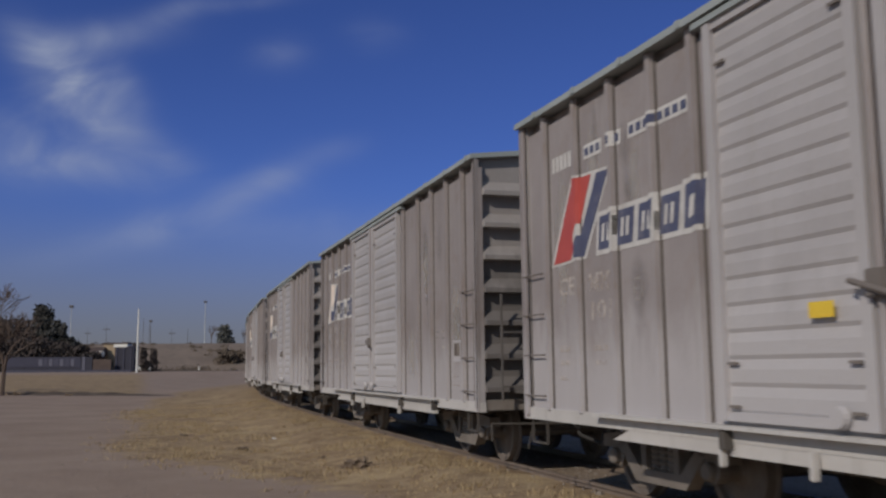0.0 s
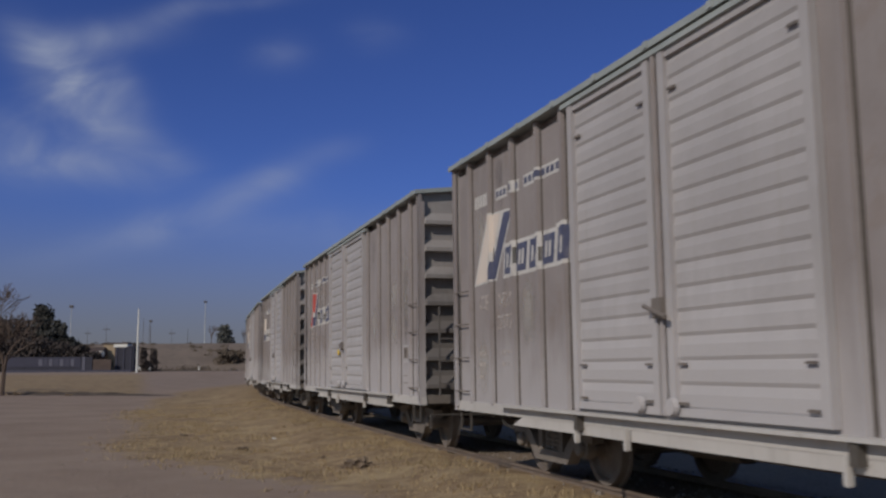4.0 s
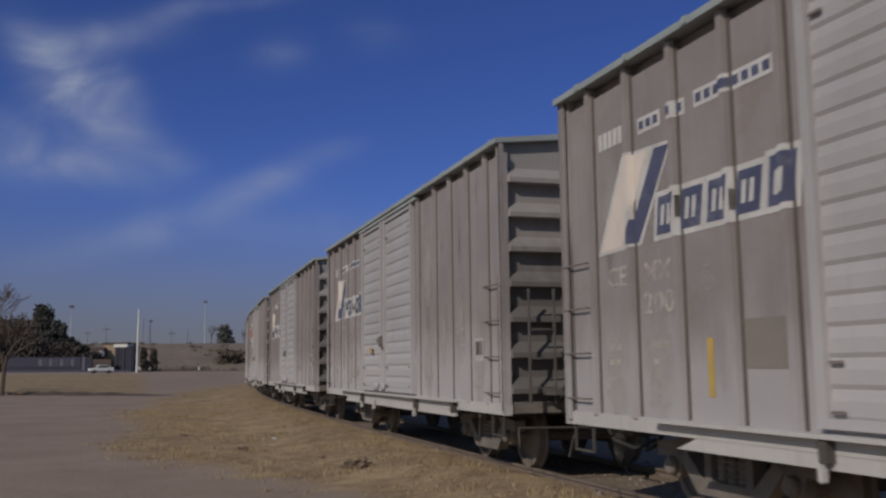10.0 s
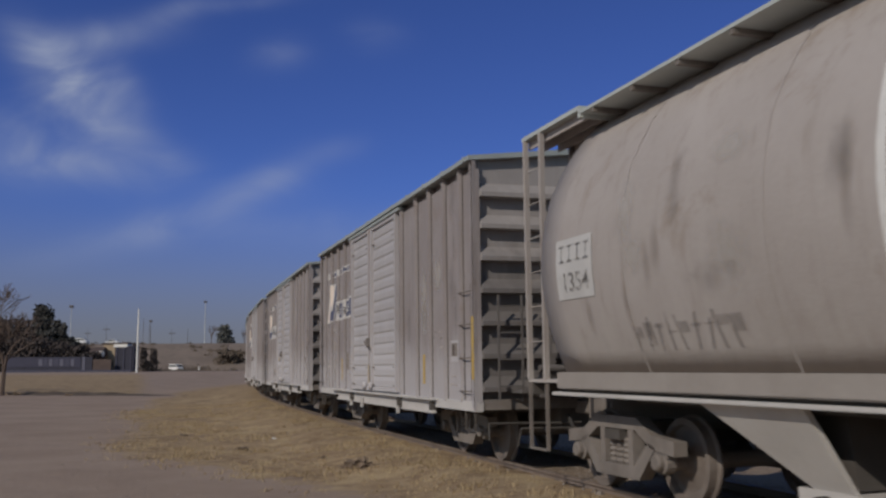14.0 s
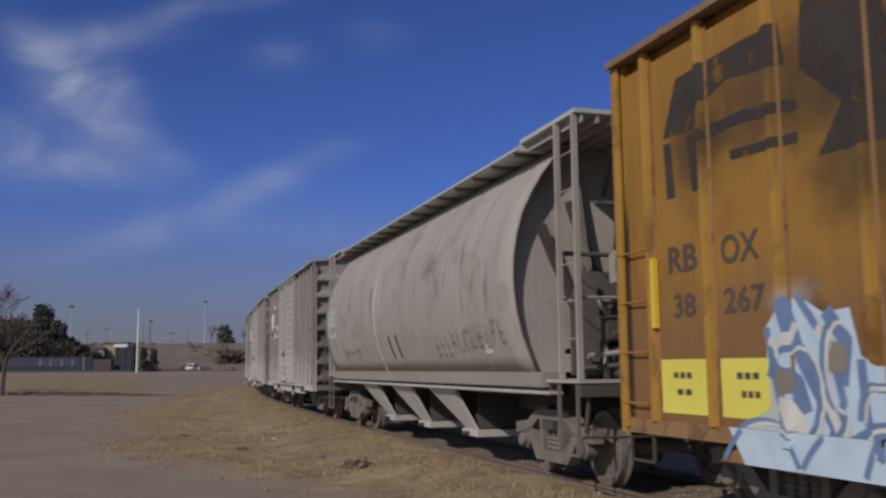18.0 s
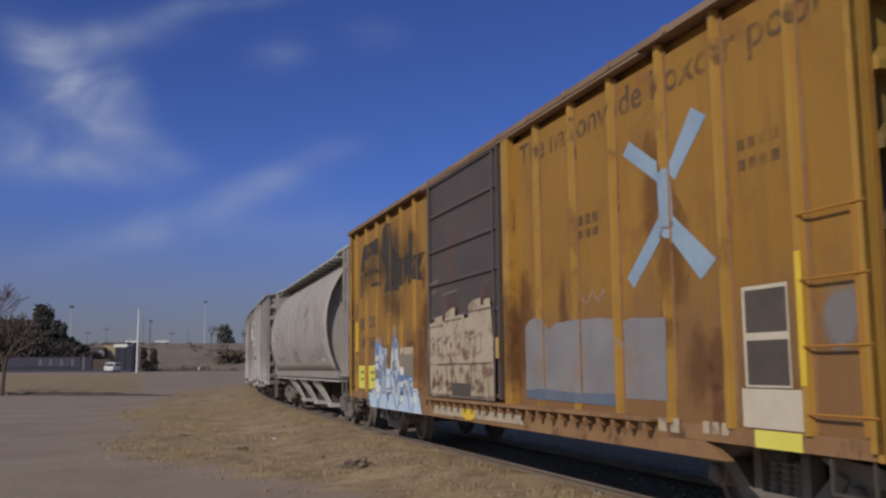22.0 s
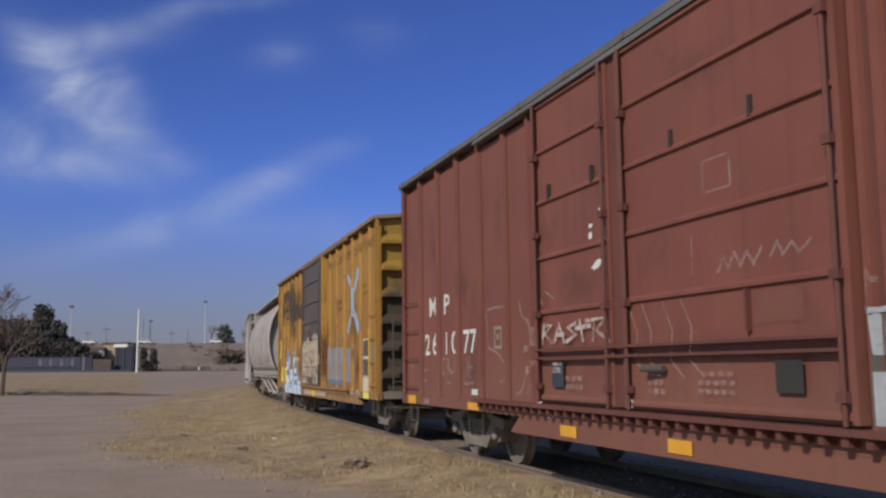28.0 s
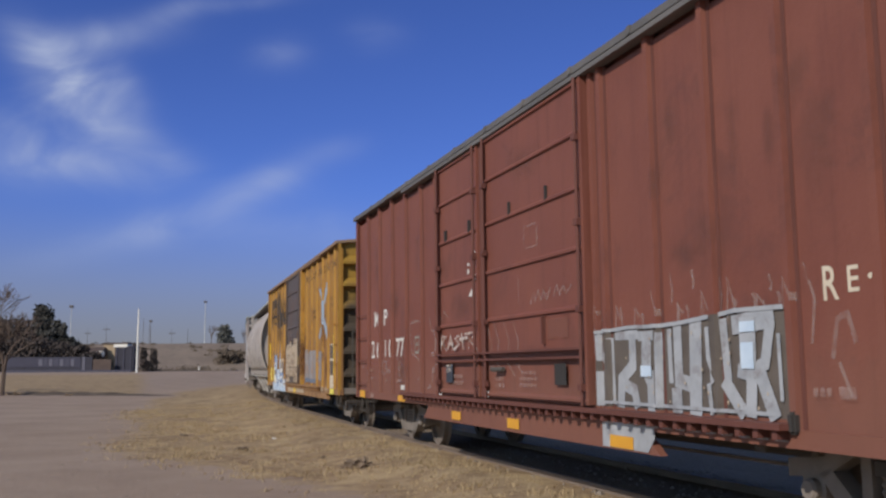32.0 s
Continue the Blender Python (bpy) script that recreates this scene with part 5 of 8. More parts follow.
def red_car():
    posts = [7.08, 6.14, 5.22, 4.27, 3.33, 2.52, -2.92, -3.12, -4.07, -4.97, -5.91, -6.80]
    spec = dict(label="oxide red boxcar with double plug doors and silver graffiti", front=8.06, rear=-8.02, front_grabs=(7.56, 0.86), rear_grabs=(-7.6, 0.6), bottom=0.86, eave=4.57, side=RED, end=RED, post=RED, trim=ROOF_DARK,
                sill_mat=RED, iron=RED_DARK, posts=posts, trucks=(5.85, -6.3), doors_fn=red_doors, post_w=0.035, seam_gap=1.3, lip=0.045, seam=RED_DARK,
                door_spans=[(0.40, 2.24, 1.598), (-2.84, 0.18, 1.613)], belly=(-3.75, 2.95, 0.655), belly_mat=RED)
    c = boxcar(spec)
    sp = spans_of(spec)
    sill = [(-9, 9, 1.567)]
    rng = random.Random(9)
    for ch, x, z, ln in (("M", 6.67, 2.25, 0.40), ("P", 5.93, 2.25, 0.30)):
        paint("reporting_mark", lettering(ch, x, z, 0.29, 1.0, 0.015, ln), W_PAINT, c, sp)
    for ch, x, ln in (("2", 6.90, 0.27), ("6", 6.50, 0.27), ("1", 5.90, 0.13), ("0", 5.57, 0.30), ("7", 5.04, 0.28), ("7", 4.76, 0.27)):
        paint("car_number", lettering(ch, x, 1.65, 0.32, 1.0, 0.015, ln), W_PAINT, c, sp)
    # chalky scrawls
    def scr(pts, w=0.035):
        return [ribbon(pts, w)]
    s1 = scr([(4.05, 2.2), (3.7, 2.22), (3.4, 2.2)]) + scr([(4.08, 2.15), (4.0, 1.7), (3.6, 1.6), (3.35, 1.35), (3.6, 1.25)]) + scr([(2.95, 2.25), (2.85, 2.05), (2.7, 2.0), (2.66, 1.85)]) + scr([(2.6, 2.1), (2.5, 1.9), (2.5, 1.7)])
    s1 += scr([(2.72, 1.1), (2.62, 1.3), (2.48, 1.5)]) + scr([(3.1, 1.12), (2.9, 1.15), (2.75, 1.4)])
    s1 += scr([(5.86 - 0.17 * math.cos(k * 0.7), 1.46 + 0.13 * math.sin(k * 0.7)) for k in range(10)], 0.035) + scr([(5.56 - 0.15 * math.cos(k * 0.7), 1.50 + 0.14 * math.sin(k * 0.7)) for k in range(10)], 0.03) + scr([(6.0, 1.34), (5.75, 1.5), (5.5, 1.36), (5.36, 1.56)], 0.03) + scr([(5.32, 1.45), (5.26, 1.25)], 0.03) + scr([(4.9, 1.6), (4.75, 1.3)], 0.03) + scr([(4.75, 1.6), (4.9, 1.3)], 0.03) + scr([(4.95, 1.45), (4.65, 1.45)], 0.03)
    s1 += scr([(2.2, 2.25), (2.1, 2.15)], 0.03) + scr([(2.0, 2.28), (1.8, 2.2)], 0.03)
    s1 += scr([(-6.05, 2.15), (-6.15, 1.9), (-6.1, 1.6)], 0.03) + scr([(-6.3, 1.5), (-6.36, 1.75), (-6.46, 1.78), (-6.52, 1.6)], 0.04) + scr([(-6.36, 1.45), (-6.45, 1.25)], 0.03)
    for k in range(9):
        x = -2.9 - k * 0.37
        s1 += scr([(x, 1.78), (x - 0.02, 1.95 + rng.uniform(0, 0.2)), (x - 0.1, 1.9)], 0.03)
    for x in (0.1, -0.15, -0.5, -0.8):
        s1 += scr([(x, 2.0), (x - 0.15, 1.75), (x - 0.1, 1.5), (x - 0.3, 1.35)], 0.025)
    for stroke in s1:
        paint("scrawl", flat(stroke), CHALK_THIN, c, sp, "thin chalky graffiti scrawl", 0.006)
    for k, pts in enumerate(([(0, 0), (0.05, 0.3), (0.2, 0.28), (0.05, 0.15), (0.22, 0)], [(0.27, 0), (0.37, 0.3), (0.47, 0)], [(0.3, 0.12), (0.46, 0.12)], [(0.7, 0.28), (0.55, 0.22), (0.7, 0.1), (0.52, 0.0)],
                             [(0.78, 0.32), (0.84, 0.0)], [(0.7, 0.2), (0.98, 0.22)], [(1.02, 0.0), (1.05, 0.3)], [(0.9, 0.3), (1.25, 0.32), (1.08, 0.15), (1.3, -0.04)])):
        paint("tag_stroke", flat(ribbon([(2.06 - u * 1.22, 1.71 + v * 0.66) for u, v in pts], 0.045)), MARK_THIN, c, sp, "white spray tag on the door", 0.036)
    for x, z, rx, rz, lean in ((0.63, 3.01, 0.05, 0.025, 0.3), (0.86, 2.77, 0.05, 0.035, 0.1), (0.85, 2.87, 0.05, 0.02, 0.1), (0.60, 2.67, 0.12, 0.035, 0.1), (0.73, 2.47, 0.11, 0.04, 0.25)):
        drop = blot(rng, 0, 0, rx, rz, 14, 0.3)
        paint("white_splash", flat([[(x + u, z + v - u * lean) for u, v in drop]]), W_PAINT, c, sp, "white paint splash on the door", 0.006)
    paint("notice_plate", flat([sq(1.82, 1.52, 1.23, 1.49)]), surface("slate_notice_paint", (0.03, 0.036, 0.05), (0.045, 0.052, 0.07), 0.6, big=3.0), c, sp, "small dark blue notice plate", 0.036)
    paint("notice_line", flat(bars(1.79, 1.57, 1.38, 0.06, 1, 0) + bars(1.79, 1.57, 1.46, 0.03, 1, 0)), MARK_THIN, c, sp, "", 0.040)
    paint_each("stencil_bar", bars(1.48, 1.04, 1.30, 0.05, 3) + bars(1.48, 1.04, 1.21, 0.05, 4) + bars(6.85, 6.6, 1.38, 0.05, 2) + bars(6.85, 6.65, 1.22, 0.05, 2) + bars(5.7, 5.5, 1.2, 0.04, 2) + bars(4.9, 4.5, 1.2, 0.05, 4) + ribbon([(7.66, 1.56), (7.5, 1.58), (7.34, 1.55), (7.5, 1.52), (7.4, 1.48), (7.55, 1.46)], 0.035)
                              + bars(-1.10, -1.56, 1.36, 0.04, 4) + bars(-1.05, -1.58, 1.29, 0.04, 5) + bars(-1.05, -1.58, 1.22, 0.04, 5) + bars(-0.24, -0.58, 1.20, 0.05, 3) + bars(-0.26, -0.55, 1.28, 0.05, 3) + bars(-0.3, -0.5, 1.36, 0.05, 2) + bars(2.75, 2.55, 1.62, 0.08, 1) + bars(2.7, 2.5, 1.36, 0.1, 2) + bars(-6.12, -6.32, 1.23, 0.06, 3) + bars(-6.37, -6.53, 1.22, 0.08, 1, 0), CHALK_THIN, c, sp, "", 0.036)
    paint("stencil_box", flat([sq(3.81, 3.77, 1.68, 1.97), sq(3.58, 3.54, 1.68, 1.97), sq(3.77, 3.58, 1.93, 1.97), sq(3.77, 3.58, 1.68, 1.72), sq(3.72, 3.64, 1.8, 1.87)]), PATCH_BROWN, c, sp)
    paint("chalk_square", flat([sq(-1.19, -1.22, 2.83, 3.11), sq(-1.56, -1.59, 2.83, 3.11), sq(-1.22, -1.56, 3.09, 3.11), sq(-1.22, -1.56, 2.83, 2.85)]), CHALK_THIN, c, sp, "", 0.008)
    for pts, w in (([(-1.36, 2.18), (-1.44, 2.29), (-1.50, 2.19), (-1.58, 2.31), (-1.66, 2.20), (-1.74, 2.30), (-1.82, 2.20), (-1.92, 2.31)], 0.03),
                   ([(-2.02, 2.23), (-2.10, 2.33), (-2.16, 2.23), (-2.26, 2.31), (-2.34, 2.23), (-2.46, 2.30)], 0.03), ([(-1.0, 2.2), (-1.0, 2.5)], 0.015)):
        paint("chalk_writing", flat(ribbon(pts, w)), CHALK_THIN, c, sp, "", 0.008)
    paint("faded_panel", flat([sq(-1.76, -2.40, 1.73, 2.0)]), sprayed("faded_red_panel", (0.22, 0.085, 0.065), (0.26, 0.11, 0.085), 0.6, 0.3, 0.3, 3.0, "square"), c, sp, "", 0.006)
    paint("black_square", flat([sq(-2.04, -2.34, 1.25, 1.48)]), BLACK, c, sp, "", 0.036)
    # orange reflectors on the sill
    paint_each("reflector", [sq(7.76, 7.32, 0.865, 1.0), sq(4.78, 4.32, 0.87, 0.97)], O_PAINT, c, sill, "orange yellow reflector plate", 0.01)
    paint_each("reflector", [sq(1.78, 1.38, 0.70, 0.82), sq(-0.42, -0.8, 0.70, 0.82), sq(-3.13, -3.59, 0.675, 0.79)], O_PAINT, c, [(-9, 9, 1.562)], "orange yellow reflector plate", 0.01)
    paint("sill_bar", flat(bars(6.85, 6.6, 0.88, 0.08, 2) + bars(2.1, 1.9, 0.88, 0.05, 2)), CHALK, c, sill)
    paint_each("white_spot", [blot(rng, 2.36, 1.05, 0.08, 0.05, 10), sq(4.66, 4.42, 1.07, 1.15), blot(rng, 0.10, 1.10, 0.06, 0.05, 10)], W_PAINT, c, sp, "", 0.02)
    # big silver piece: pale block letters over a dark ground
    def gx(x):
        return -2.90 + (x + 2.68) * 0.951

    def gp(pts):
        return [(gx(x), z) for x, z in pts]
    base = [(-2.68, 1.06), (-2.70, 1.79), (-3.34, 1.82), (-3.92, 1.81), (-4.30, 1.82), (-4.73, 1.85), (-4.98, 1.86), (-5.13, 1.88), (-5.74, 1.87), (-5.76, 1.06)]
    paint("graffiti_ground", flat([gp(base)]), surface("olive_brown_spray_paint", (0.085, 0.07, 0.062), (0.135, 0.115, 0.10), 0.7, big=3.0), c, sp, "large silver and white block-letter graffiti")
    strokes = [([(-2.74, 1.74), (-2.76, 1.55), (-2.86, 1.53)], 0.10), ([(-2.76, 1.36), (-2.76, 1.1)], 0.11), ([(-2.98, 1.70), (-3.0, 1.1)], 0.06), ([(-3.08, 1.74), (-3.48, 1.74)], 0.09),
               ([(-3.40, 1.7), (-3.40, 1.45), (-3.16, 1.32), (-3.14, 1.1)], 0.13), ([(-3.2, 1.28), (-3.42, 1.22), (-3.46, 1.1)], 0.12), ([(-3.55, 1.72), (-3.86, 1.72)], 0.09), ([(-3.68, 1.7), (-3.66, 1.42), (-3.76, 1.3), (-3.76, 1.1)], 0.17),
               ([(-3.95, 1.72), (-3.93, 1.12)], 0.06), ([(-4.10, 1.74), (-4.11, 1.32)], 0.07), ([(-4.24, 1.74), (-4.24, 1.32), (-4.48, 1.28)], 0.13), ([(-4.54, 1.77), (-4.50, 1.1)], 0.18), ([(-4.2, 1.2), (-4.2, 1.1)], 0.16),
               ([(-4.71, 1.74), (-4.72, 1.5), (-4.84, 1.32)], 0.055), ([(-4.76, 1.26), (-4.78, 1.1)], 0.13), ([(-4.96, 1.78), (-5.0, 1.36)], 0.10), ([(-5.14, 1.76), (-5.58, 1.79)], 0.15), ([(-5.29, 1.74), (-5.28, 1.42)], 0.2),
               ([(-5.58, 1.74), (-5.50, 1.46), (-5.3, 1.38), (-5.18, 1.4)], 0.11), ([(-4.98, 1.3), (-5.18, 1.1)], 0.13), ([(-5.32, 1.3), (-5.3, 1.1)], 0.13), ([(-5.44, 1.38), (-5.58, 1.1)], 0.14), ([(-5.68, 1.66), (-5.69, 1.2)], 0.04),
               ([(-2.72, 1.785), (-3.34, 1.81), (-3.92, 1.80), (-4.30, 1.81), (-4.74, 1.84)], 0.035), ([(-4.92, 1.85), (-5.13, 1.87), (-5.74, 1.865)], 0.035), ([(-2.9, 1.1), (-5.6, 1.09)], 0.03)]
    for k, (pts, wd) in enumerate(strokes):
        paint("graffiti_letter", flat(ribbon(gp(pts), wd)), SPRAY_PALE, c, sp, "", 0.006 + 0.0007 * k)
    for q in ((-5.2, -5.37, 1.42, 1.62), (-3.58, -3.78, 1.35, 1.45), (-5.2, -5.4, 1.70, 1.78)):
        paint("graffiti_tint", flat([gp(sq(*q))]), SPRAY_BLUE, c, sp, "pale blue tint in a letter", 0.028)
    specks = []
    for k in range(26):
        x, z = rng.uniform(-5.6, -2.9), rng.uniform(1.12, 1.75)
        specks.append(blot(rng, gx(x), z, 0.01, 0.016, 6))
    for speck in specks:
        paint("graffiti_speck", flat([speck]), SPRAY_TAN, c, sp, "", 0.030)
    drips = [(-2.85, 1.8, 2.02), (-3.2, 1.84, 2.0), (-3.62, 1.84, 1.92), (-4.16, 2.0, 2.24), (-4.27, 1.84, 1.98), (-4.42, 1.86, 1.95), (-4.52, 2.1, 2.24), (-4.66, 1.86, 1.93), (-4.93, 1.88, 2.14), (-5.13, 1.9, 1.96), (-5.39, 1.89, 1.98), (-5.60, 2.0, 2.1), (-5.70, 1.9, 1.97)]
    for x, za, zb in drips:
        paint("graffiti_drip", flat(ribbon([(gx(x), za), (gx(x) - 0.01, (za + zb) / 2), (gx(x) + 0.015, zb)], 0.035)), CHALK_THIN, c, sp, "", 0.006)
    paint("sill_graffiti", flat([[(-2.97, 0.67), (-3.85, 0.67), (-3.97, 0.80), (-3.97, 0.93), (-2.97, 0.93)]]), SPRAY_PALE, c, [(-9, 9, 1.562)])
    paint("sill_graffiti", flat(bars(-3.9, -5.9, 0.90, 0.08, 9, 0.35)), SPRAY_SILVER, c, sill)
    for ch, x, z, h, ln in (("R", -6.22, 1.88, 0.23, 0.17), ("E", -6.46, 1.92, 0.17, 0.12)):
        paint("tag", lettering(ch, x, z, h, 1.0, 0.012, ln), CREAM, c, sp, "white hand-painted letter")
    paint("tag", flat([blot(rng, -6.68, 2.01, 0.02, 0.02, 8)]), CREAM, c, sp)
    for x, z, rx, rz in ((-4.4, 3.55, 0.12, 0.3), (-5.3, 3.3, 0.1, 0.35), (-5.75, 3.1, 0.1, 0.3), (-6.25, 2.95, 0.28, 0.5), (-6.05, 3.5, 0.2, 0.35), (-4.6, 2.4, 0.5, 0.2), (-4.15, 3.1, 0.1, 0.3), (-4.9, 2.5, 0.3, 0.35),
                         (5.0, 2.6, 0.4, 0.3), (3.6, 3.2, 0.25, 0.5), (1.2, 2.3, 0.8, 0.25), (-1.2, 3.9, 0.6, 0.3), (4.6, 1.4, 0.5, 0.3), (6.4, 3.4, 0.3, 0.6)):
        paint("scuff", flat([blot(rng, x, z, rx, rz, 18, 0.2)]), GRIME, c, sp, "", 0.003)
    part("jacking_pad", bx(-5.95, -5.87, 1.54, 1.62, 0.96, 1.12, bevel=0.02), BLACK, c)
    return c


# ---- covered hopper ----
HOPPER_SIDE = [(1.42, 1.36), (1.53, 1.60), (1.615, 1.83), (1.675, 2.1), (1.708, 2.35), (1.715, 2.55), (1.70, 2.8), (1.655, 3.05), (1.575, 3.32), (1.455, 3.56), (1.30, 3.81), (1.13, 4.02), (0.98, 4.19), (0.5, 4.22)]


def hopper_section(grow=0.0):
    """Bulging side from sill to roof, near half, as (y, z)."""
    out = []
    for y, z in HOPPER_SIDE:
        n = Vector((y - 0.2, z - 2.6)).normalized()
        out.append((y + n.x * grow, z + n.y * grow))
    return out


def hopper_car():
    c = thing("hopper_car", "dusty pale grey covered hopper wagon with rounded sides", "hopper car")
    sec = hopper_section()
    full = sec + [(0.0, 4.26)] + [(-y, z) for y, z in sec[::-1]]
    full = [(sec[0][0], sec[0][1])] + full[1:]
    # shell open at both ends, with a rim
    bm = bmesh.new()
    xs = np.linspace(-6.1, 6.1, 25)
    rings = [[bm.verts.new((x, y, z)) for y, z in full] for x in xs]
    for a, b in zip(rings, rings[1:]):
        for i in range(len(full) - 1):
            bm.faces.new((a[i], b[i], b[i + 1], a[i + 1]))
    ret = bmesh.ops.extrude_face_region(bm, geom=bm.faces[:])
    for v in ret["geom"]:
        if isinstance(v, bmesh.types.BMVert):
            v.co.y *= 0.975
            v.co.z = 2.4 + (v.co.z - 2.4) * 0.985
    bmesh.ops.recalc_face_normals(bm, faces=bm.faces)
    smooth(part("shell", bm, HOP, c))
    # weld seams
    for x in (4.3, 2.2, -0.9, -2.6, -4.75):
        bm = bmesh.new()
        g = hopper_section(0.004)
        a = [bm.verts.new((x - 0.012, y, z)) for y, z in g]
        b = [bm.verts.new((x + 0.012, y, z)) for y, z in g]
        for i in range(len(g) - 1):
            bm.faces.new((a[i], b[i], b[i + 1], a[i + 1]))
        part("weld_seam", bm, HOP, c)
    bm = bmesh.new()
    g = hopper_section(0.006)
    a = [bm.verts.new((0.995, y, z)) for y, z in g[:9]]
    b = [bm.verts.new((1.08, y, z)) for y, z in g[:9]]
    for i in range(8):
        bm.faces.new((a[i], b[i], b[i + 1], a[i + 1]))
    part("white_spill_streak", bm, W_PAINT, c, "pale cement streak down the side")
    # slope sheets and end frames
    for e in (1, -1):
        bm = bmesh.new()
        inner = [(y * 0.97, 2.4 + (z - 2.4) * 0.98) for y, z in full]
        lo = [bm.verts.new((e * (6.02 - 0.09 * max(0.0, z - 2.0)), y, z)) for y, z in inner]
        bm.faces.new(lo)
        ret = bmesh.ops.extrude_face_region(bm, geom=bm.faces[:])
        for v in ret["geom"]:
            if isinstance(v, bmesh.types.BMVert):
                v.co.x -= e * 0.05
        bmesh.ops.recalc_face_normals(bm, faces=bm.faces)
        part("slope_sheet", bm, HOP, c)
        for y in (-0.75, 0.0, 0.75):
            bm = prism(bmesh.new(), [(e * 6.02, 1.32), (e * 6.75, 1.32), (e * 6.75, 1.42), (e * 6.16, 2.9), (e * 5.96, 3.9), (e * 5.84, 3.9), (e * 5.98, 2.4)], y - 0.03, y + 0.03)
            bmesh.ops.recalc_face_normals(bm, faces=bm.faces)
            part("end_brace", bm, GREY_IRON, c)
        part("end_platform", bx(*sorted((e * 5.9, e * 7.25)), -1.40, 1.40, 1.265, 1.30), HOP, c)
        part("end_beam", bx(*sorted((e * 7.14, e * 7.24)), -1.38, 1.38, 1.12, 1.25), STEEL_DARK, c)
        for y in (-0.9, -0.3, 0.3, 0.9):
            part("platform_joist", bx(*sorted((e * 6.0, e * 7.14)), y - 0.04, y + 0.04, 1.1, 1.25), STEEL_DARK, c)
        for y in (1.38, 0.75, -0.75, -1.38):
            for x in (6.76, 7.23):
                if abs(y) < 1 and x < 7:
                    continue
                part("end_post", bx(*sorted((e * (x - 0.025), e * (x + 0.025))), y - 0.03, y + 0.03, 1.3, 4.25), HOP, c)
        first = None
        for k in range(6):
            bm = tube(bmesh.new(), (e * 6.76, 1.36, 1.75 + 0.42 * k), (e * 7.23, 1.36, 1.75 + 0.42 * k), 0.008, 6) if first is None else None
            if first is None:
                first = part("ladder_rung", bm, HOP, c)
            else:
                again(first, 0, 0, 0.42 * k)
        part("roof_walk_end", bx(*sorted((e * 5.7, e * 7.30)), -1.40, 1.40, 4.25, 4.30), ROOF_TRIM, c)
        part("walk_step", bx(*sorted((e * 5.66, e * 5.72)), -1.40, 1.40, 4.16, 4.25), ROOF_TRIM, c)
        bm = bmesh.new()
        for y in np.linspace(-1.3, 1.3, 14):
            box(bm, *sorted((e * 5.72, e * 7.28)), y - 0.012, y + 0.012, 4.15, 4.25)
        part("roof_walk_grating", bm, HOP, c)
        part("sill_step", bx(*sorted((e * 6.7, e * 7.2)), 1.38, 1.43, RZ + 0.4, RZ + 0.42), TRUCK, c)
        for x in (6.71, 7.19):
            part("step_hanger", bx(*sorted((e * (x - 0.012), e * (x + 0.012))), 1.38, 1.42, RZ + 0.4, 1.25), TRUCK, c)
        add_coupler(c, e * 7.26, e)
    # roof walks along both edges on brackets
    for s in (1, -1):
        part("roof_walk", bx(-5.7, 5.7, *sorted((s * 0.90, s * 1.40)), 4.2, 4.235), ROOF_TRIM, c)
        first = None
        for x in np.arange(-5.4, 5.5, 0.83):
            if first is None:
                bm = bx(-0.03, 0.03, *sorted((s * 0.95, s * 1.39)), 4.15, 4.199)
                first = part("walk_bracket", bm, TRUCK, c)
                first.location.x = x
            else:
                again(first, x)
        part("side_sill", bx(-6.35, 6.35, *sorted((s * 1.2, s * 1.445)), 1.20, 1.385, bevel=0.012), surface("dusty_sill_paint", (0.26, 0.232, 0.21), (0.34, 0.31, 0.285), 0.75), c)
        part("sill_flange", bx(-6.5, 6.5, *sorted((s * 1.25, s * 1.44)), 1.125, 1.165, bevel=0.008), HOP_PALE, c)
        part("sill_web", bx(-6.4, 6.4, *sorted((s * 1.20, s * 1.36)), 1.165, 1.195), STEEL_DARK, c)
    first = None
    for x in (-4.2, -1.4, 1.4, 4.2):
        bm = bmesh.new()
        lathe_y(bm, [(0.0, 0.1), (0.34, 0.1), (0.38, 0.05), (0.38, -0.1)], 18)
        h = part("hatch_cover", bm, HOP, c)
        h.matrix_basis = pose(x, 0, 4.06, 90, 0, 0)
    # three discharge chutes, each sloping back to its gate
    for x in (2.95, 0.45, -2.05):
        ch = None
        for q in (1, -1):
            bm = bmesh.new()
            pts = [(x + 0.72, 1.13), (x - 0.62, 1.13), (x - 0.70, 0.50), (x - 0.28, 0.50)]
            a = [bm.verts.new((p, q * 1.36 if k < 2 else q * 1.02, z)) for k, (p, z) in enumerate(pts)]
            b = [bm.verts.new((p, q * 1.30 if k < 2 else q * 0.96, z)) for k, (p, z) in enumerate(pts)]
            for i in range(4):
                j = (i + 1) % 4
                bm.faces.new((a[i], a[j], b[j], b[i]))
            bm.faces.new(a)
            bm.faces.new(b[::-1])
            bmesh.ops.recalc_face_normals(bm, faces=bm.faces)
            ob = part("chute" if ch is None else "chute_side", bm, HOP_PALE, c if ch is None else ch)
            ch = ch or ob
        bm = prism(bmesh.new(), [(x + 0.70, 1.12), (x - 0.60, 1.12), (x - 0.68, 0.52), (x - 0.30, 0.52)], -0.95, 0.95)
        bmesh.ops.recalc_face_normals(bm, faces=bm.faces)
        part("chute_throat", bm, STEEL_DARK, ch)
        part("outlet_gate", bx(x - 0.86, x - 0.12, -1.04, 1.04, 0.40, 0.50), HOP_PALE, ch)
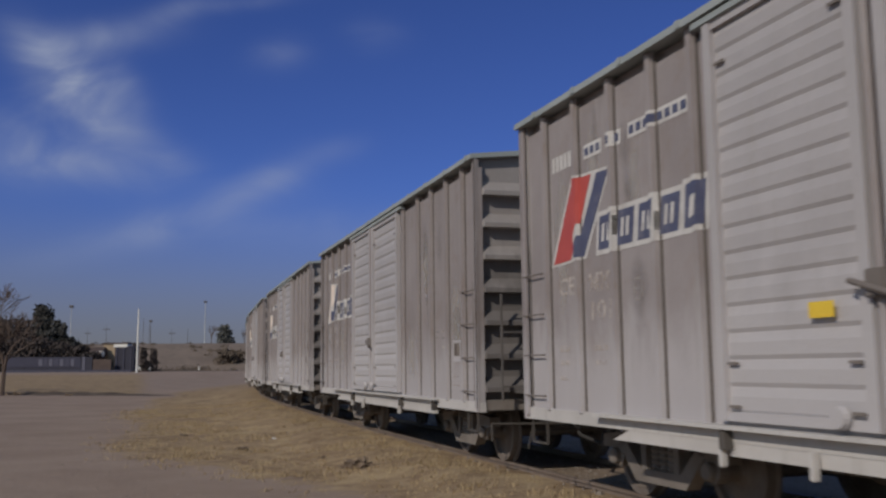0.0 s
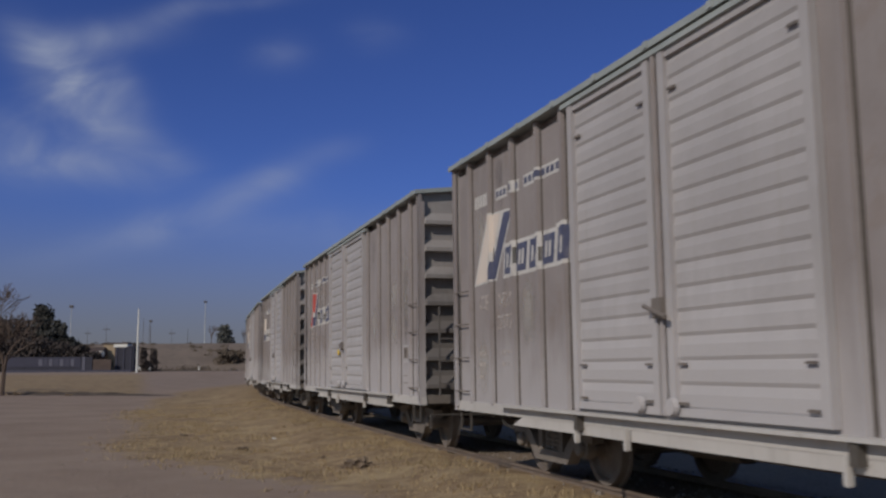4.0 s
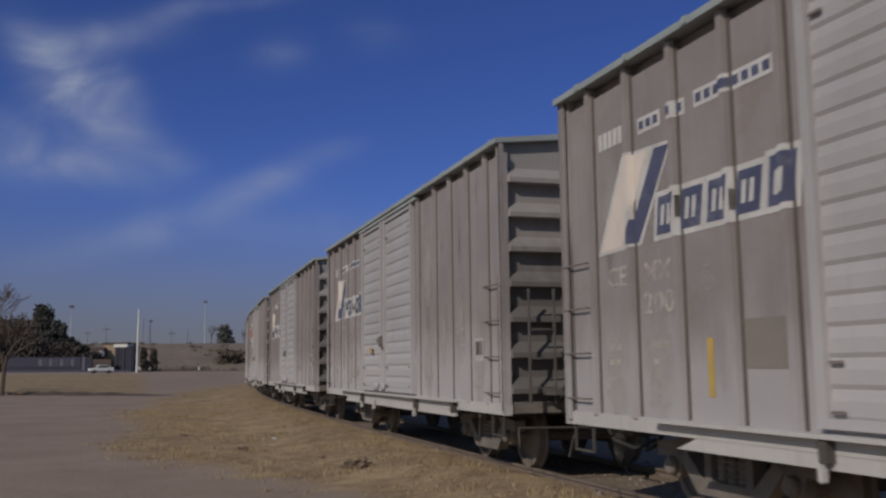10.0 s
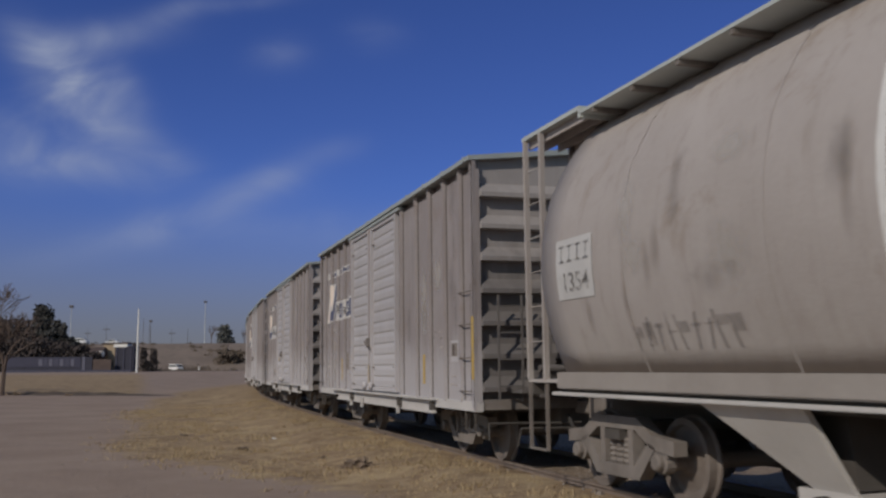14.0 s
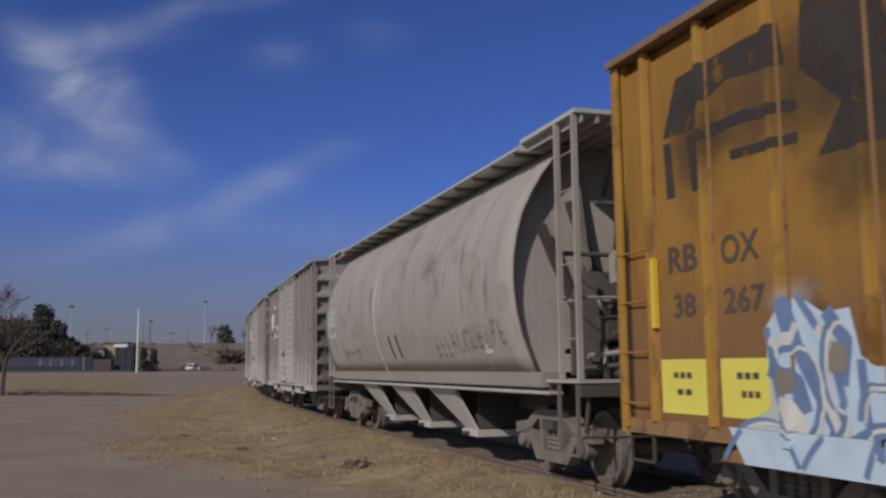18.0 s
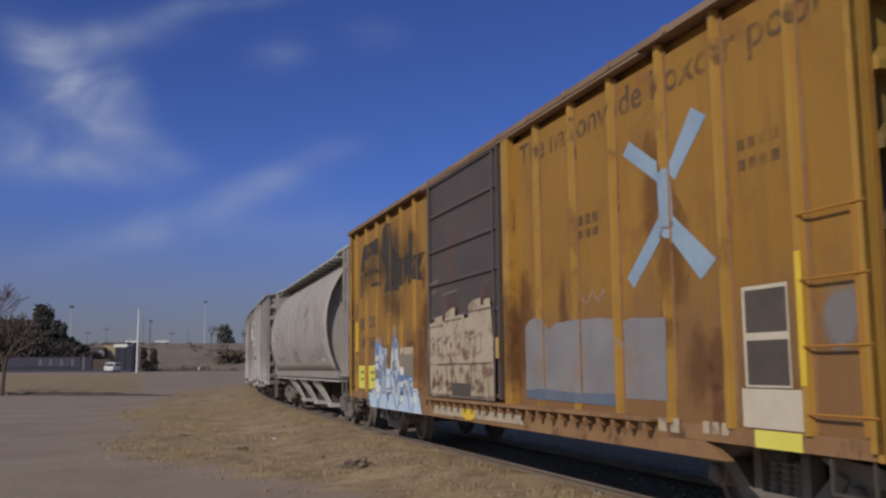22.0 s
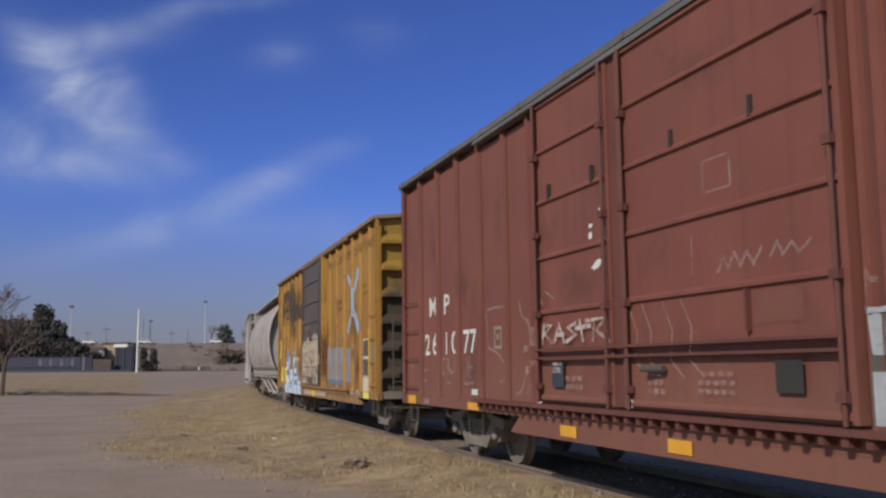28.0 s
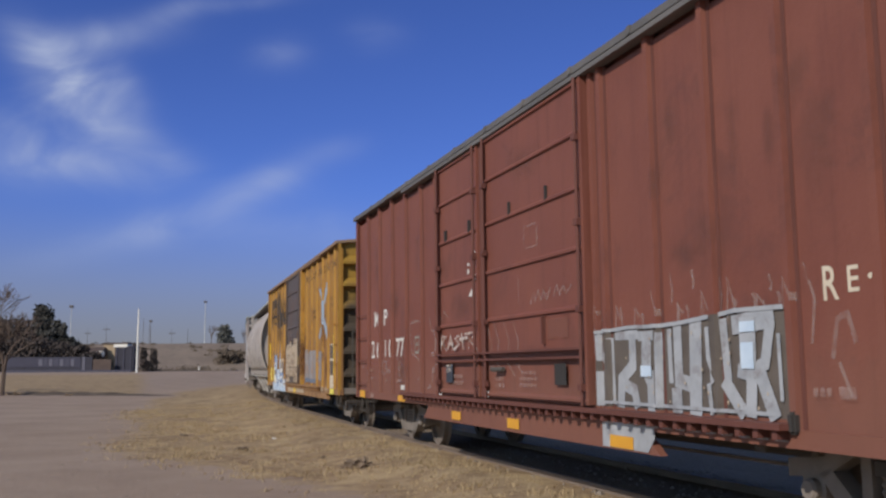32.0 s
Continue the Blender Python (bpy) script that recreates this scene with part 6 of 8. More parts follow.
        part("gate_shaft", tube(bmesh.new(), (x - 0.45, -1.15, 0.44), (x - 0.45, 1.15, 0.44), 0.03, 8), STEEL_DARK, ch)
    part("belly", bx(-5.0, 5.0, -1.2, 1.2, 1.08, 1.30), STEEL_DARK, c)
    part("centre_sill", bx(-7.2, 7.2, -0.3, 0.3, 0.80, 1.2), STEEL_DARK, c)
    # brake gear at the rear end
    bm = bmesh.new()
    tube(bm, (-6.55, -0.15, 2.02), (-6.55, 0.75, 2.02), 0.21, 16)
    part("air_reservoir", bm, END_IRON, c)
    part("brake_cylinder", tube(bmesh.new(), (-6.3, -0.85, 2.3), (-7.05, -0.85, 2.3), 0.15, 14), HOP, c)
    for a, b in (((-7.0, -0.4, 2.3), (-7.0, -0.4, 1.3)), ((-7.0, 0.2, 2.5), (-7.0, 0.2, 1.3)), ((-7.0, 0.2, 2.5), (-7.0, -0.9, 2.3)), ((-6.6, 0.75, 2.02), (-6.9, 0.9, 1.3)), ((-6.5, 0.3, 2.2), (-6.3, 0.3, 3.2))):
        part("brake_pipe", tube(bmesh.new(), a, b, 0.035, 8), HOP, c)
    part("brake_valve", bx(-7.05, -6.6, -0.5, 0.3, 1.42, 1.60, bevel=0.03), STEEL_DARK, c)
    part("brake_valve", bx(-6.95, -6.7, 0.4, 0.8, 1.32, 1.66, bevel=0.03), END_IRON, c)
    part("brake_housing", bx(-7.12, -6.92, 0.45, 0.85, 2.35, 2.75, bevel=0.03), HOP, c)
    for x in (-6.72, -7.18):
        part("end_railing", tube(bmesh.new(), (x, -1.38, 2.2), (x, 1.38, 2.2), 0.02, 6), HOP, c)
    part("brake_valve_stand", bx(-6.62, -6.50, 0.55, 1.05, 1.30, 2.55, bevel=0.02), END_IRON, c)
    part("retainer_plate", prism(bmesh.new(), [(0.95, 1.35), (1.30, 1.35), (1.30, 2.15), (1.12, 2.6), (0.95, 2.2)], -6.86, -6.82, "x"), END_IRON, c)
    part("gear_plate", bx(-7.08, -7.04, -1.25, -0.55, 1.30, 2.10, bevel=0.01), END_IRON, c)
    part("brake_wheel", lathe_y(bmesh.new(), [(0.25, -0.02), (0.27, 0.0), (0.25, 0.02), (0.23, 0.0), (0.25, -0.02)], 20), END_IRON, c).matrix_basis = pose(-7.16, 0.62, 2.55, 0, 0, 90)
    for y0, y1, z in ((0.2, 1.3, 1.62), (-1.3, 1.3, 2.75), (-0.6, 0.85, 3.36)):
        part("cross_pipe", tube(bmesh.new(), (-6.55, y0, z), (-6.62, y1, z), 0.03, 8), END_IRON, c)
    # dark diagonal stiffeners on the end sheets and a ragged cluster of pipes and levers over the platform
    for e in (1, -1):
        for q in (1, -1):
            for y0, za, y1, zb in ((1.29, 3.18, 0.72, 1.80), (0.87, 3.48, 0.52, 2.35)):
                a, b = Vector((e * (6.09 - 0.09 * (za - 2.0)), q * y0, za)), Vector((e * (6.07 - 0.09 * max(0.0, zb - 2.0)), q * y1, zb))
                bm = prism(bmesh.new(), [(a.y - 0.045, a.z), (a.y + 0.045, a.z), (b.y + 0.045, b.z), (b.y - 0.045, b.z)], min(a.x, b.x) - 0.03, max(a.x, b.x) + 0.03, "x")
                bmesh.ops.recalc_face_normals(bm, faces=bm.faces)
                part("end_stiffener", bm, STEEL_DARK, c)
    for a, b, r, m in (((-6.95, 1.15, 1.56), (-7.05, 0.2, 1.66), 0.03, HOP), ((-6.9, 1.2, 1.42), (-7.0, 0.3, 1.50), 0.025, END_IRON), ((-7.05, 0.62, 2.95), (-7.05, 0.62, 1.3), 0.035, END_IRON),
                       ((-6.85, 0.95, 2.2), (-6.95, 0.45, 1.35), 0.03, HOP), ((-6.8, -0.3, 2.9), (-6.8, 0.35, 2.35), 0.03, END_IRON), ((-7.1, -0.2, 1.95), (-7.1, 0.9, 1.8), 0.025, END_IRON),
                       ((-7.0, 0.75, 1.3), (-7.1, 0.75, 0.85), 0.03, STEEL_DARK), ((-6.9, 1.1, 1.25), (-6.75, 1.1, 0.7), 0.03, STEEL_DARK)):
        part("brake_pipe", tube(bmesh.new(), a, b, r, 8), m, c)
    part("valve_body", bx(-7.02, -6.80, 0.10, 0.42, 2.25, 2.62, bevel=0.06), END_IRON, c)
    part("dirt_box", bx(-7.0, -6.72, 0.42, 0.95, 1.72, 2.02, bevel=0.03), STEEL_DARK, c)
    for y in (-0.35, 0.35):
        part("roof_stay", tube(bmesh.new(), (-5.9, y, 3.6), (-7.15, y * 2.2, 4.22), 0.03, 8), END_IRON, c)
    for x in (5.7, -5.7):
        add_truck(c, x)
    # marks laid on the bulge
    def on_bulge(name, rects, m, lift):
        bm = bmesh.new()
        g = hopper_section(lift)
        zs, ys = [p[1] for p in g], [p[0] for p in g]
        for x0, x1, z0, z1, lean in rects:
            n = 5
            prev = None
            for k in range(n + 1):
                z = z0 + (z1 - z0) * k / n
                y = float(np.interp(z, zs, ys))
                dx = lean * k / n
                cur = [bm.verts.new((x0 + dx, y, z)), bm.verts.new((x1 + dx, y, z))]
                if prev:
                    bm.faces.new((prev[0], prev[1], cur[1], cur[0]))
                prev = cur
        part(name, bm, m, c)
    on_bulge("number_panel", [(5.70, 4.88, 2.14, 2.77, 0)], surface("dusty_white_panel_paint", (0.44, 0.43, 0.42), (0.54, 0.53, 0.52), 0.7, big=3.0), 0.008)
    for k in range(4):
        x = 5.62 - k * 0.185
        on_bulge("number_bar", [(x, x - 0.125, 2.68, 2.705, 0)], NUM_THIN, 0.014)
        on_bulge("number_bar", [(x, x - 0.125, 2.52, 2.545, 0)], NUM_THIN, 0.014)
        on_bulge("number_bar", [(x - 0.05, x - 0.08, 2.53, 2.70, 0)], NUM_THIN, 0.015)
    side = hopper_section(0.014)
    digits = lettering("1354", 5.58, 2.22, 0.19, 1.0, 0.012, 0.62)
    for v in digits.verts:
        v.co.y = float(np.interp(v.co.z, [p[1] for p in side], [p[0] for p in side]))
    part("car_number", digits, NUM_THIN, c)
    on_bulge("dark_stripe", [(0.10, 0.0, 1.62, 2.02, 0.1), (-0.4, -0.5, 1.62, 2.02, 0.1)], STEEL_DARK, 0.010)
    rng = random.Random(3)
    tags = []
    for k in range(9):
        x = 4.3 - k * 0.19
        tags.append((x, x - 0.05, 1.58, 1.58 + rng.uniform(0.2, 0.36), rng.uniform(-0.08, 0.08)))
        tags.append((x, x - 0.15, 1.62 + rng.uniform(0, 0.2), 1.66 + rng.uniform(0.05, 0.2), 0))
    for k in range(11):
        x, up, wd = -2.65 - k * 0.28, 0.015 * k + rng.uniform(-0.03, 0.03), rng.uniform(0.13, 0.22)
        forms = [(x, x - 0.06, 1.58 + up, 1.9 + up, rng.uniform(-0.1, 0.06)), (x - wd, x - wd - 0.05, 1.6 + up, 1.88 + up, rng.uniform(-0.12, 0.1)),
                 (x, x - wd, 1.84 + up, 1.9 + up, 0), (x, x - wd, 1.71 + up, 1.76 + up, 0), (x, x - wd, 1.58 + up, 1.63 + up, 0)]
        tags += [forms[0]] + rng.sample(forms[1:], 2)
    for tg in tags:
        on_bulge("faded_tag", [tg], TAG_THIN, 0.010)
    for k in range(14):
        x, z, w, h = rng.uniform(-5.6, 5.0), rng.uniform(1.6, 3.0), rng.uniform(0.3, 0.9), rng.uniform(0.3, 0.8)
        on_bulge("stain", [(x, x - w, z, z + h, 0)], GRIME if k % 3 == 0 else DUST_STAIN, 0.005)
    for k in range(16):
        x, z = rng.uniform(-5.5, 5.6), rng.uniform(1.6, 2.6)
        on_bulge("rust_run", [(x, x - rng.uniform(0.05, 0.22), z, z + rng.uniform(0.4, 1.1), rng.uniform(-0.05, 0.05))], RUN_STAIN, 0.006)
    on_bulge("pale_plate", [(-4.75, -5.05, 1.62, 1.74, 0)], W_PAINT, 0.010)
    return c


# ================= the train =================
CARS = []          # thing, place in the train, half truck spacing


def marshal():
    tones = [CEM_B, CEM]
    extras = {
        1: [("yellow_plate", sq(0.95, 0.70, 1.76, 1.87), Y_PAINT)],
        3: [("yellow_plate", sq(1.28, 1.06, 1.74, 1.85), Y_WORN), ("pale_smear", sq(3.4, 2.3, 1.2, 1.5), DUST_STAIN)],
        4: [("yellow_bar", sq(3.42, 3.33, 1.19, 1.67), Y_WORN), ("brown_patch", sq(2.92, 2.42, 1.42, 1.80), PATCH_BROWN), ("yellow_bar", sq(0.34, 0.24, 1.10, 1.52), Y_WORN),
            ("yellow_bar", sq(-3.29, -3.42, 1.19, 1.66), Y_WORN), ("yellow_bar", sq(-5.89, -5.99, 1.28, 2.14), Y_WORN)],
    }
    numbers = {1: "101", 2: "3077", 3: "300", 4: "200"}
    nudge = {1: 0.12, 2: 0.05, 4: -0.07}
    for k in range(-4, 5):
        s = 8.22 - 13.69 * k + nudge.get(k, 0.0)
        c = cement_car(tones[(k + 4) % 2], red=(k in (1,)), extra=extras.get(k, ()), number=numbers.get(k, "3077"))
        CARS.append((c, s, 3.9))
    CARS.append((hopper_car(), -61.22, 5.7))
    CARS.append((yellow_car(), -77.50, 6.0))
    CARS.append((red_car(), -95.17, 5.85))


marshal()

# ================= ground =================
def steps(*runs):
    out = []
    for a, b, d in runs:
        out += list(np.arange(a, b, d))
    return np.array(out + [runs[-1][1]])


def off_track(px, py):
    """Distance to the left of the track and place along it, for arrays of points."""
    sx, sy, sa = TX[::4], TY[::4], TA[::4]
    best = np.full(px.shape, 1e9)
    side = np.zeros(px.shape)
    along = np.zeros(px.shape)
    for x, y, a, s in zip(sx, sy, sa, SG[::4]):
        d = (px - x) ** 2 + (py - y) ** 2
        m = d < best
        best = np.where(m, d, best)
        lat = -(px - x) * math.cos(a) - (py - y) * math.sin(a)
        side = np.where(m, lat, side)
        along = np.where(m, s, along)
    return side, along


def sst(v, a, b):
    t = np.clip((v - a) / (b - a), 0, 1)
    return t * t * (3 - 2 * t)


def ground_z(px, py):
    side, along = off_track(px, py)
    far = np.abs(side)
    bed = -0.03 - 0.22 * sst(far, 1.0, 3.4)
    rise = np.clip(0.0105 * (py - 45.0), 0, 1.52)
    rise = rise - 0.25 * sst(py, 180, 200) * (rise > 1.4)
    return bed - 0.05 * sst(far, 4, 9) + rise * sst(far, 7, 24), side, along


def verge(side, along, px, py):
    """How grassy: the strip by the track and the plot before the fence."""
    edge = 3.0 + 3.4 * sst(along, 12, 27) + 0.45 * np.sin(py * 0.37 + 0.6) * sst(along, 12, 22)
    strip = 1 - sst(side, edge - 1.1, edge + 1.2)
    plot = sst(py, 62.0, 64.5) * (1 - sst(py, 142, 150)) * (1 - sst(px / np.maximum(py, 1.0), -0.335, -0.29))
    far = sst(py, 205, 215)
    return np.maximum(np.maximum(strip * (side > -60), plot), far)


def ground_material():
    m = bpy.data.materials.new("dry_ground")
    m.use_nodes = True
    nt = m.node_tree
    bs = next(n for n in nt.nodes if n.type == "BSDF_PRINCIPLED")
    geo = nt.nodes.new("ShaderNodeNewGeometry")
    at = nt.nodes.new("ShaderNodeAttribute")
    at.attribute_name = "grass"
    bal = nt.nodes.new("ShaderNodeAttribute")
    bal.attribute_name = "ballast"
    p = geo.outputs["Position"]
    n1 = noise_node(nt, p, 0.35, 6.0, 0.62, 0.4)
    n2 = noise_node(nt, p, 3.2, 6.0, 0.7)
    n3 = noise_node(nt, p, 28.0, 4.0, 0.7)
    lot = mixc(nt, ramp(nt, n1, 0.3, 0.7), (0.285, 0.219, 0.178), (0.345, 0.273, 0.224))
    lot = mixc(nt, fm(nt, "MULTIPLY", ramp(nt, n2, 0.5, 0.75), 0.5), lot, (0.275, 0.213, 0.175))
    lot = mixc(nt, fm(nt, "MULTIPLY", ramp(nt, n3, 0.55, 0.8), 0.45), lot, (0.32, 0.28, 0.24))
    n4 = noise_node(nt, p, 0.9, 5.0, 0.65, 0.6)
    grass = mixc(nt, ramp(nt, n2, 0.3, 0.72), (0.235, 0.165, 0.108), (0.375, 0.285, 0.182))
    grass = mixc(nt, fm(nt, "MULTIPLY", ramp(nt, n4, 0.5, 0.68), 0.65), grass, (0.49, 0.385, 0.235))
    grass = mixc(nt, fm(nt, "MULTIPLY", ramp(nt, n4, 0.48, 0.32), 0.7), grass, (0.19, 0.135, 0.088))
    grass = mixc(nt, fm(nt, "MULTIPLY", ramp(nt, n3, 0.5, 0.75), 0.5), grass, (0.42, 0.34, 0.225))
    f = fm(nt, "ADD", at.outputs["Fac"], fm(nt, "MULTIPLY", fm(nt, "SUBTRACT", n2, 0.5), 1.3))
    f = fm(nt, "ADD", f, fm(nt, "MULTIPLY", fm(nt, "SUBTRACT", n1, 0.5), 0.9))
    col = mixc(nt, ramp(nt, f, 0.3, 0.75), lot, grass)
    stone = mixc(nt, ramp(nt, n3, 0.35, 0.65), (0.185, 0.142, 0.105), (0.315, 0.255, 0.20))
    col = mixc(nt, ramp(nt, fm(nt, "ADD", bal.outputs["Fac"], fm(nt, "MULTIPLY", fm(nt, "SUBTRACT", n2, 0.5), 0.8)), 0.35, 0.7), col, stone)
    nt.links.new(col, bs.inputs["Base Color"])
    bs.inputs["Roughness"].default_value = 0.95
    bs.inputs["Specular IOR Level"].default_value = 0.05
    bp = nt.nodes.new("ShaderNodeBump")
    bp.inputs["Strength"].default_value, bp.inputs["Distance"].default_value = 0.7, 0.05
    nt.links.new(fm(nt, "ADD", fm(nt, "MULTIPLY", n2, 0.7), fm(nt, "MULTIPLY", n3, 0.4)), bp.inputs["Height"])
    nt.links.new(bp.outputs[0], bs.inputs["Normal"])
    return m


def make_ground():
    xs = steps((-3000, -600, 400), (-600, -160, 60), (-160, -60, 6), (-60, -20, 1.6), (-20, -9, 0.5), (-9, 8, 0.22), (8, 20, 1.0), (20, 100, 8), (100, 500, 80), (500, 3000, 500))
    ys = steps((-3000, -500, 500), (-500, -100, 80), (-100, 0, 8), (0, 8, 1.0), (8, 30, 0.22), (30, 60, 0.8), (60, 160, 2.5), (160, 320, 6), (320, 700, 60), (700, 3500, 400))
    gx, gy = np.meshgrid(xs, ys)
    z, side, along = ground_z(gx, gy)
    gr = verge(side, along, gx, gy)
    near = sst(np.abs(side), 0.9, 2.2)
    rough = np.zeros(gx.shape)
    for i in range(gx.shape[0]):
        if 4 < ys[i] < 90:
            for j in range(gx.shape[1]):
                if -40 < xs[j] < 12:
                    v = Vector((gx[i, j] * 0.9, gy[i, j] * 0.9, 0))
                    rough[i, j] = noise.fractal(v, 0.9, 2.1, 5) * (0.018 + 0.045 * gr[i, j])
    z = z + rough * near
    ny, nx = gx.shape
    verts = np.stack([gx.ravel(), gy.ravel(), z.ravel()], 1).tolist()
    faces = [(i * nx + j, i * nx + j + 1, (i + 1) * nx + j + 1, (i + 1) * nx + j) for i in range(ny - 1) for j in range(nx - 1)]
    me = bpy.data.meshes.new("ground")
    me.from_pydata(verts, [], faces)
    a = me.attributes.new("grass", "FLOAT", "POINT")
    a.data.foreach_set("value", gr.ravel().astype(np.float32))
    # Ballast colour runs on behind the train, browning its bluish shade on the ground.
    b = me.attributes.new("ballast", "FLOAT", "POINT")
    b.data.foreach_set("value", (sst(side, -8.5, -6.5) * (1 - sst(side, 0.55, 1.0))).ravel().astype(np.float32))
    me.materials.append(ground_material())
    for p in me.polygons:
        p.use_smooth = True
    return tagged(new("ground", me), "dry dusty gravel lot and straw-coloured grass verge", "ground", kind="structure")


make_ground()


def spot(x, y):
    z, side, along = ground_z(np.array([x]), np.array([y]))
    return float(z[0])


# ---- dry grass, stones ----
def random_material(name, a, b, rough=0.9):
    m = bpy.data.materials.new(name)
    m.use_nodes = True
    nt = m.node_tree
    bs = next(n for n in nt.nodes if n.type == "BSDF_PRINCIPLED")
    geo = nt.nodes.new("ShaderNodeNewGeometry")
    nt.links.new(mixc(nt, geo.outputs["Random Per Island"], a, b), bs.inputs["Base Color"])
    bs.inputs["Roughness"].default_value = rough
    bs.inputs["Specular IOR Level"].default_value = 0.15
    return m


STRAW = random_material("straw_blades", (0.25, 0.18, 0.105), (0.54, 0.425, 0.26))
PEBBLE = random_material("pebbles", (0.16, 0.135, 0.115), (0.38, 0.34, 0.30))
DARK_STONE = random_material("ballast_stones", (0.14, 0.115, 0.096), (0.32, 0.278, 0.245))


def scatter_points(n, x0, x1, y0, y1, seed):
    rs = np.random.RandomState(seed)
    px, py = rs.uniform(x0, x1, n), y0 + (y1 - y0) * rs.uniform(0, 1, n) ** 1.6
    z, side, along = ground_z(px, py)
    g = verge(side, along, px, py)
    return px, py, z, side, g, rs


def make_grass():
    px, py, z, side, g, rs = scatter_points(52000, -14, 5, 9.5, 46, 11)
    verts, faces = [], []
    for x, y, zz, sd, gg in zip(px, py, z, side, g):
        patch = noise.fractal(Vector((x * 0.45, y * 0.45, 3.0)), 0.8, 2.0, 3)
        if sd < 1.05 or rs.uniform() > gg * (0.35 + 0.9 * max(0.0, patch + 0.25)):
            continue
        h0 = 0.035 + 0.06 * max(0.0, patch + 0.2)
        for k in range(5):
            a, lean = rs.uniform(0, 6.283), rs.uniform(0.2, 0.9)
            h = h0 * rs.uniform(0.5, 1.5)
            w = 0.006
            bx0, by0 = x + rs.uniform(-0.05, 0.05), y + rs.uniform(-0.05, 0.05)
            i = len(verts)
            ca, sa = math.cos(a), math.sin(a)
            verts += [(bx0 - sa * w, by0 + ca * w, zz - 0.01), (bx0 + sa * w, by0 - ca * w, zz - 0.01), (bx0 + ca * lean * h, by0 + sa * lean * h, zz + h)]
            faces.append((i, i + 1, i + 2))
    me = bpy.data.meshes.new("dry_grass")
    me.from_pydata(verts, [], faces)
    me.materials.append(STRAW)
    tagged(new("dry_grass", me), "short dry straw-coloured grass on the verge", "grass", kind="stuff")


def make_stones(name, label, n, box4, seed, size, material, test):
    px, py, z, side, g, rs = scatter_points(n, *box4, seed)
    verts, faces = [], []
    for x, y, zz, sd, gg in zip(px, py, z, side, g):
        if not test(sd, gg):
            continue
        r = size * rs.uniform(0.4, 1.0) * (2.2 if rs.uniform() > 0.985 else 1.0)
        i = len(verts)
        for d in ((1, 0, 0), (0, 1, 0), (-1, 0, 0), (0, -1, 0), (0, 0, 0.8), (0, 0, -0.6)):
            k = rs.uniform(0.6, 1.2)
            verts.append((x + d[0] * r * k, y + d[1] * r * k, zz + d[2] * r * k))
        for f in ((0, 1, 4), (1, 2, 4), (2, 3, 4), (3, 0, 4), (1, 0, 5), (2, 1, 5), (3, 2, 5), (0, 3, 5)):
            faces.append(tuple(i + q for q in f))
    me = bpy.data.meshes.new(name)
    me.from_pydata(verts, [], faces)
    me.materials.append(material)
    tagged(new(name, me), label, "stones", kind="stuff")


make_grass()
make_stones("gravel", "loose pale pebbles scattered on the dry lot", 5000, (-16, 4, 9.5, 40), 21, 0.016, PEBBLE, lambda s, g: s > 1.9)
make_stones("ballast", "dark crushed-stone ballast beside the rails", 16000, (-14, 6, 9, 60), 22, 0.035, DARK_STONE, lambda s, g: -1.9 < s < 0.95)


def clod(x, y, r, seed, label, material, name="dirt_clod"):
    rng = random.Random(seed)
    bm = bmesh.new()
    bmesh.ops.create_icosphere(bm, subdivisions=4, radius=r)
    off = Vector((rng.uniform(0, 50), rng.uniform(0, 50), 0))
    for v in bm.verts:
        k = 0.75 + 0.9 * noise.fractal(v.co * (2.2 / r) + off, 0.8, 2.1, 5)
        v.co = Vector((v.co.x * 1.5 * k, v.co.y * 1.0 * k, max(v.co.z, -0.2 * r) * 0.75 * k))
    me = bpy.data.meshes.new(name)
    bm.to_mesh(me)
    bm.free()
    me.materials.append(material)
    ob = new(name, me)
    ob.location = (x, y, spot(x, y) - r * 0.1)
    return tagged(ob, label, "clod")


EARTH = surface("brown_earth", (0.13, 0.095, 0.07), (0.24, 0.18, 0.13), 0.95, big=6.0, bump=0.6)
for cx, cy, cr, lb in ((-1.38, 15.9, 0.2, "clump of brown earth and dead weeds on the verge"), (-6.4, 24.0, 0.10, "small brown earth clump in dry grass"), (-4.2, 20.2, 0.09, "small brown earth clump in dry grass"),
                       (-2.2, 17.6, 0.06, "small brown earth clump in dry grass"), (-28.0, 62.8, 0.35, "low heap of brown earth at the grass edge"), (-24.6, 63.0, 0.2, "low heap of brown earth at the grass edge")):
    clod(cx, cy, cr, int(abs(cx * 10)), lb, EARTH)
for cx, cy, cr in ((-4.0, 22.8, 0.045), (-1.75, 22.9, 0.05), (-2.0, 24.5, 0.035)):
    clod(cx, cy, cr, int(cy * 7), "crumpled scrap of white litter in the grass", W_PAINT, "litter")


# ---- track ----
def along_track(offset, profile, s0, s1, ds):
    bm = bmesh.new()
    prev = None
    tilt = radians(CANT)
    for s in np.arange(s0, s1 + 0.01, ds):
        x, y = track(s)
        a = heading(s)
        cur = []
        for py, pz in profile:
            q = offset + py
            lat = q * math.cos(tilt) - pz * math.sin(tilt)
            cur.append(bm.verts.new((x - math.cos(a) * lat, y - math.sin(a) * lat, pz * math.cos(tilt) + q * math.sin(tilt) + SINK)))
        if prev:
            n = len(cur)
            for i in range(n):
                j = (i + 1) % n
                bm.faces.new((prev[i], prev[j], cur[j], cur[i]))
        prev = cur
    bmesh.ops.recalc_face_normals(bm, faces=bm.faces)
    return bm


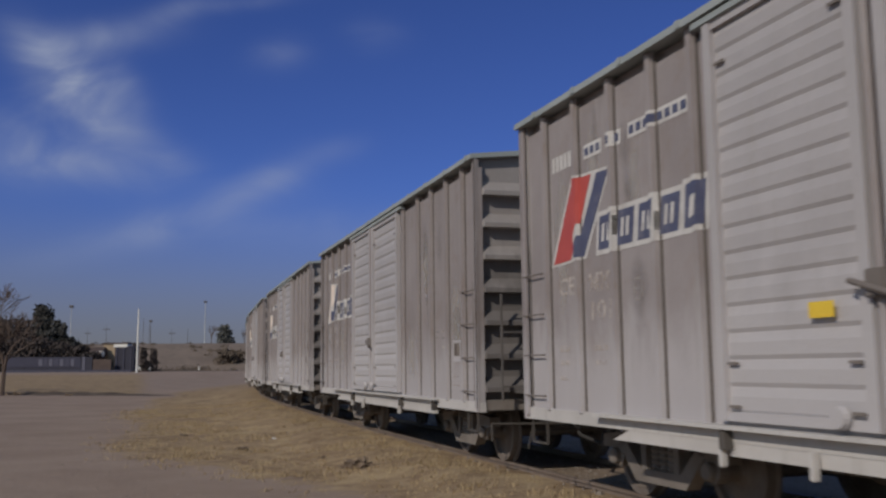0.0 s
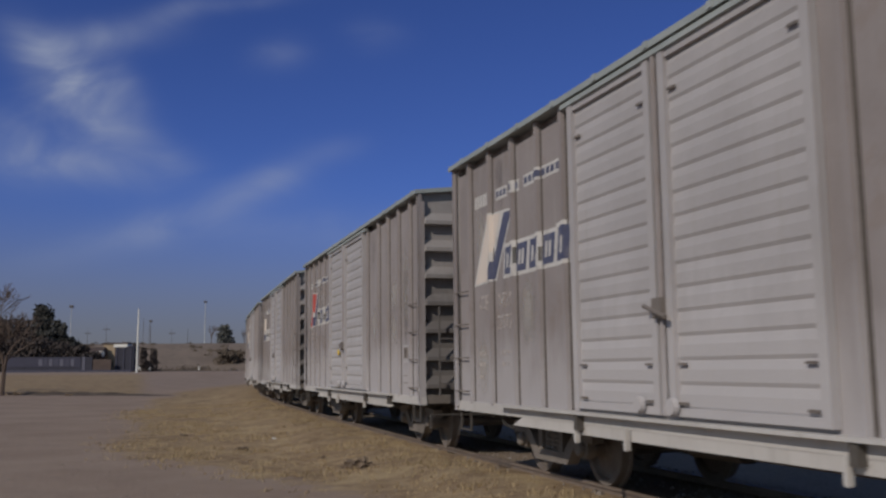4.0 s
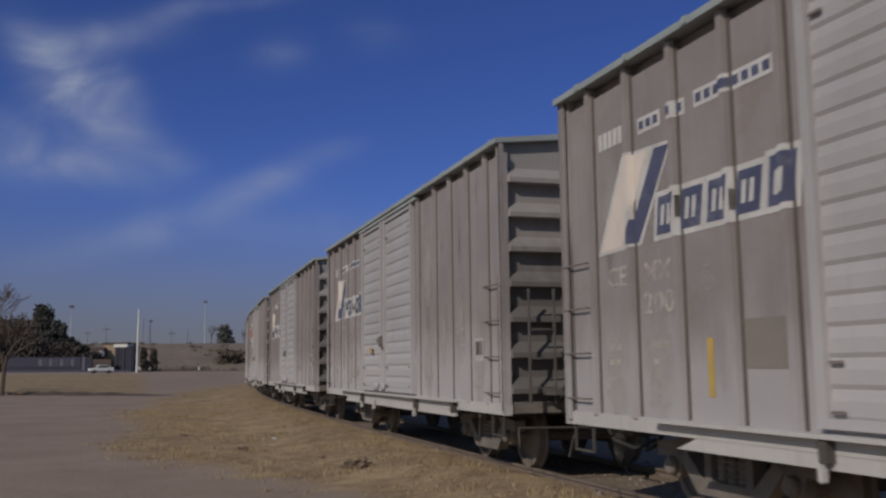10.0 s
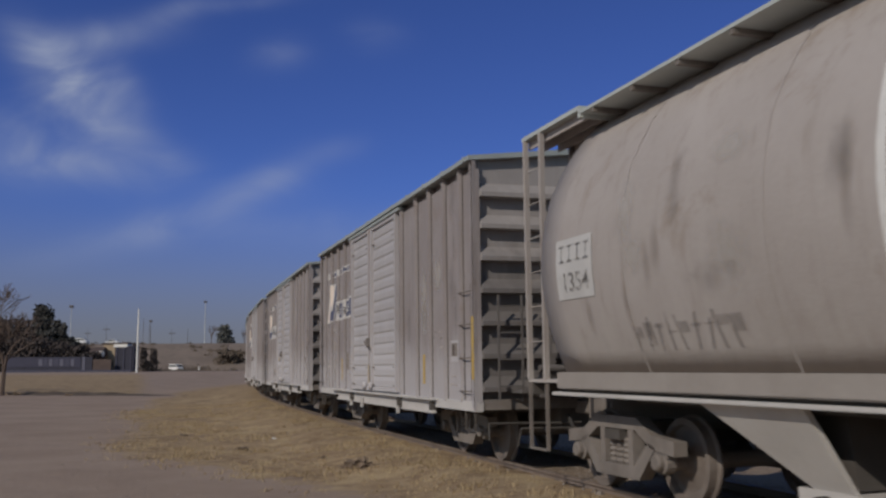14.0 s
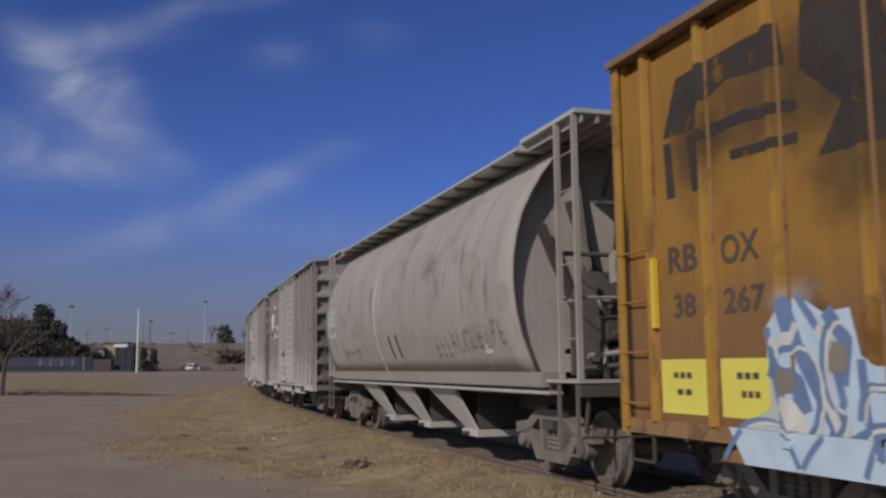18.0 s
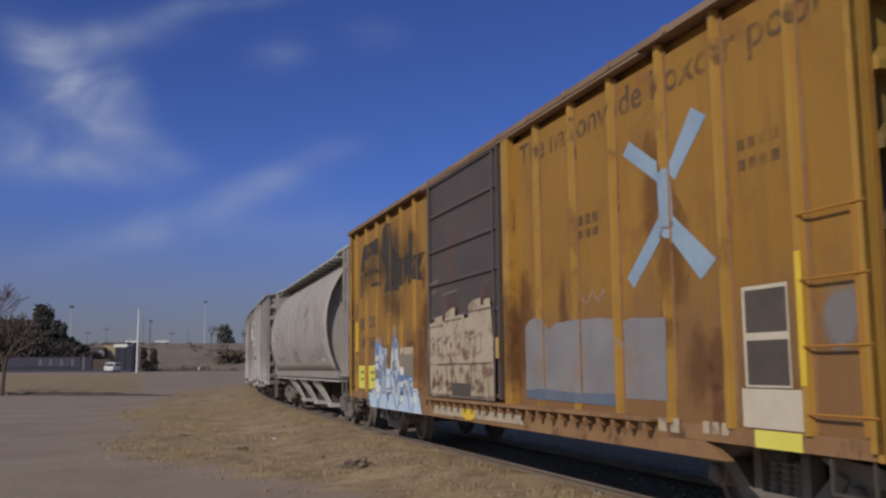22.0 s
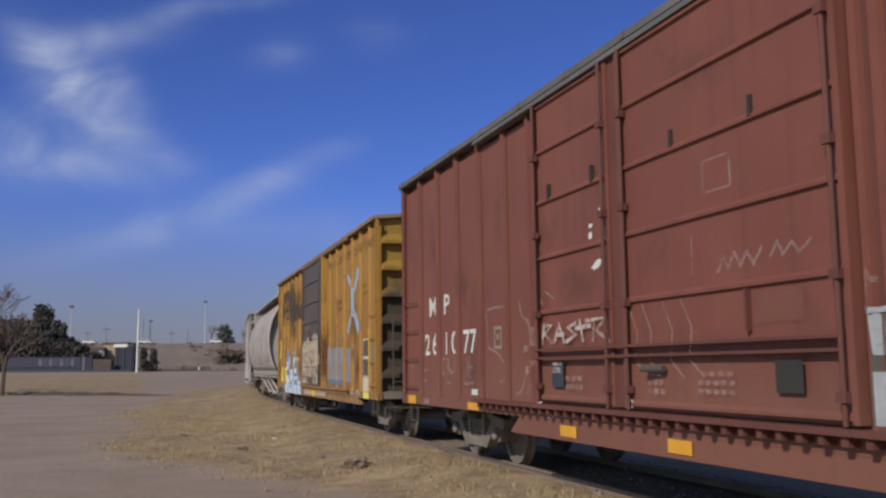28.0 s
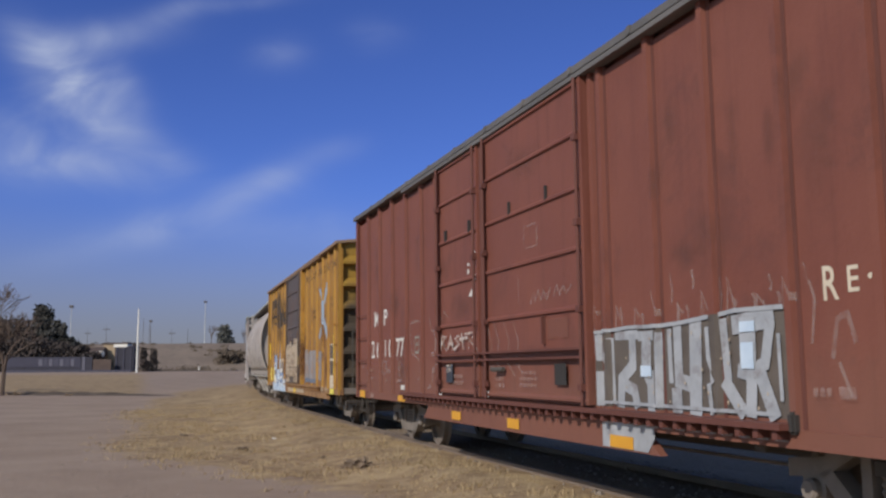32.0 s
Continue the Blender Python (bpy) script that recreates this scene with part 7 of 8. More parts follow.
def make_track():
    t = tagged(new("railway_track"), "single canted railway track on dark ballast and ties", "track", kind="structure")
    prof = [(-0.07, RZ - 0.16), (-0.07, RZ - 0.145), (-0.012, RZ - 0.12), (-0.012, RZ - 0.04), (-0.036, RZ - 0.03), (-0.036, RZ - 0.004), (-0.028, RZ),
            (0.028, RZ), (0.036, RZ - 0.004), (0.036, RZ - 0.03), (0.012, RZ - 0.04), (0.012, RZ - 0.12), (0.07, RZ - 0.145), (0.07, RZ - 0.16)]
    for s in (1, -1):
        part("rail", along_track(s * 0.7525, prof, -110, 235, 1.5), RAIL, t)
    bm = bx(-0.115, 0.115, -1.28, 1.28, RZ - 0.36, RZ - 0.16, bevel=0.012)
    first = None
    rng = random.Random(2)
    for k in range(215):
        s = 2.0 + 0.56 * k
        if first is None:
            first = ob = part("tie", bm, WOOD, t)
        else:
            ob = again(first)
        x, y = track(s)
        ob.matrix_basis = pose(x, y, SINK, CANT, 0, 90 + math.degrees(heading(s)) + rng.uniform(-1.2, 1.2))


# ================= the far side of the lot =================
# Distance haze is in these leaf tones: lifted and evened, LEAF_GREY the most.
LEAF_DARK = random_material("dark_evergreen_leaves", (0.060, 0.061, 0.060), (0.088, 0.085, 0.079))
LEAF_OLIVE = random_material("olive_brown_leaves", (0.135, 0.108, 0.086), (0.18, 0.146, 0.116))
LEAF_GREY = random_material("grey_green_leaves", (0.115, 0.118, 0.112), (0.155, 0.155, 0.145))
LEAF_BROWN = random_material("dark_brown_hedge_leaves", (0.070, 0.058, 0.056), (0.098, 0.082, 0.077))
TWIG = surface("grey_brown_bark", (0.085, 0.06, 0.048), (0.15, 0.11, 0.09), 0.9, big=5.0)
HAZE_POLE = surface("galvanised_pole", (0.45, 0.47, 0.50), (0.55, 0.57, 0.60), 0.5)
DARK_POLE = surface("tarred_pole", (0.08, 0.075, 0.075), (0.12, 0.11, 0.11), 0.8)
BLUE_WALL = surface("faded_blue_wall_paint", (0.024, 0.024, 0.040), (0.040, 0.040, 0.060), 0.8, streak=(0.03, 0.03, 0.05), streak_to=0.5)
PALE_BLUE = surface("pale_blue_banner_paint", (0.034, 0.034, 0.062), (0.05, 0.05, 0.08), 0.8)
SLATE = surface("dark_slate_sheet", (0.045, 0.045, 0.075), (0.07, 0.07, 0.105), 0.8)
TAN_WALL = surface("tan_plaster", (0.33, 0.25, 0.17), (0.42, 0.33, 0.23), 0.9)
BANNER_INK = surface("faded_white_banner_ink", (0.09, 0.09, 0.13), (0.13, 0.13, 0.17), 0.8)
WHITE_WALL = surface("white_plaster", (0.66, 0.65, 0.62), (0.78, 0.77, 0.74), 0.8)
BROWN_WALL = surface("brown_brick_wall", (0.07, 0.05, 0.045), (0.11, 0.08, 0.07), 0.9)


def leafy(name, label, x, y, h, r, seed, material, n, z=None, shape=(0.25, 1.0), leaf=0.45, flare=1.0, trunk_r=0.18):
    """A trunk with limbs under a ragged crown of many leaf clumps."""
    t = thing(name, label, "tree" if "tree" in name else "bush")
    t.location = (x, y, (spot(x, y) if z is None else z) - 0.1)
    rng = random.Random(seed)
    bm = bmesh.new()
    tube(bm, (0, 0, 0), (0.05, 0.02, h * 0.8), trunk_r, 7, trunk_r * 0.3)
    tips = []
    for k in range(14):
        a, z0 = rng.uniform(0, 6.28), h * rng.uniform(shape[0], shape[1] * 0.85)
        q = (z0 / h - shape[0]) / (shape[1] - shape[0])
        rr = r * (1 - q * 0.55) * rng.uniform(0.5, 0.95)
        e = (rr * math.cos(a), rr * math.sin(a), z0 + h * rng.uniform(0.02, 0.15))
        tube(bm, (0, 0, z0), e, trunk_r * 0.35, 5, 0.02)
        tips.append(e)
    part("trunk", bm, TWIG, t)
    verts, faces = [], []
    for k in range(n):
        if rng.random() < 0.55:
            ex, ey, ez = rng.choice(tips)
            c = Vector((ex + rng.gauss(0, r * 0.22), ey + rng.gauss(0, r * 0.22), ez + rng.gauss(0, h * 0.06)))
        else:
            q = rng.random() ** 0.8
            a = rng.uniform(0, 6.28)
            rr = r * math.sqrt(rng.random()) * (1 - q ** 1.5 * flare * 0.75)
            c = Vector((rr * math.cos(a), rr * math.sin(a), h * (shape[0] + (shape[1] - shape[0]) * q)))
        s = leaf * rng.uniform(0.4, 1.0)
        m = Euler((rng.uniform(0, 3.14), rng.uniform(0, 3.14), rng.uniform(0, 3.14))).to_matrix()
        i = len(verts)
        for dx, dy in ((-1, -0.5), (0.1, -0.7), (1, 0.2), (0.3, 0.8), (-0.7, 0.5)):
            verts.append(tuple(c + m @ Vector((dx * s, dy * s, 0))))
        faces.append(tuple(range(i, i + 5)))
    me = bpy.data.meshes.new("crown")
    me.from_pydata(verts, [], faces)
    me.materials.append(material)
    ob = new("crown", me)
    ob.parent = t
    return t


def bare_tree(label, x, y, h, seed, depth=6, spread=1.0, z=None):
    t = thing("bare_tree", label, "tree")
    t.location = (x, y, (spot(x, y) if z is None else z) - 0.1)
    rng = random.Random(seed)
    stem, twigs = bmesh.new(), bmesh.new()

    def grow(p, d, ln, r, k):
        e = p + d * ln
        bm = stem if k < 3 else twigs
        tube(bm, p, e, max(r, 0.016), 6 if k < 3 else 3, max(r * 0.68, 0.011), False)
        if k >= depth:
            return
        for j in range(3 if k in (0, 2, 3, 4) else 2):
            a = Vector((rng.uniform(-1, 1), rng.uniform(-1, 1), rng.uniform(-0.3, 0.85))) * 0.8 * spread
            grow(p + d * ln * (rng.uniform(0.55, 1.0) if j else 1.0), (d + a).normalized(), ln * rng.uniform(0.66, 0.86), r * 0.62, k + 1)
    grow(Vector((0, 0, 0)), Vector((0.06, 0, 1)).normalized(), h * 0.25, h * 0.022, 0)
    part("trunk", stem, TWIG, t)
    part("twig_crown", twigs, TWIG, t)
    return t


def lamp_post(label, x, y, h, material, arm=0.0, head=True, r=0.11, z=None, arms=True):
    t = thing("street_lamp" if head else "utility_pole", label, "lamp post" if head else "pole")
    t.location = (x, y, (spot(x, y) if z is None else z) - 0.1)
    part("pole", tube(bmesh.new(), (0, 0, 0), (0, 0, h), r, 10, r * 0.6), material, t)
    if head:
        part("lamp_head", bx(-0.45 - arm, 0.45 + arm, -0.3, 0.3, h - 0.1, h + 0.5, bevel=0.05), DARK_POLE, t)
    elif arms:
        bm = bx(-1.1, 1.1, -0.06, 0.06, h * 0.9, h * 0.9 + 0.15)
        for q in (-1.0, -0.5, 0.5, 1.0):
            tube(bm, (q, 0, h * 0.9 + 0.15), (q, 0, h * 0.9 + 0.45), 0.06, 6)
        part("crossarm", bm, DARK_POLE, t)
    return t


def make_embankment():
    xs = np.concatenate([np.linspace(-560, -110, 40), np.linspace(-106, -20, 60), np.linspace(-10, 520, 40)])
    prof = [(246, 0.7), (250, 1.3), (258, 3.2), (270, 6.3), (280, 8.7), (283, 9.15), (287, 9.25), (295, 9.25), (299, 9.1), (320, 2.0), (330, 0.5)]
    verts, faces = [], []
    for x in xs:
        for y, z in prof:
            k = noise.fractal(Vector((x * 0.06, y * 0.06, 0)), 1.0, 2.0, 4)
            verts.append((x, y + k * 1.2, z + (k * 0.5 if 252 < y < 281 else 0.0)))
    n = len(prof)
    for i in range(len(xs) - 1):
        for j in range(n - 1):
            faces.append((i * n + j, (i + 1) * n + j, (i + 1) * n + j + 1, i * n + j + 1))
    me = bpy.data.meshes.new("embankment")
    me.from_pydata(verts, [], faces)
    me.materials.append(surface("dry_scrub_slope", (0.145, 0.11, 0.087), (0.235, 0.187, 0.15), 0.95, big=0.12, fine=1.2, bump=0.5, rust=(0.10, 0.082, 0.066), rust_amt=0.6, rust_scale=0.35))
    for p in me.polygons:
        p.use_smooth = True
    tagged(new("embankment", me), "dry brown road embankment with scrub", "embankment", kind="structure")


def make_scrub():
    """Low weeds and scrub on the embankment's slope and along its foot."""
    rng = random.Random(12)
    verts, faces = [], []
    for k in range(110):
        x = rng.uniform(-110, -30)
        foot = rng.random() < 0.45
        y = rng.uniform(243, 252) if foot else rng.uniform(256, 286)
        z = float(np.interp(y, (246, 250, 258, 270, 280, 287), (0.7, 1.3, 3.2, 6.3, 8.7, 9.2)))
        r = rng.uniform(0.4, 1.1) * (1.2 if foot else 0.7)
        for q in range(34):
            p = Vector((x + rng.gauss(0, r), y + rng.gauss(0, 0.6), z + abs(rng.gauss(0.1, 0.45 * r))))
            m = Euler((rng.uniform(0, 3.14), rng.uniform(0, 3.14), rng.uniform(0, 3.14))).to_matrix()
            w = rng.uniform(0.12, 0.34)
            i = len(verts)
            verts.extend(tuple(p + m @ Vector((a * w, b * w, 0))) for a, b in ((-1, -0.4), (0.9, -0.3), (0.5, 0.6), (-0.5, 0.7)))
            faces.append((i, i + 1, i + 2, i + 3))
    me = bpy.data.meshes.new("scrub")
    me.from_pydata(verts, [], faces)
    me.materials.append(LEAF_OLIVE)
    tagged(new("scrub", me), "dry olive-brown scrub on the road embankment", "scrub", kind="stuff")


def make_yard():
    make_embankment()
    make_scrub()
    # blue wall with painted banner, low and long
    w = tagged(new("wall_west"), "long blue painted yard wall with a pale banner", "wall", kind="structure")
    y = 175.0
    z0 = spot(-68, y) - 0.15
    first = None
    for k in range(8):
        x0 = -80.5 + k * 2.05
        p = part("wall_panel", bx(0.02, 2.02, y - 0.1, y + 0.1, z0, z0 + 2.95), BLUE_WALL, w) if first is None else again(first, x0)
        if first is None:
            first = p
            p.location.x = x0
    part("banner", bx(-79.8, -66.2, y - 0.16, y - 0.11, z0 + 1.1, z0 + 2.8), PALE_BLUE, w)
    for k, (a, b) in enumerate(((-73.9, -73.2), (-72.9, -72.3), (-72.0, -71.4), (-71.1, -70.3), (-70.0, -69.4), (-69.0, -68.3), (-68.0, -67.4))):
        part("banner_bar", bx(a, b, y - 0.20, y - 0.165, z0 + 1.3, z0 + 2.55), BANNER_INK if k % 2 == 0 else SLATE, w)
    part("banner_post", bx(-65.9, -65.4, y - 0.2, y + 0.1, z0, z0 + 2.95), BANNER_INK, w)
    part("plinth", bx(-80.5, -57.0, y - 0.25, y + 0.2, z0 - 0.2, z0 + 0.55), SLATE, w)
    part("wall_panel", bx(-64.0, -60.7, y - 0.08, y + 0.1, z0, z0 + 2.5), BROWN_WALL, w)
    # flat-roofed blue building
    b = thing("blue_building", "flat-roofed blue building with a white parapet", "building")
    part("wall", bx(-60.6, -57.1, 176.5, 179.2, z0, z0 + 4.7), BLUE_WALL, b)
    part("parapet", bx(-60.8, -58.3, 176.3, 179.4, z0 + 4.7, z0 + 5.25), WHITE_WALL, b)
    part("roof", bx(-58.3, -57.0, 176.3, 179.4, z0 + 4.7, z0 + 4.95), SLATE, b)
    for k in range(3):
        part("buttress", bx(-60.3 + k * 1.3, -60.1 + k * 1.3, 176.38, 176.5, z0, z0 + 4.7), SLATE, b)
    # tan hut and a white tank behind the wall
    h = thing("tan_hut", "small tan plastered hut behind the wall", "hut")
    part("wall", bx(-66.8, -62.2, 188, 193, z0, z0 + 5.6), TAN_WALL, h)
    part("roof", bx(-67.0, -62.0, 187.8, 193.2, z0 + 5.6, z0 + 5.85), BROWN_WALL, h)
    part("door", bx(-66.0, -65.0, 187.9, 188.0, z0, z0 + 2.1), SLATE, h)
    c = thing("water_tank", "white water tank standing behind the yard wall", "tank")
    part("tank_body", bx(-67.0, -65.7, 184.5, 185.8, z0 + 3.2, z0 + 4.15, bevel=0.12), WHITE_WALL, c)
    part("tank_stand", bx(-66.9, -65.8, 184.7, 185.6, z0, z0 + 3.2), BROWN_WALL, c)
    s = thing("long_shed", "long dark low shed roof behind the wall", "shed")
    part("wall", bx(-82, -66.5, 183, 191, z0, z0 + 3.2), SLATE, s)
    bm = prism(bmesh.new(), [(182.5, z0 + 3.2), (187, z0 + 5.0), (191.5, z0 + 3.2)], -82.5, -66.0, "x")
    part("roof", bm, BROWN_WALL, s)
    # evergreens
    for x, yy, hh, r, sd in ((-82.4, 196, 13.9, 2.0, 1), (-84.0, 199, 13.4, 1.9, 2), (-80.9, 195, 13.0, 1.6, 3), (-78.7, 194, 10.6, 1.1, 4), (-77.0, 193, 9.4, 0.95, 5), (-75.7, 193, 7.0, 1.2, 6),
                             (-80.0, 192, 8.4, 2.4, 9), (-84, 191, 9.0, 2.8, 10), (-74.2, 193, 6.0, 1.6, 17)):
        leafy("evergreen_tree", "dark evergreen tree standing behind the yard wall", x, yy, hh, r, sd, LEAF_DARK, 1300, shape=(0.05, 1.0), leaf=0.42, flare=0.25)
    for x, yy, hh, r, sd in ((-86.2, 195, 10.9, 2.4, 7), (-89.6, 193, 10.7, 2.6, 8), (-88.0, 190, 10.2, 2.4, 18), (-86.2, 189, 8.6, 2.6, 19)):
        leafy("evergreen_tree", "dull brown-green tree standing behind the yard wall", x, yy, hh, r, sd, LEAF_BROWN, 1300, shape=(0.05, 1.0), leaf=0.42, flare=0.25)
    for x, yy, hh, r, sd in ((-69.5, 181, 5.0, 2.8, 11), (-73, 180.5, 5.8, 3.0, 12), (-76.5, 180, 6.4, 3.2, 13), (-80.5, 179, 6.4, 3.0, 14), (-84, 178, 7.0, 3.0, 15), (-66.9, 181, 3.8, 1.8, 16)):
        leafy("hedge_bush", "dark overgrown bush above the yard wall", x, yy, hh, r, sd, LEAF_BROWN, 1200, shape=(0.05, 1.0), leaf=0.36, flare=0.2)
    # dusty shrubs beside the building
    for x, yy, hh, r, sd in ((-60.4, 186, 5.6, 0.7, 21), (-63.0, 201, 5.2, 0.8, 22), (-60.9, 201, 4.9, 0.9, 23), (-62.2, 200, 2.6, 0.8, 24)):
        leafy("shrub_bush", "dusty brown shrub beside the blue building", x, yy, hh, r, sd, LEAF_BROWN, 420, shape=(0.12, 1.0), leaf=0.3, flare=0.4, trunk_r=0.14)
    lamp_post("tall white steel pole at the wall's end", -53.75, 168, 11.2, WHITE_WALL, head=False, r=0.2, arms=False)
    lamp_post("tall lamp post behind the evergreens", -93.0, 238, 16.2, HAZE_POLE, r=0.13)
    lamp_post("tall lamp post on the embankment", -76.5, 306, 22.5, HAZE_POLE, r=0.2, z=0.5)
    for x, yy, hh, arm in ((-95.5, 310, 15.5, False), (-100.6, 320, 18.0, False), (-87.0, 306, 13.6, True), (-113, 320, 15.8, True), (-118.5, 318, 14.2, True), (-83.0, 310, 14.0, False)):
        lamp_post("thin distant utility pole beyond the embankment", x, yy, hh, DARK_POLE, head=False, r=0.1, z=0.8, arms=arm)
    lamp_post("dark lamp post beyond the yard", -94.5, 308, 16.5, DARK_POLE, r=0.12, z=0.5)
    # embankment growth
    leafy("evergreen_tree", "round dark tree on top of the embankment", -66.7, 291, 5.4, 2.5, 31, LEAF_GREY, 1900, z=9.1, shape=(0.02, 1.0), leaf=0.42, flare=0.75)
    leafy("slope_bush", "wide olive-brown bush at the foot of the embankment", -58.3, 258, 3.9, 3.3, 32, LEAF_OLIVE, 1700, z=2.9, shape=(0.12, 1.0), leaf=0.34, flare=0.5, trunk_r=0.1)
    leafy("slope_bush", "small olive-brown bush at the foot of the embankment", -55.6, 259, 3.0, 1.9, 33, LEAF_OLIVE, 600, z=3.2, shape=(0.1, 1.0), leaf=0.4, flare=0.5, trunk_r=0.1)
    bare_tree("leafless grey tree on the embankment", -71.0, 292, 7.0, 34, 5, z=9.1)
    bare_tree("leafless grey tree on the embankment", -61.0, 293, 6.0, 35, 5, z=9.1)
    # foreground trees at the edge of the lot
    bare_tree("leafless reddish-brown tree at the lot's edge", -28.6, 62.2, 7.8, 41, 7, 1.0)
    bare_tree("leafless shrub behind the lot's edge", -31.6, 66.0, 6.6, 42, 7, 1.1)
    bare_tree("leafless shrub behind the lot's edge", -33.5, 71.0, 6.4, 43, 7, 1.1)
    # Two unseen trees further left, added so their shade falls on the plot.
    bare_tree("leafless reddish-brown tree at the lot's edge", -36.0, 59.5, 7.6, 44, 7, 1.0)
    bare_tree("leafless reddish-brown tree at the lot's edge", -43.0, 57.5, 8.2, 45, 7, 1.0)
    # small white marker
    m = thing("marker_post", "short white marker post by the far road", "post")
    m.location = (-52.3, 205, spot(-52.3, 205) - 0.05)
    part("post", bx(-0.12, 0.12, -0.12, 0.12, 0, 1.1, bevel=0.03), WHITE_WALL, m)
    part("cap", bx(-0.15, 0.15, -0.15, 0.15, 1.1, 1.18), WHITE_WALL, m)


def low_ridge(name, label, x0, x1, y, h, w, material, seed):
    """A low uneven ridge with ragged ends, lying along x."""
    verts, faces = [], []
    xs = np.arange(x0, x1 + 0.01, 0.35)
    prof = (-1.0, -0.7, -0.35, 0.0, 0.4, 0.75, 1.0)
    for x in xs:
        end = min(1.0, (x - x0) / 2.0, (x1 - x) / 6.0)
        for q in prof:
            k = 0.75 + 0.3 * noise.fractal(Vector((x * 0.8, q * 1.3, seed)), 1.0, 2.0, 4)
            yy = y + q * w + 0.3 * noise.noise(Vector((x * 0.4, 0, seed)))
            verts.append((x, yy, spot(x, yy) - 0.04 + max(0.0, h * end * (1 - abs(q)) * k * 1.3)))
    n = len(prof)
    for i in range(len(xs) - 1):
        for j in range(n - 1):
            faces.append((i * n + j, (i + 1) * n + j, (i + 1) * n + j + 1, i * n + j + 1))
    me = bpy.data.meshes.new(name)
    me.from_pydata(verts, [], faces)
    me.materials.append(material)
    tagged(new(name, me), label, "ridge", kind="structure")


# Dark brown for the two low strips, along the lot and the far road.
DARK_RIDGE = surface("dark_damp_soil", (0.055, 0.042, 0.034), (0.11, 0.085, 0.066), 0.95, big=1.5, bump=0.6)
make_yard()
low_ridge("soil_ridge", "low ragged dark ridge along the lot", -30.5, -16.5, 64.0, 0.27, 0.8, DARK_RIDGE, 3.0)
low_ridge("weed_ridge", "dark weedy strip beside the far road", -64.0, -47.0, 202.0, 0.62, 1.3, DARK_RIDGE, 5.0)
kerb = tagged(new("kerb"), "pale concrete kerb of the far road", "kerb", kind="structure")
first_kerb = part("kerb_stone", bx(0.02, 1.98, 206.0, 206.3, spot(-58, 206) - 0.2, spot(-58, 206) + 0.22), TAN_WALL, kerb)
for k in range(6):
    (first_kerb if k == 0 else again(first_kerb)).location.x = -65.0 + 2.0 * k
make_track()

# ================= road vehicles =================
CAR_WHITE = surface("white_car_paint", (0.70, 0.70, 0.70), (0.78, 0.78, 0.78), 0.3, bump=0)
TYRE = surface("black_tyre_rubber", (0.02, 0.02, 0.02), (0.035, 0.035, 0.035), 0.9)


def road_car(name, label, category, outline, width, cabin, material, axles, wr):
    """Body from a side outline (x forward), dark glass band, four wheels."""
    c = thing(name, label, category)
    bm = prism(bmesh.new(), outline, -width / 2, width / 2)
    bmesh.ops.recalc_face_normals(bm, faces=bm.faces)
    bmesh.ops.bevel(bm, geom=list(bm.edges), offset=0.06, segments=2, affect="EDGES")
    b = part("body", bm, material, c)
    for s in (1, -1):
        bm = prism(bmesh.new(), cabin, *sorted((s * (width / 2 - 0.01), s * (width / 2 + 0.012))))
        bmesh.ops.recalc_face_normals(bm, faces=bm.faces)
        part("side_window", bm, glass_mat(), c)
        part("headlight", bx(outline[0][0] - 0.12, outline[0][0] + 0.02, *sorted((s * width * 0.28, s * width * 0.44)), 0.62, 0.78), W_PAINT, c)
    f0, f1 = cabin[0], cabin[-1]
    bm = bmesh.new()
    prism(bm, [(f0[0] + 0.16, f0[1] + 0.02), (f0[0] + 0.22, f0[1] + 0.02), (f1[0] + 0.14, f1[1]), (f1[0] + 0.08, f1[1])], -width / 2 + 0.12, width / 2 - 0.12)
    bmesh.ops.recalc_face_normals(bm, faces=bm.faces)
    part("windscreen", bm, glass_mat(), c)
    first = None
    for x in axles:
        for s in (1, -1):
            if first is None:
                bm = lathe_y(bmesh.new(), [(0.0, 0.1), (wr * 0.6, 0.1), (wr * 0.9, 0.11), (wr, 0.07), (wr, -0.07), (wr * 0.9, -0.11), (0, -0.11)], 18)
                first = part("wheel", bm, TYRE, c)
                first.location = (x, s * (width / 2 - 0.1), wr)
            else:
                again(first, x, s * (width / 2 - 0.1), wr)
    return c


SEDAN = [(1.95, 0.35), (1.95, 0.72), (1.15, 0.88), (0.5, 1.34), (-0.85, 1.34), (-1.45, 0.95), (-1.95, 0.92), (-1.95, 0.35)]
SEDAN_G = [(0.95, 0.9), (-1.25, 0.93), (-0.85, 1.24), (0.45, 1.26)]
VAN = [(1.85, 0.35), (1.85, 0.9), (1.4, 1.1), (0.95, 1.74), (-1.85, 1.78), (-1.85, 0.35)]
VAN_G = [(1.25, 1.12), (-1.65, 1.15), (-1.65, 1.56), (0.92, 1.58)]


def sedan(m=None, label="small white saloon car on the far road"):
    return road_car("saloon_car", label, "car", SEDAN, 1.6, SEDAN_G, m or CAR_WHITE, (1.2, -1.2), 0.29)


def van(m=None, label="white delivery van on the far road"):
    return road_car("van", label, "van", VAN, 1.6, VAN_G, m or CAR_WHITE, (1.15, -1.15), 0.29)


LANE = 290.0
SEDAN_WAY = [(0, -20, 232), (5.0, -42, 226), (5.6, -50.0, 222), (6, -53.6, 219), (7, -53.0, 210), (8, -52.6, 193), (9, -52.0, 168), (10, -57.5, 161), (11, -66.8, 161), (12, -77.5, 161), (14, -98, 162), (32, -240, 165)]
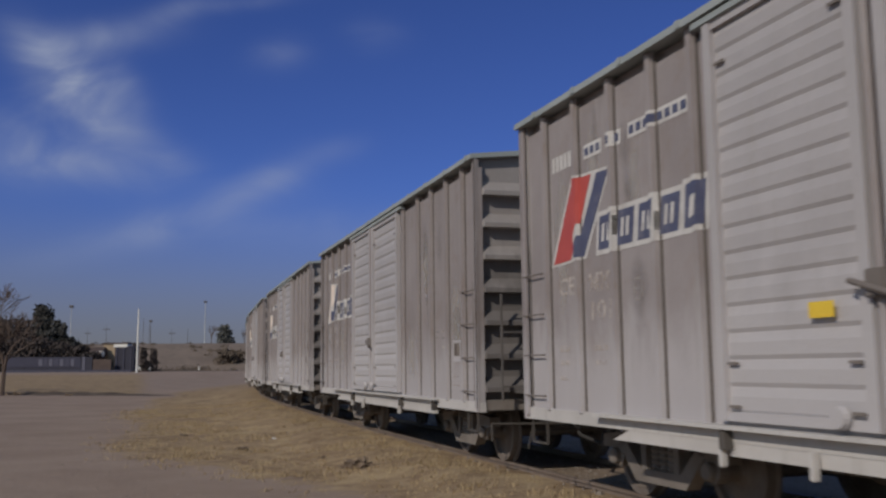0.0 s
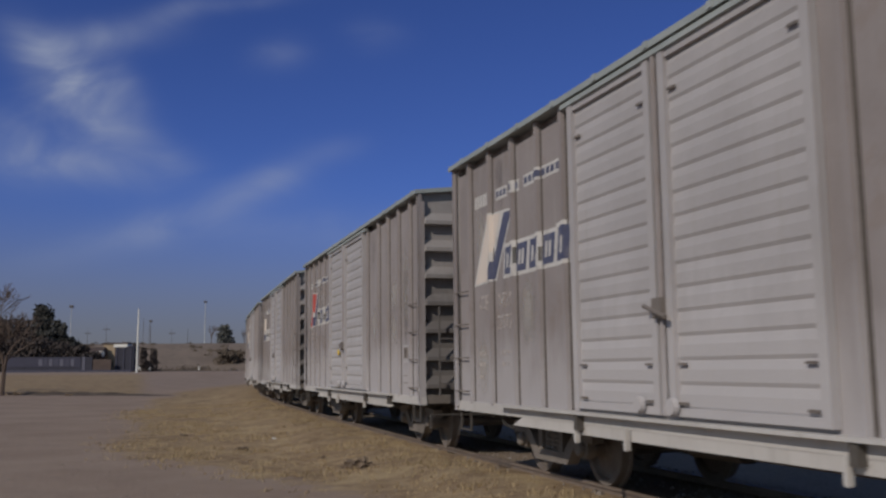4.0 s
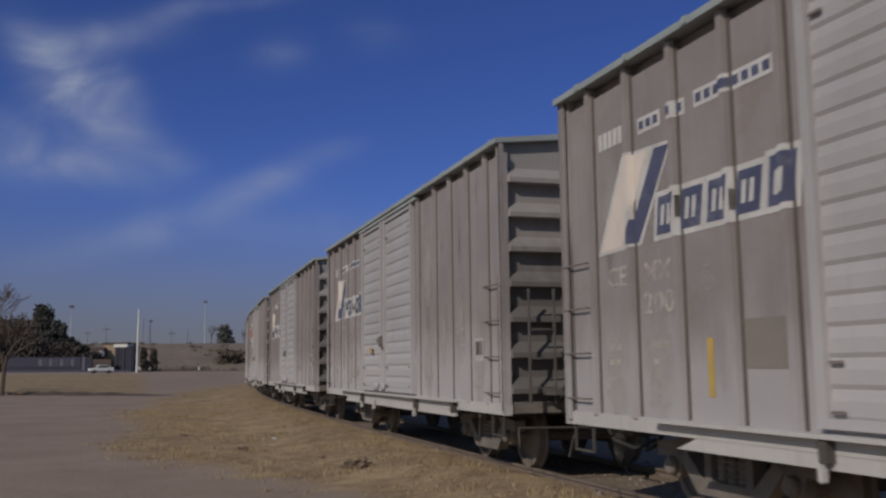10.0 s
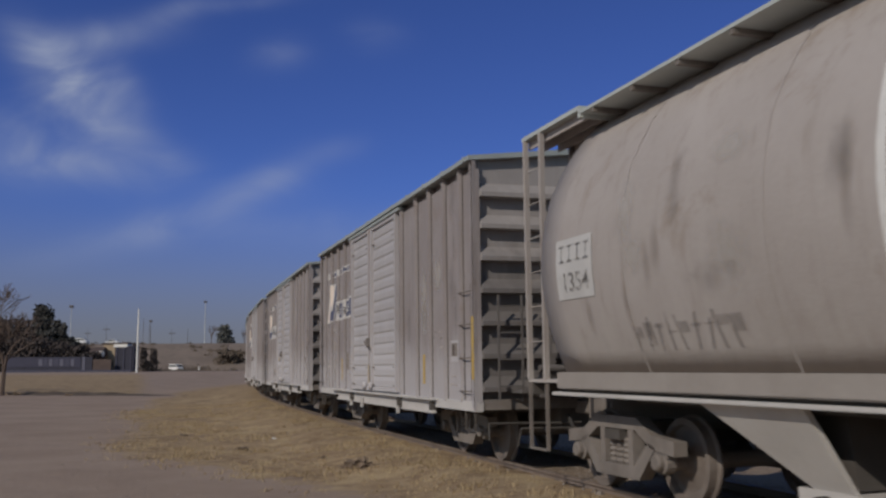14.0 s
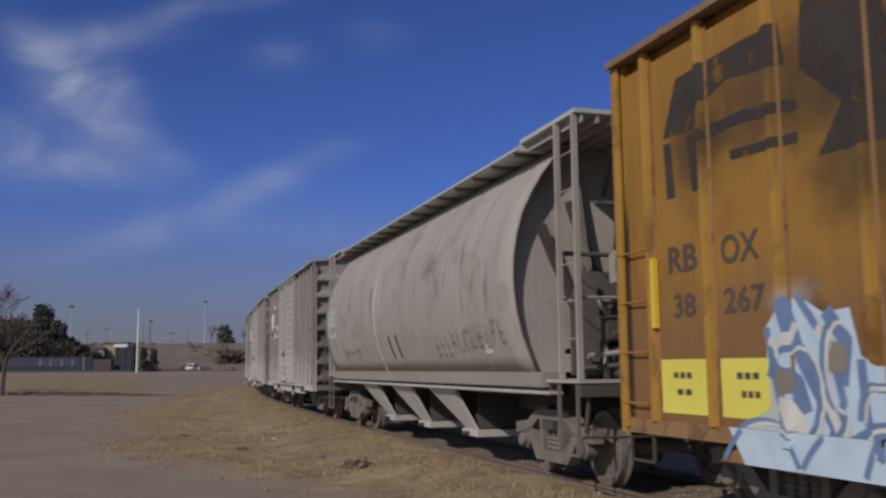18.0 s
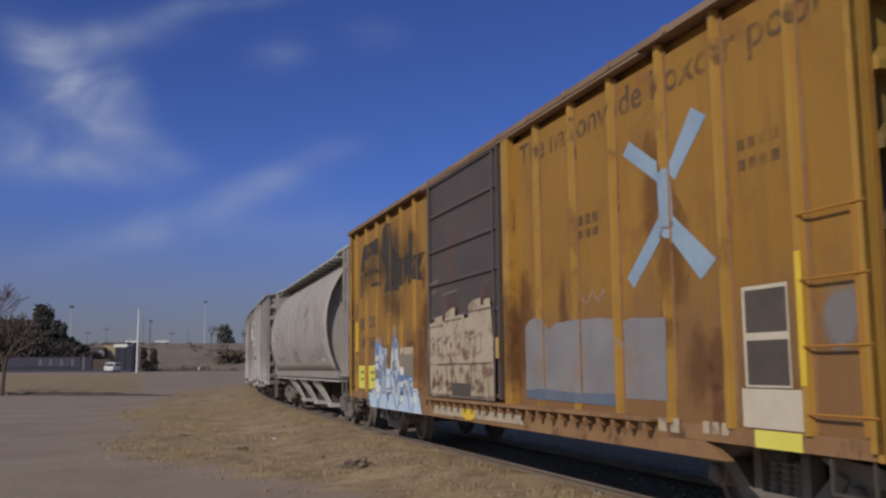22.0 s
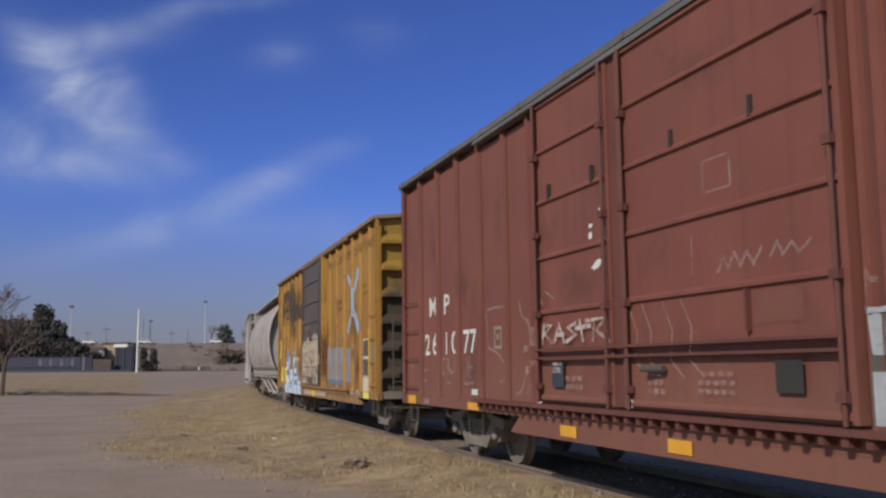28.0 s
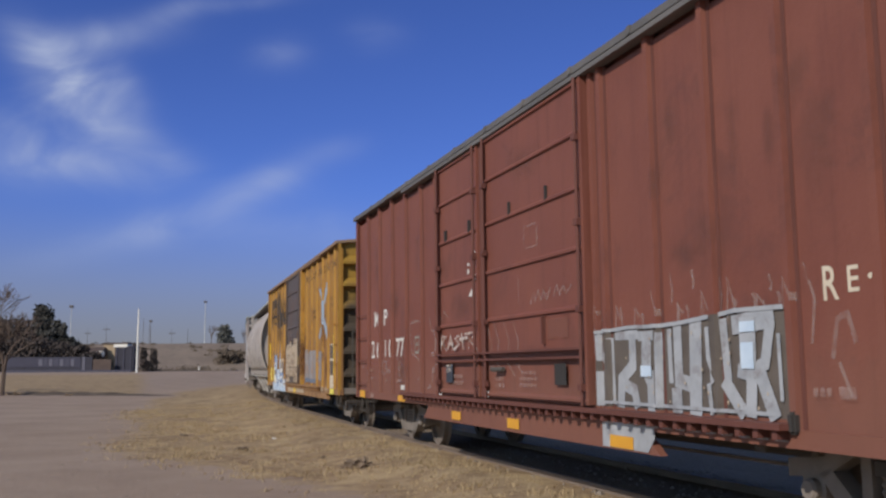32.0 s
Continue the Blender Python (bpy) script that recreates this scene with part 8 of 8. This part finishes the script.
VAN_WAY = [(0, -73.5, 236), (11.5, -73.5, 236), (12.4, -70.5, 232), (13, -65.3, 225), (14, -62.2, 223), (14.5, -60.6, 221), (16.5, -55.8, 215), (17, -54.9, 211), (18, -54.6, 208), (19, -56.0, 202), (20, -57.0, 194), (21, -57.5, 183),
           (22, -57.0, 165), (22.5, -57.6, 160), (23, -59.7, 160), (23.5, -62.0, 160), (24, -64.9, 160), (24.5, -68.0, 160), (25, -70.9, 160), (26.5, -82, 160), (32, -150, 162)]


def way_rows(way, flip=0.0):
    """Rows along a line of places, nose forward."""
    t = np.array([w[0] for w in way], float)
    x = np.array([w[1] for w in way], float)
    y = np.array([w[2] for w in way], float)
    rows, last = [], None
    for q in np.unique(np.concatenate([t, np.arange(0, 32.01, 0.5)])):
        px, py = float(np.interp(q, t, x)), float(np.interp(q, t, y))
        ax, ay = float(np.interp(q - 0.25, t, x)), float(np.interp(q - 0.25, t, y))
        qx, qy = float(np.interp(q + 0.15, t, x)), float(np.interp(q + 0.15, t, y))
        if math.hypot(qx - ax, qy - ay) > 0.05:
            a = math.degrees(math.atan2(qy - ay, qx - ax))
            if last is not None:
                a = last + max(-60.0, min(60.0, (a - last + 180) % 360 - 180))
            last = a
        rows.append((float(q), pose(px, py, spot(px, py) + 0.02, 0, 0, last or 0.0)))
    return rows


TRAFFIC = []


def lane_rows(t0, x0, speed):
    """A straight run on the embankment road: at x0 at t0."""
    h = 0 if speed > 0 else 180
    return [(0.0, pose(x0 - speed * t0, LANE + (2.0 if speed < 0 else -1.0), 9.27, 0, 0, h)), (32.0, pose(x0 + speed * (32 - t0), LANE + (2.0 if speed < 0 else -1.0), 9.27, 0, 0, h))]


def make_traffic():
    TRAFFIC.append((sedan(), way_rows(SEDAN_WAY)))
    TRAFFIC.append((van(None, "small white minivan turning on the far road"), way_rows(VAN_WAY)))
    for make, t0, x0, v in ((sedan, 1.0, -71.0, -14.6), (sedan, 11.0, -70.0, -13.4), (sedan, 12.0, -72.0, -14.6), (van, 16.5, -72.0, 15.0), (sedan, 23.0, -72.7, 12.2), (sedan, 23.0, -81.6, 12.4),
                            (sedan, 25.0, -80.5, 12.0), (sedan, 26.5, -86.5, 12.0), (sedan, 28.5, -84.3, 12.0), (sedan, 31.6, -62.0, 12.5)):
        c = make()
        c["label"] = c["label"].replace("far", "embankment")
        TRAFFIC.append((c, lane_rows(t0, x0, v)))


make_traffic()


# ================= motion =================
def motions():
    times = [round(0.25 * k, 2) for k in range(129)]
    for c, s0, half in CARS:
        walk(c, [(t, car_pose(run(t) + s0, half)) for t in times])
    fine = [round(0.1 * k, 1) for k in range(321)]
    turns = [math.degrees((run(t) - run(0)) / 0.425) for t in fine]
    for ob, x in ROLLING:
        walk(ob, [(t, pose(x, 0, AXLE, 0, a, 0)) for t, a in zip(fine, turns)])
    for c, rows in TRAFFIC:
        walk(c, rows)


motions()
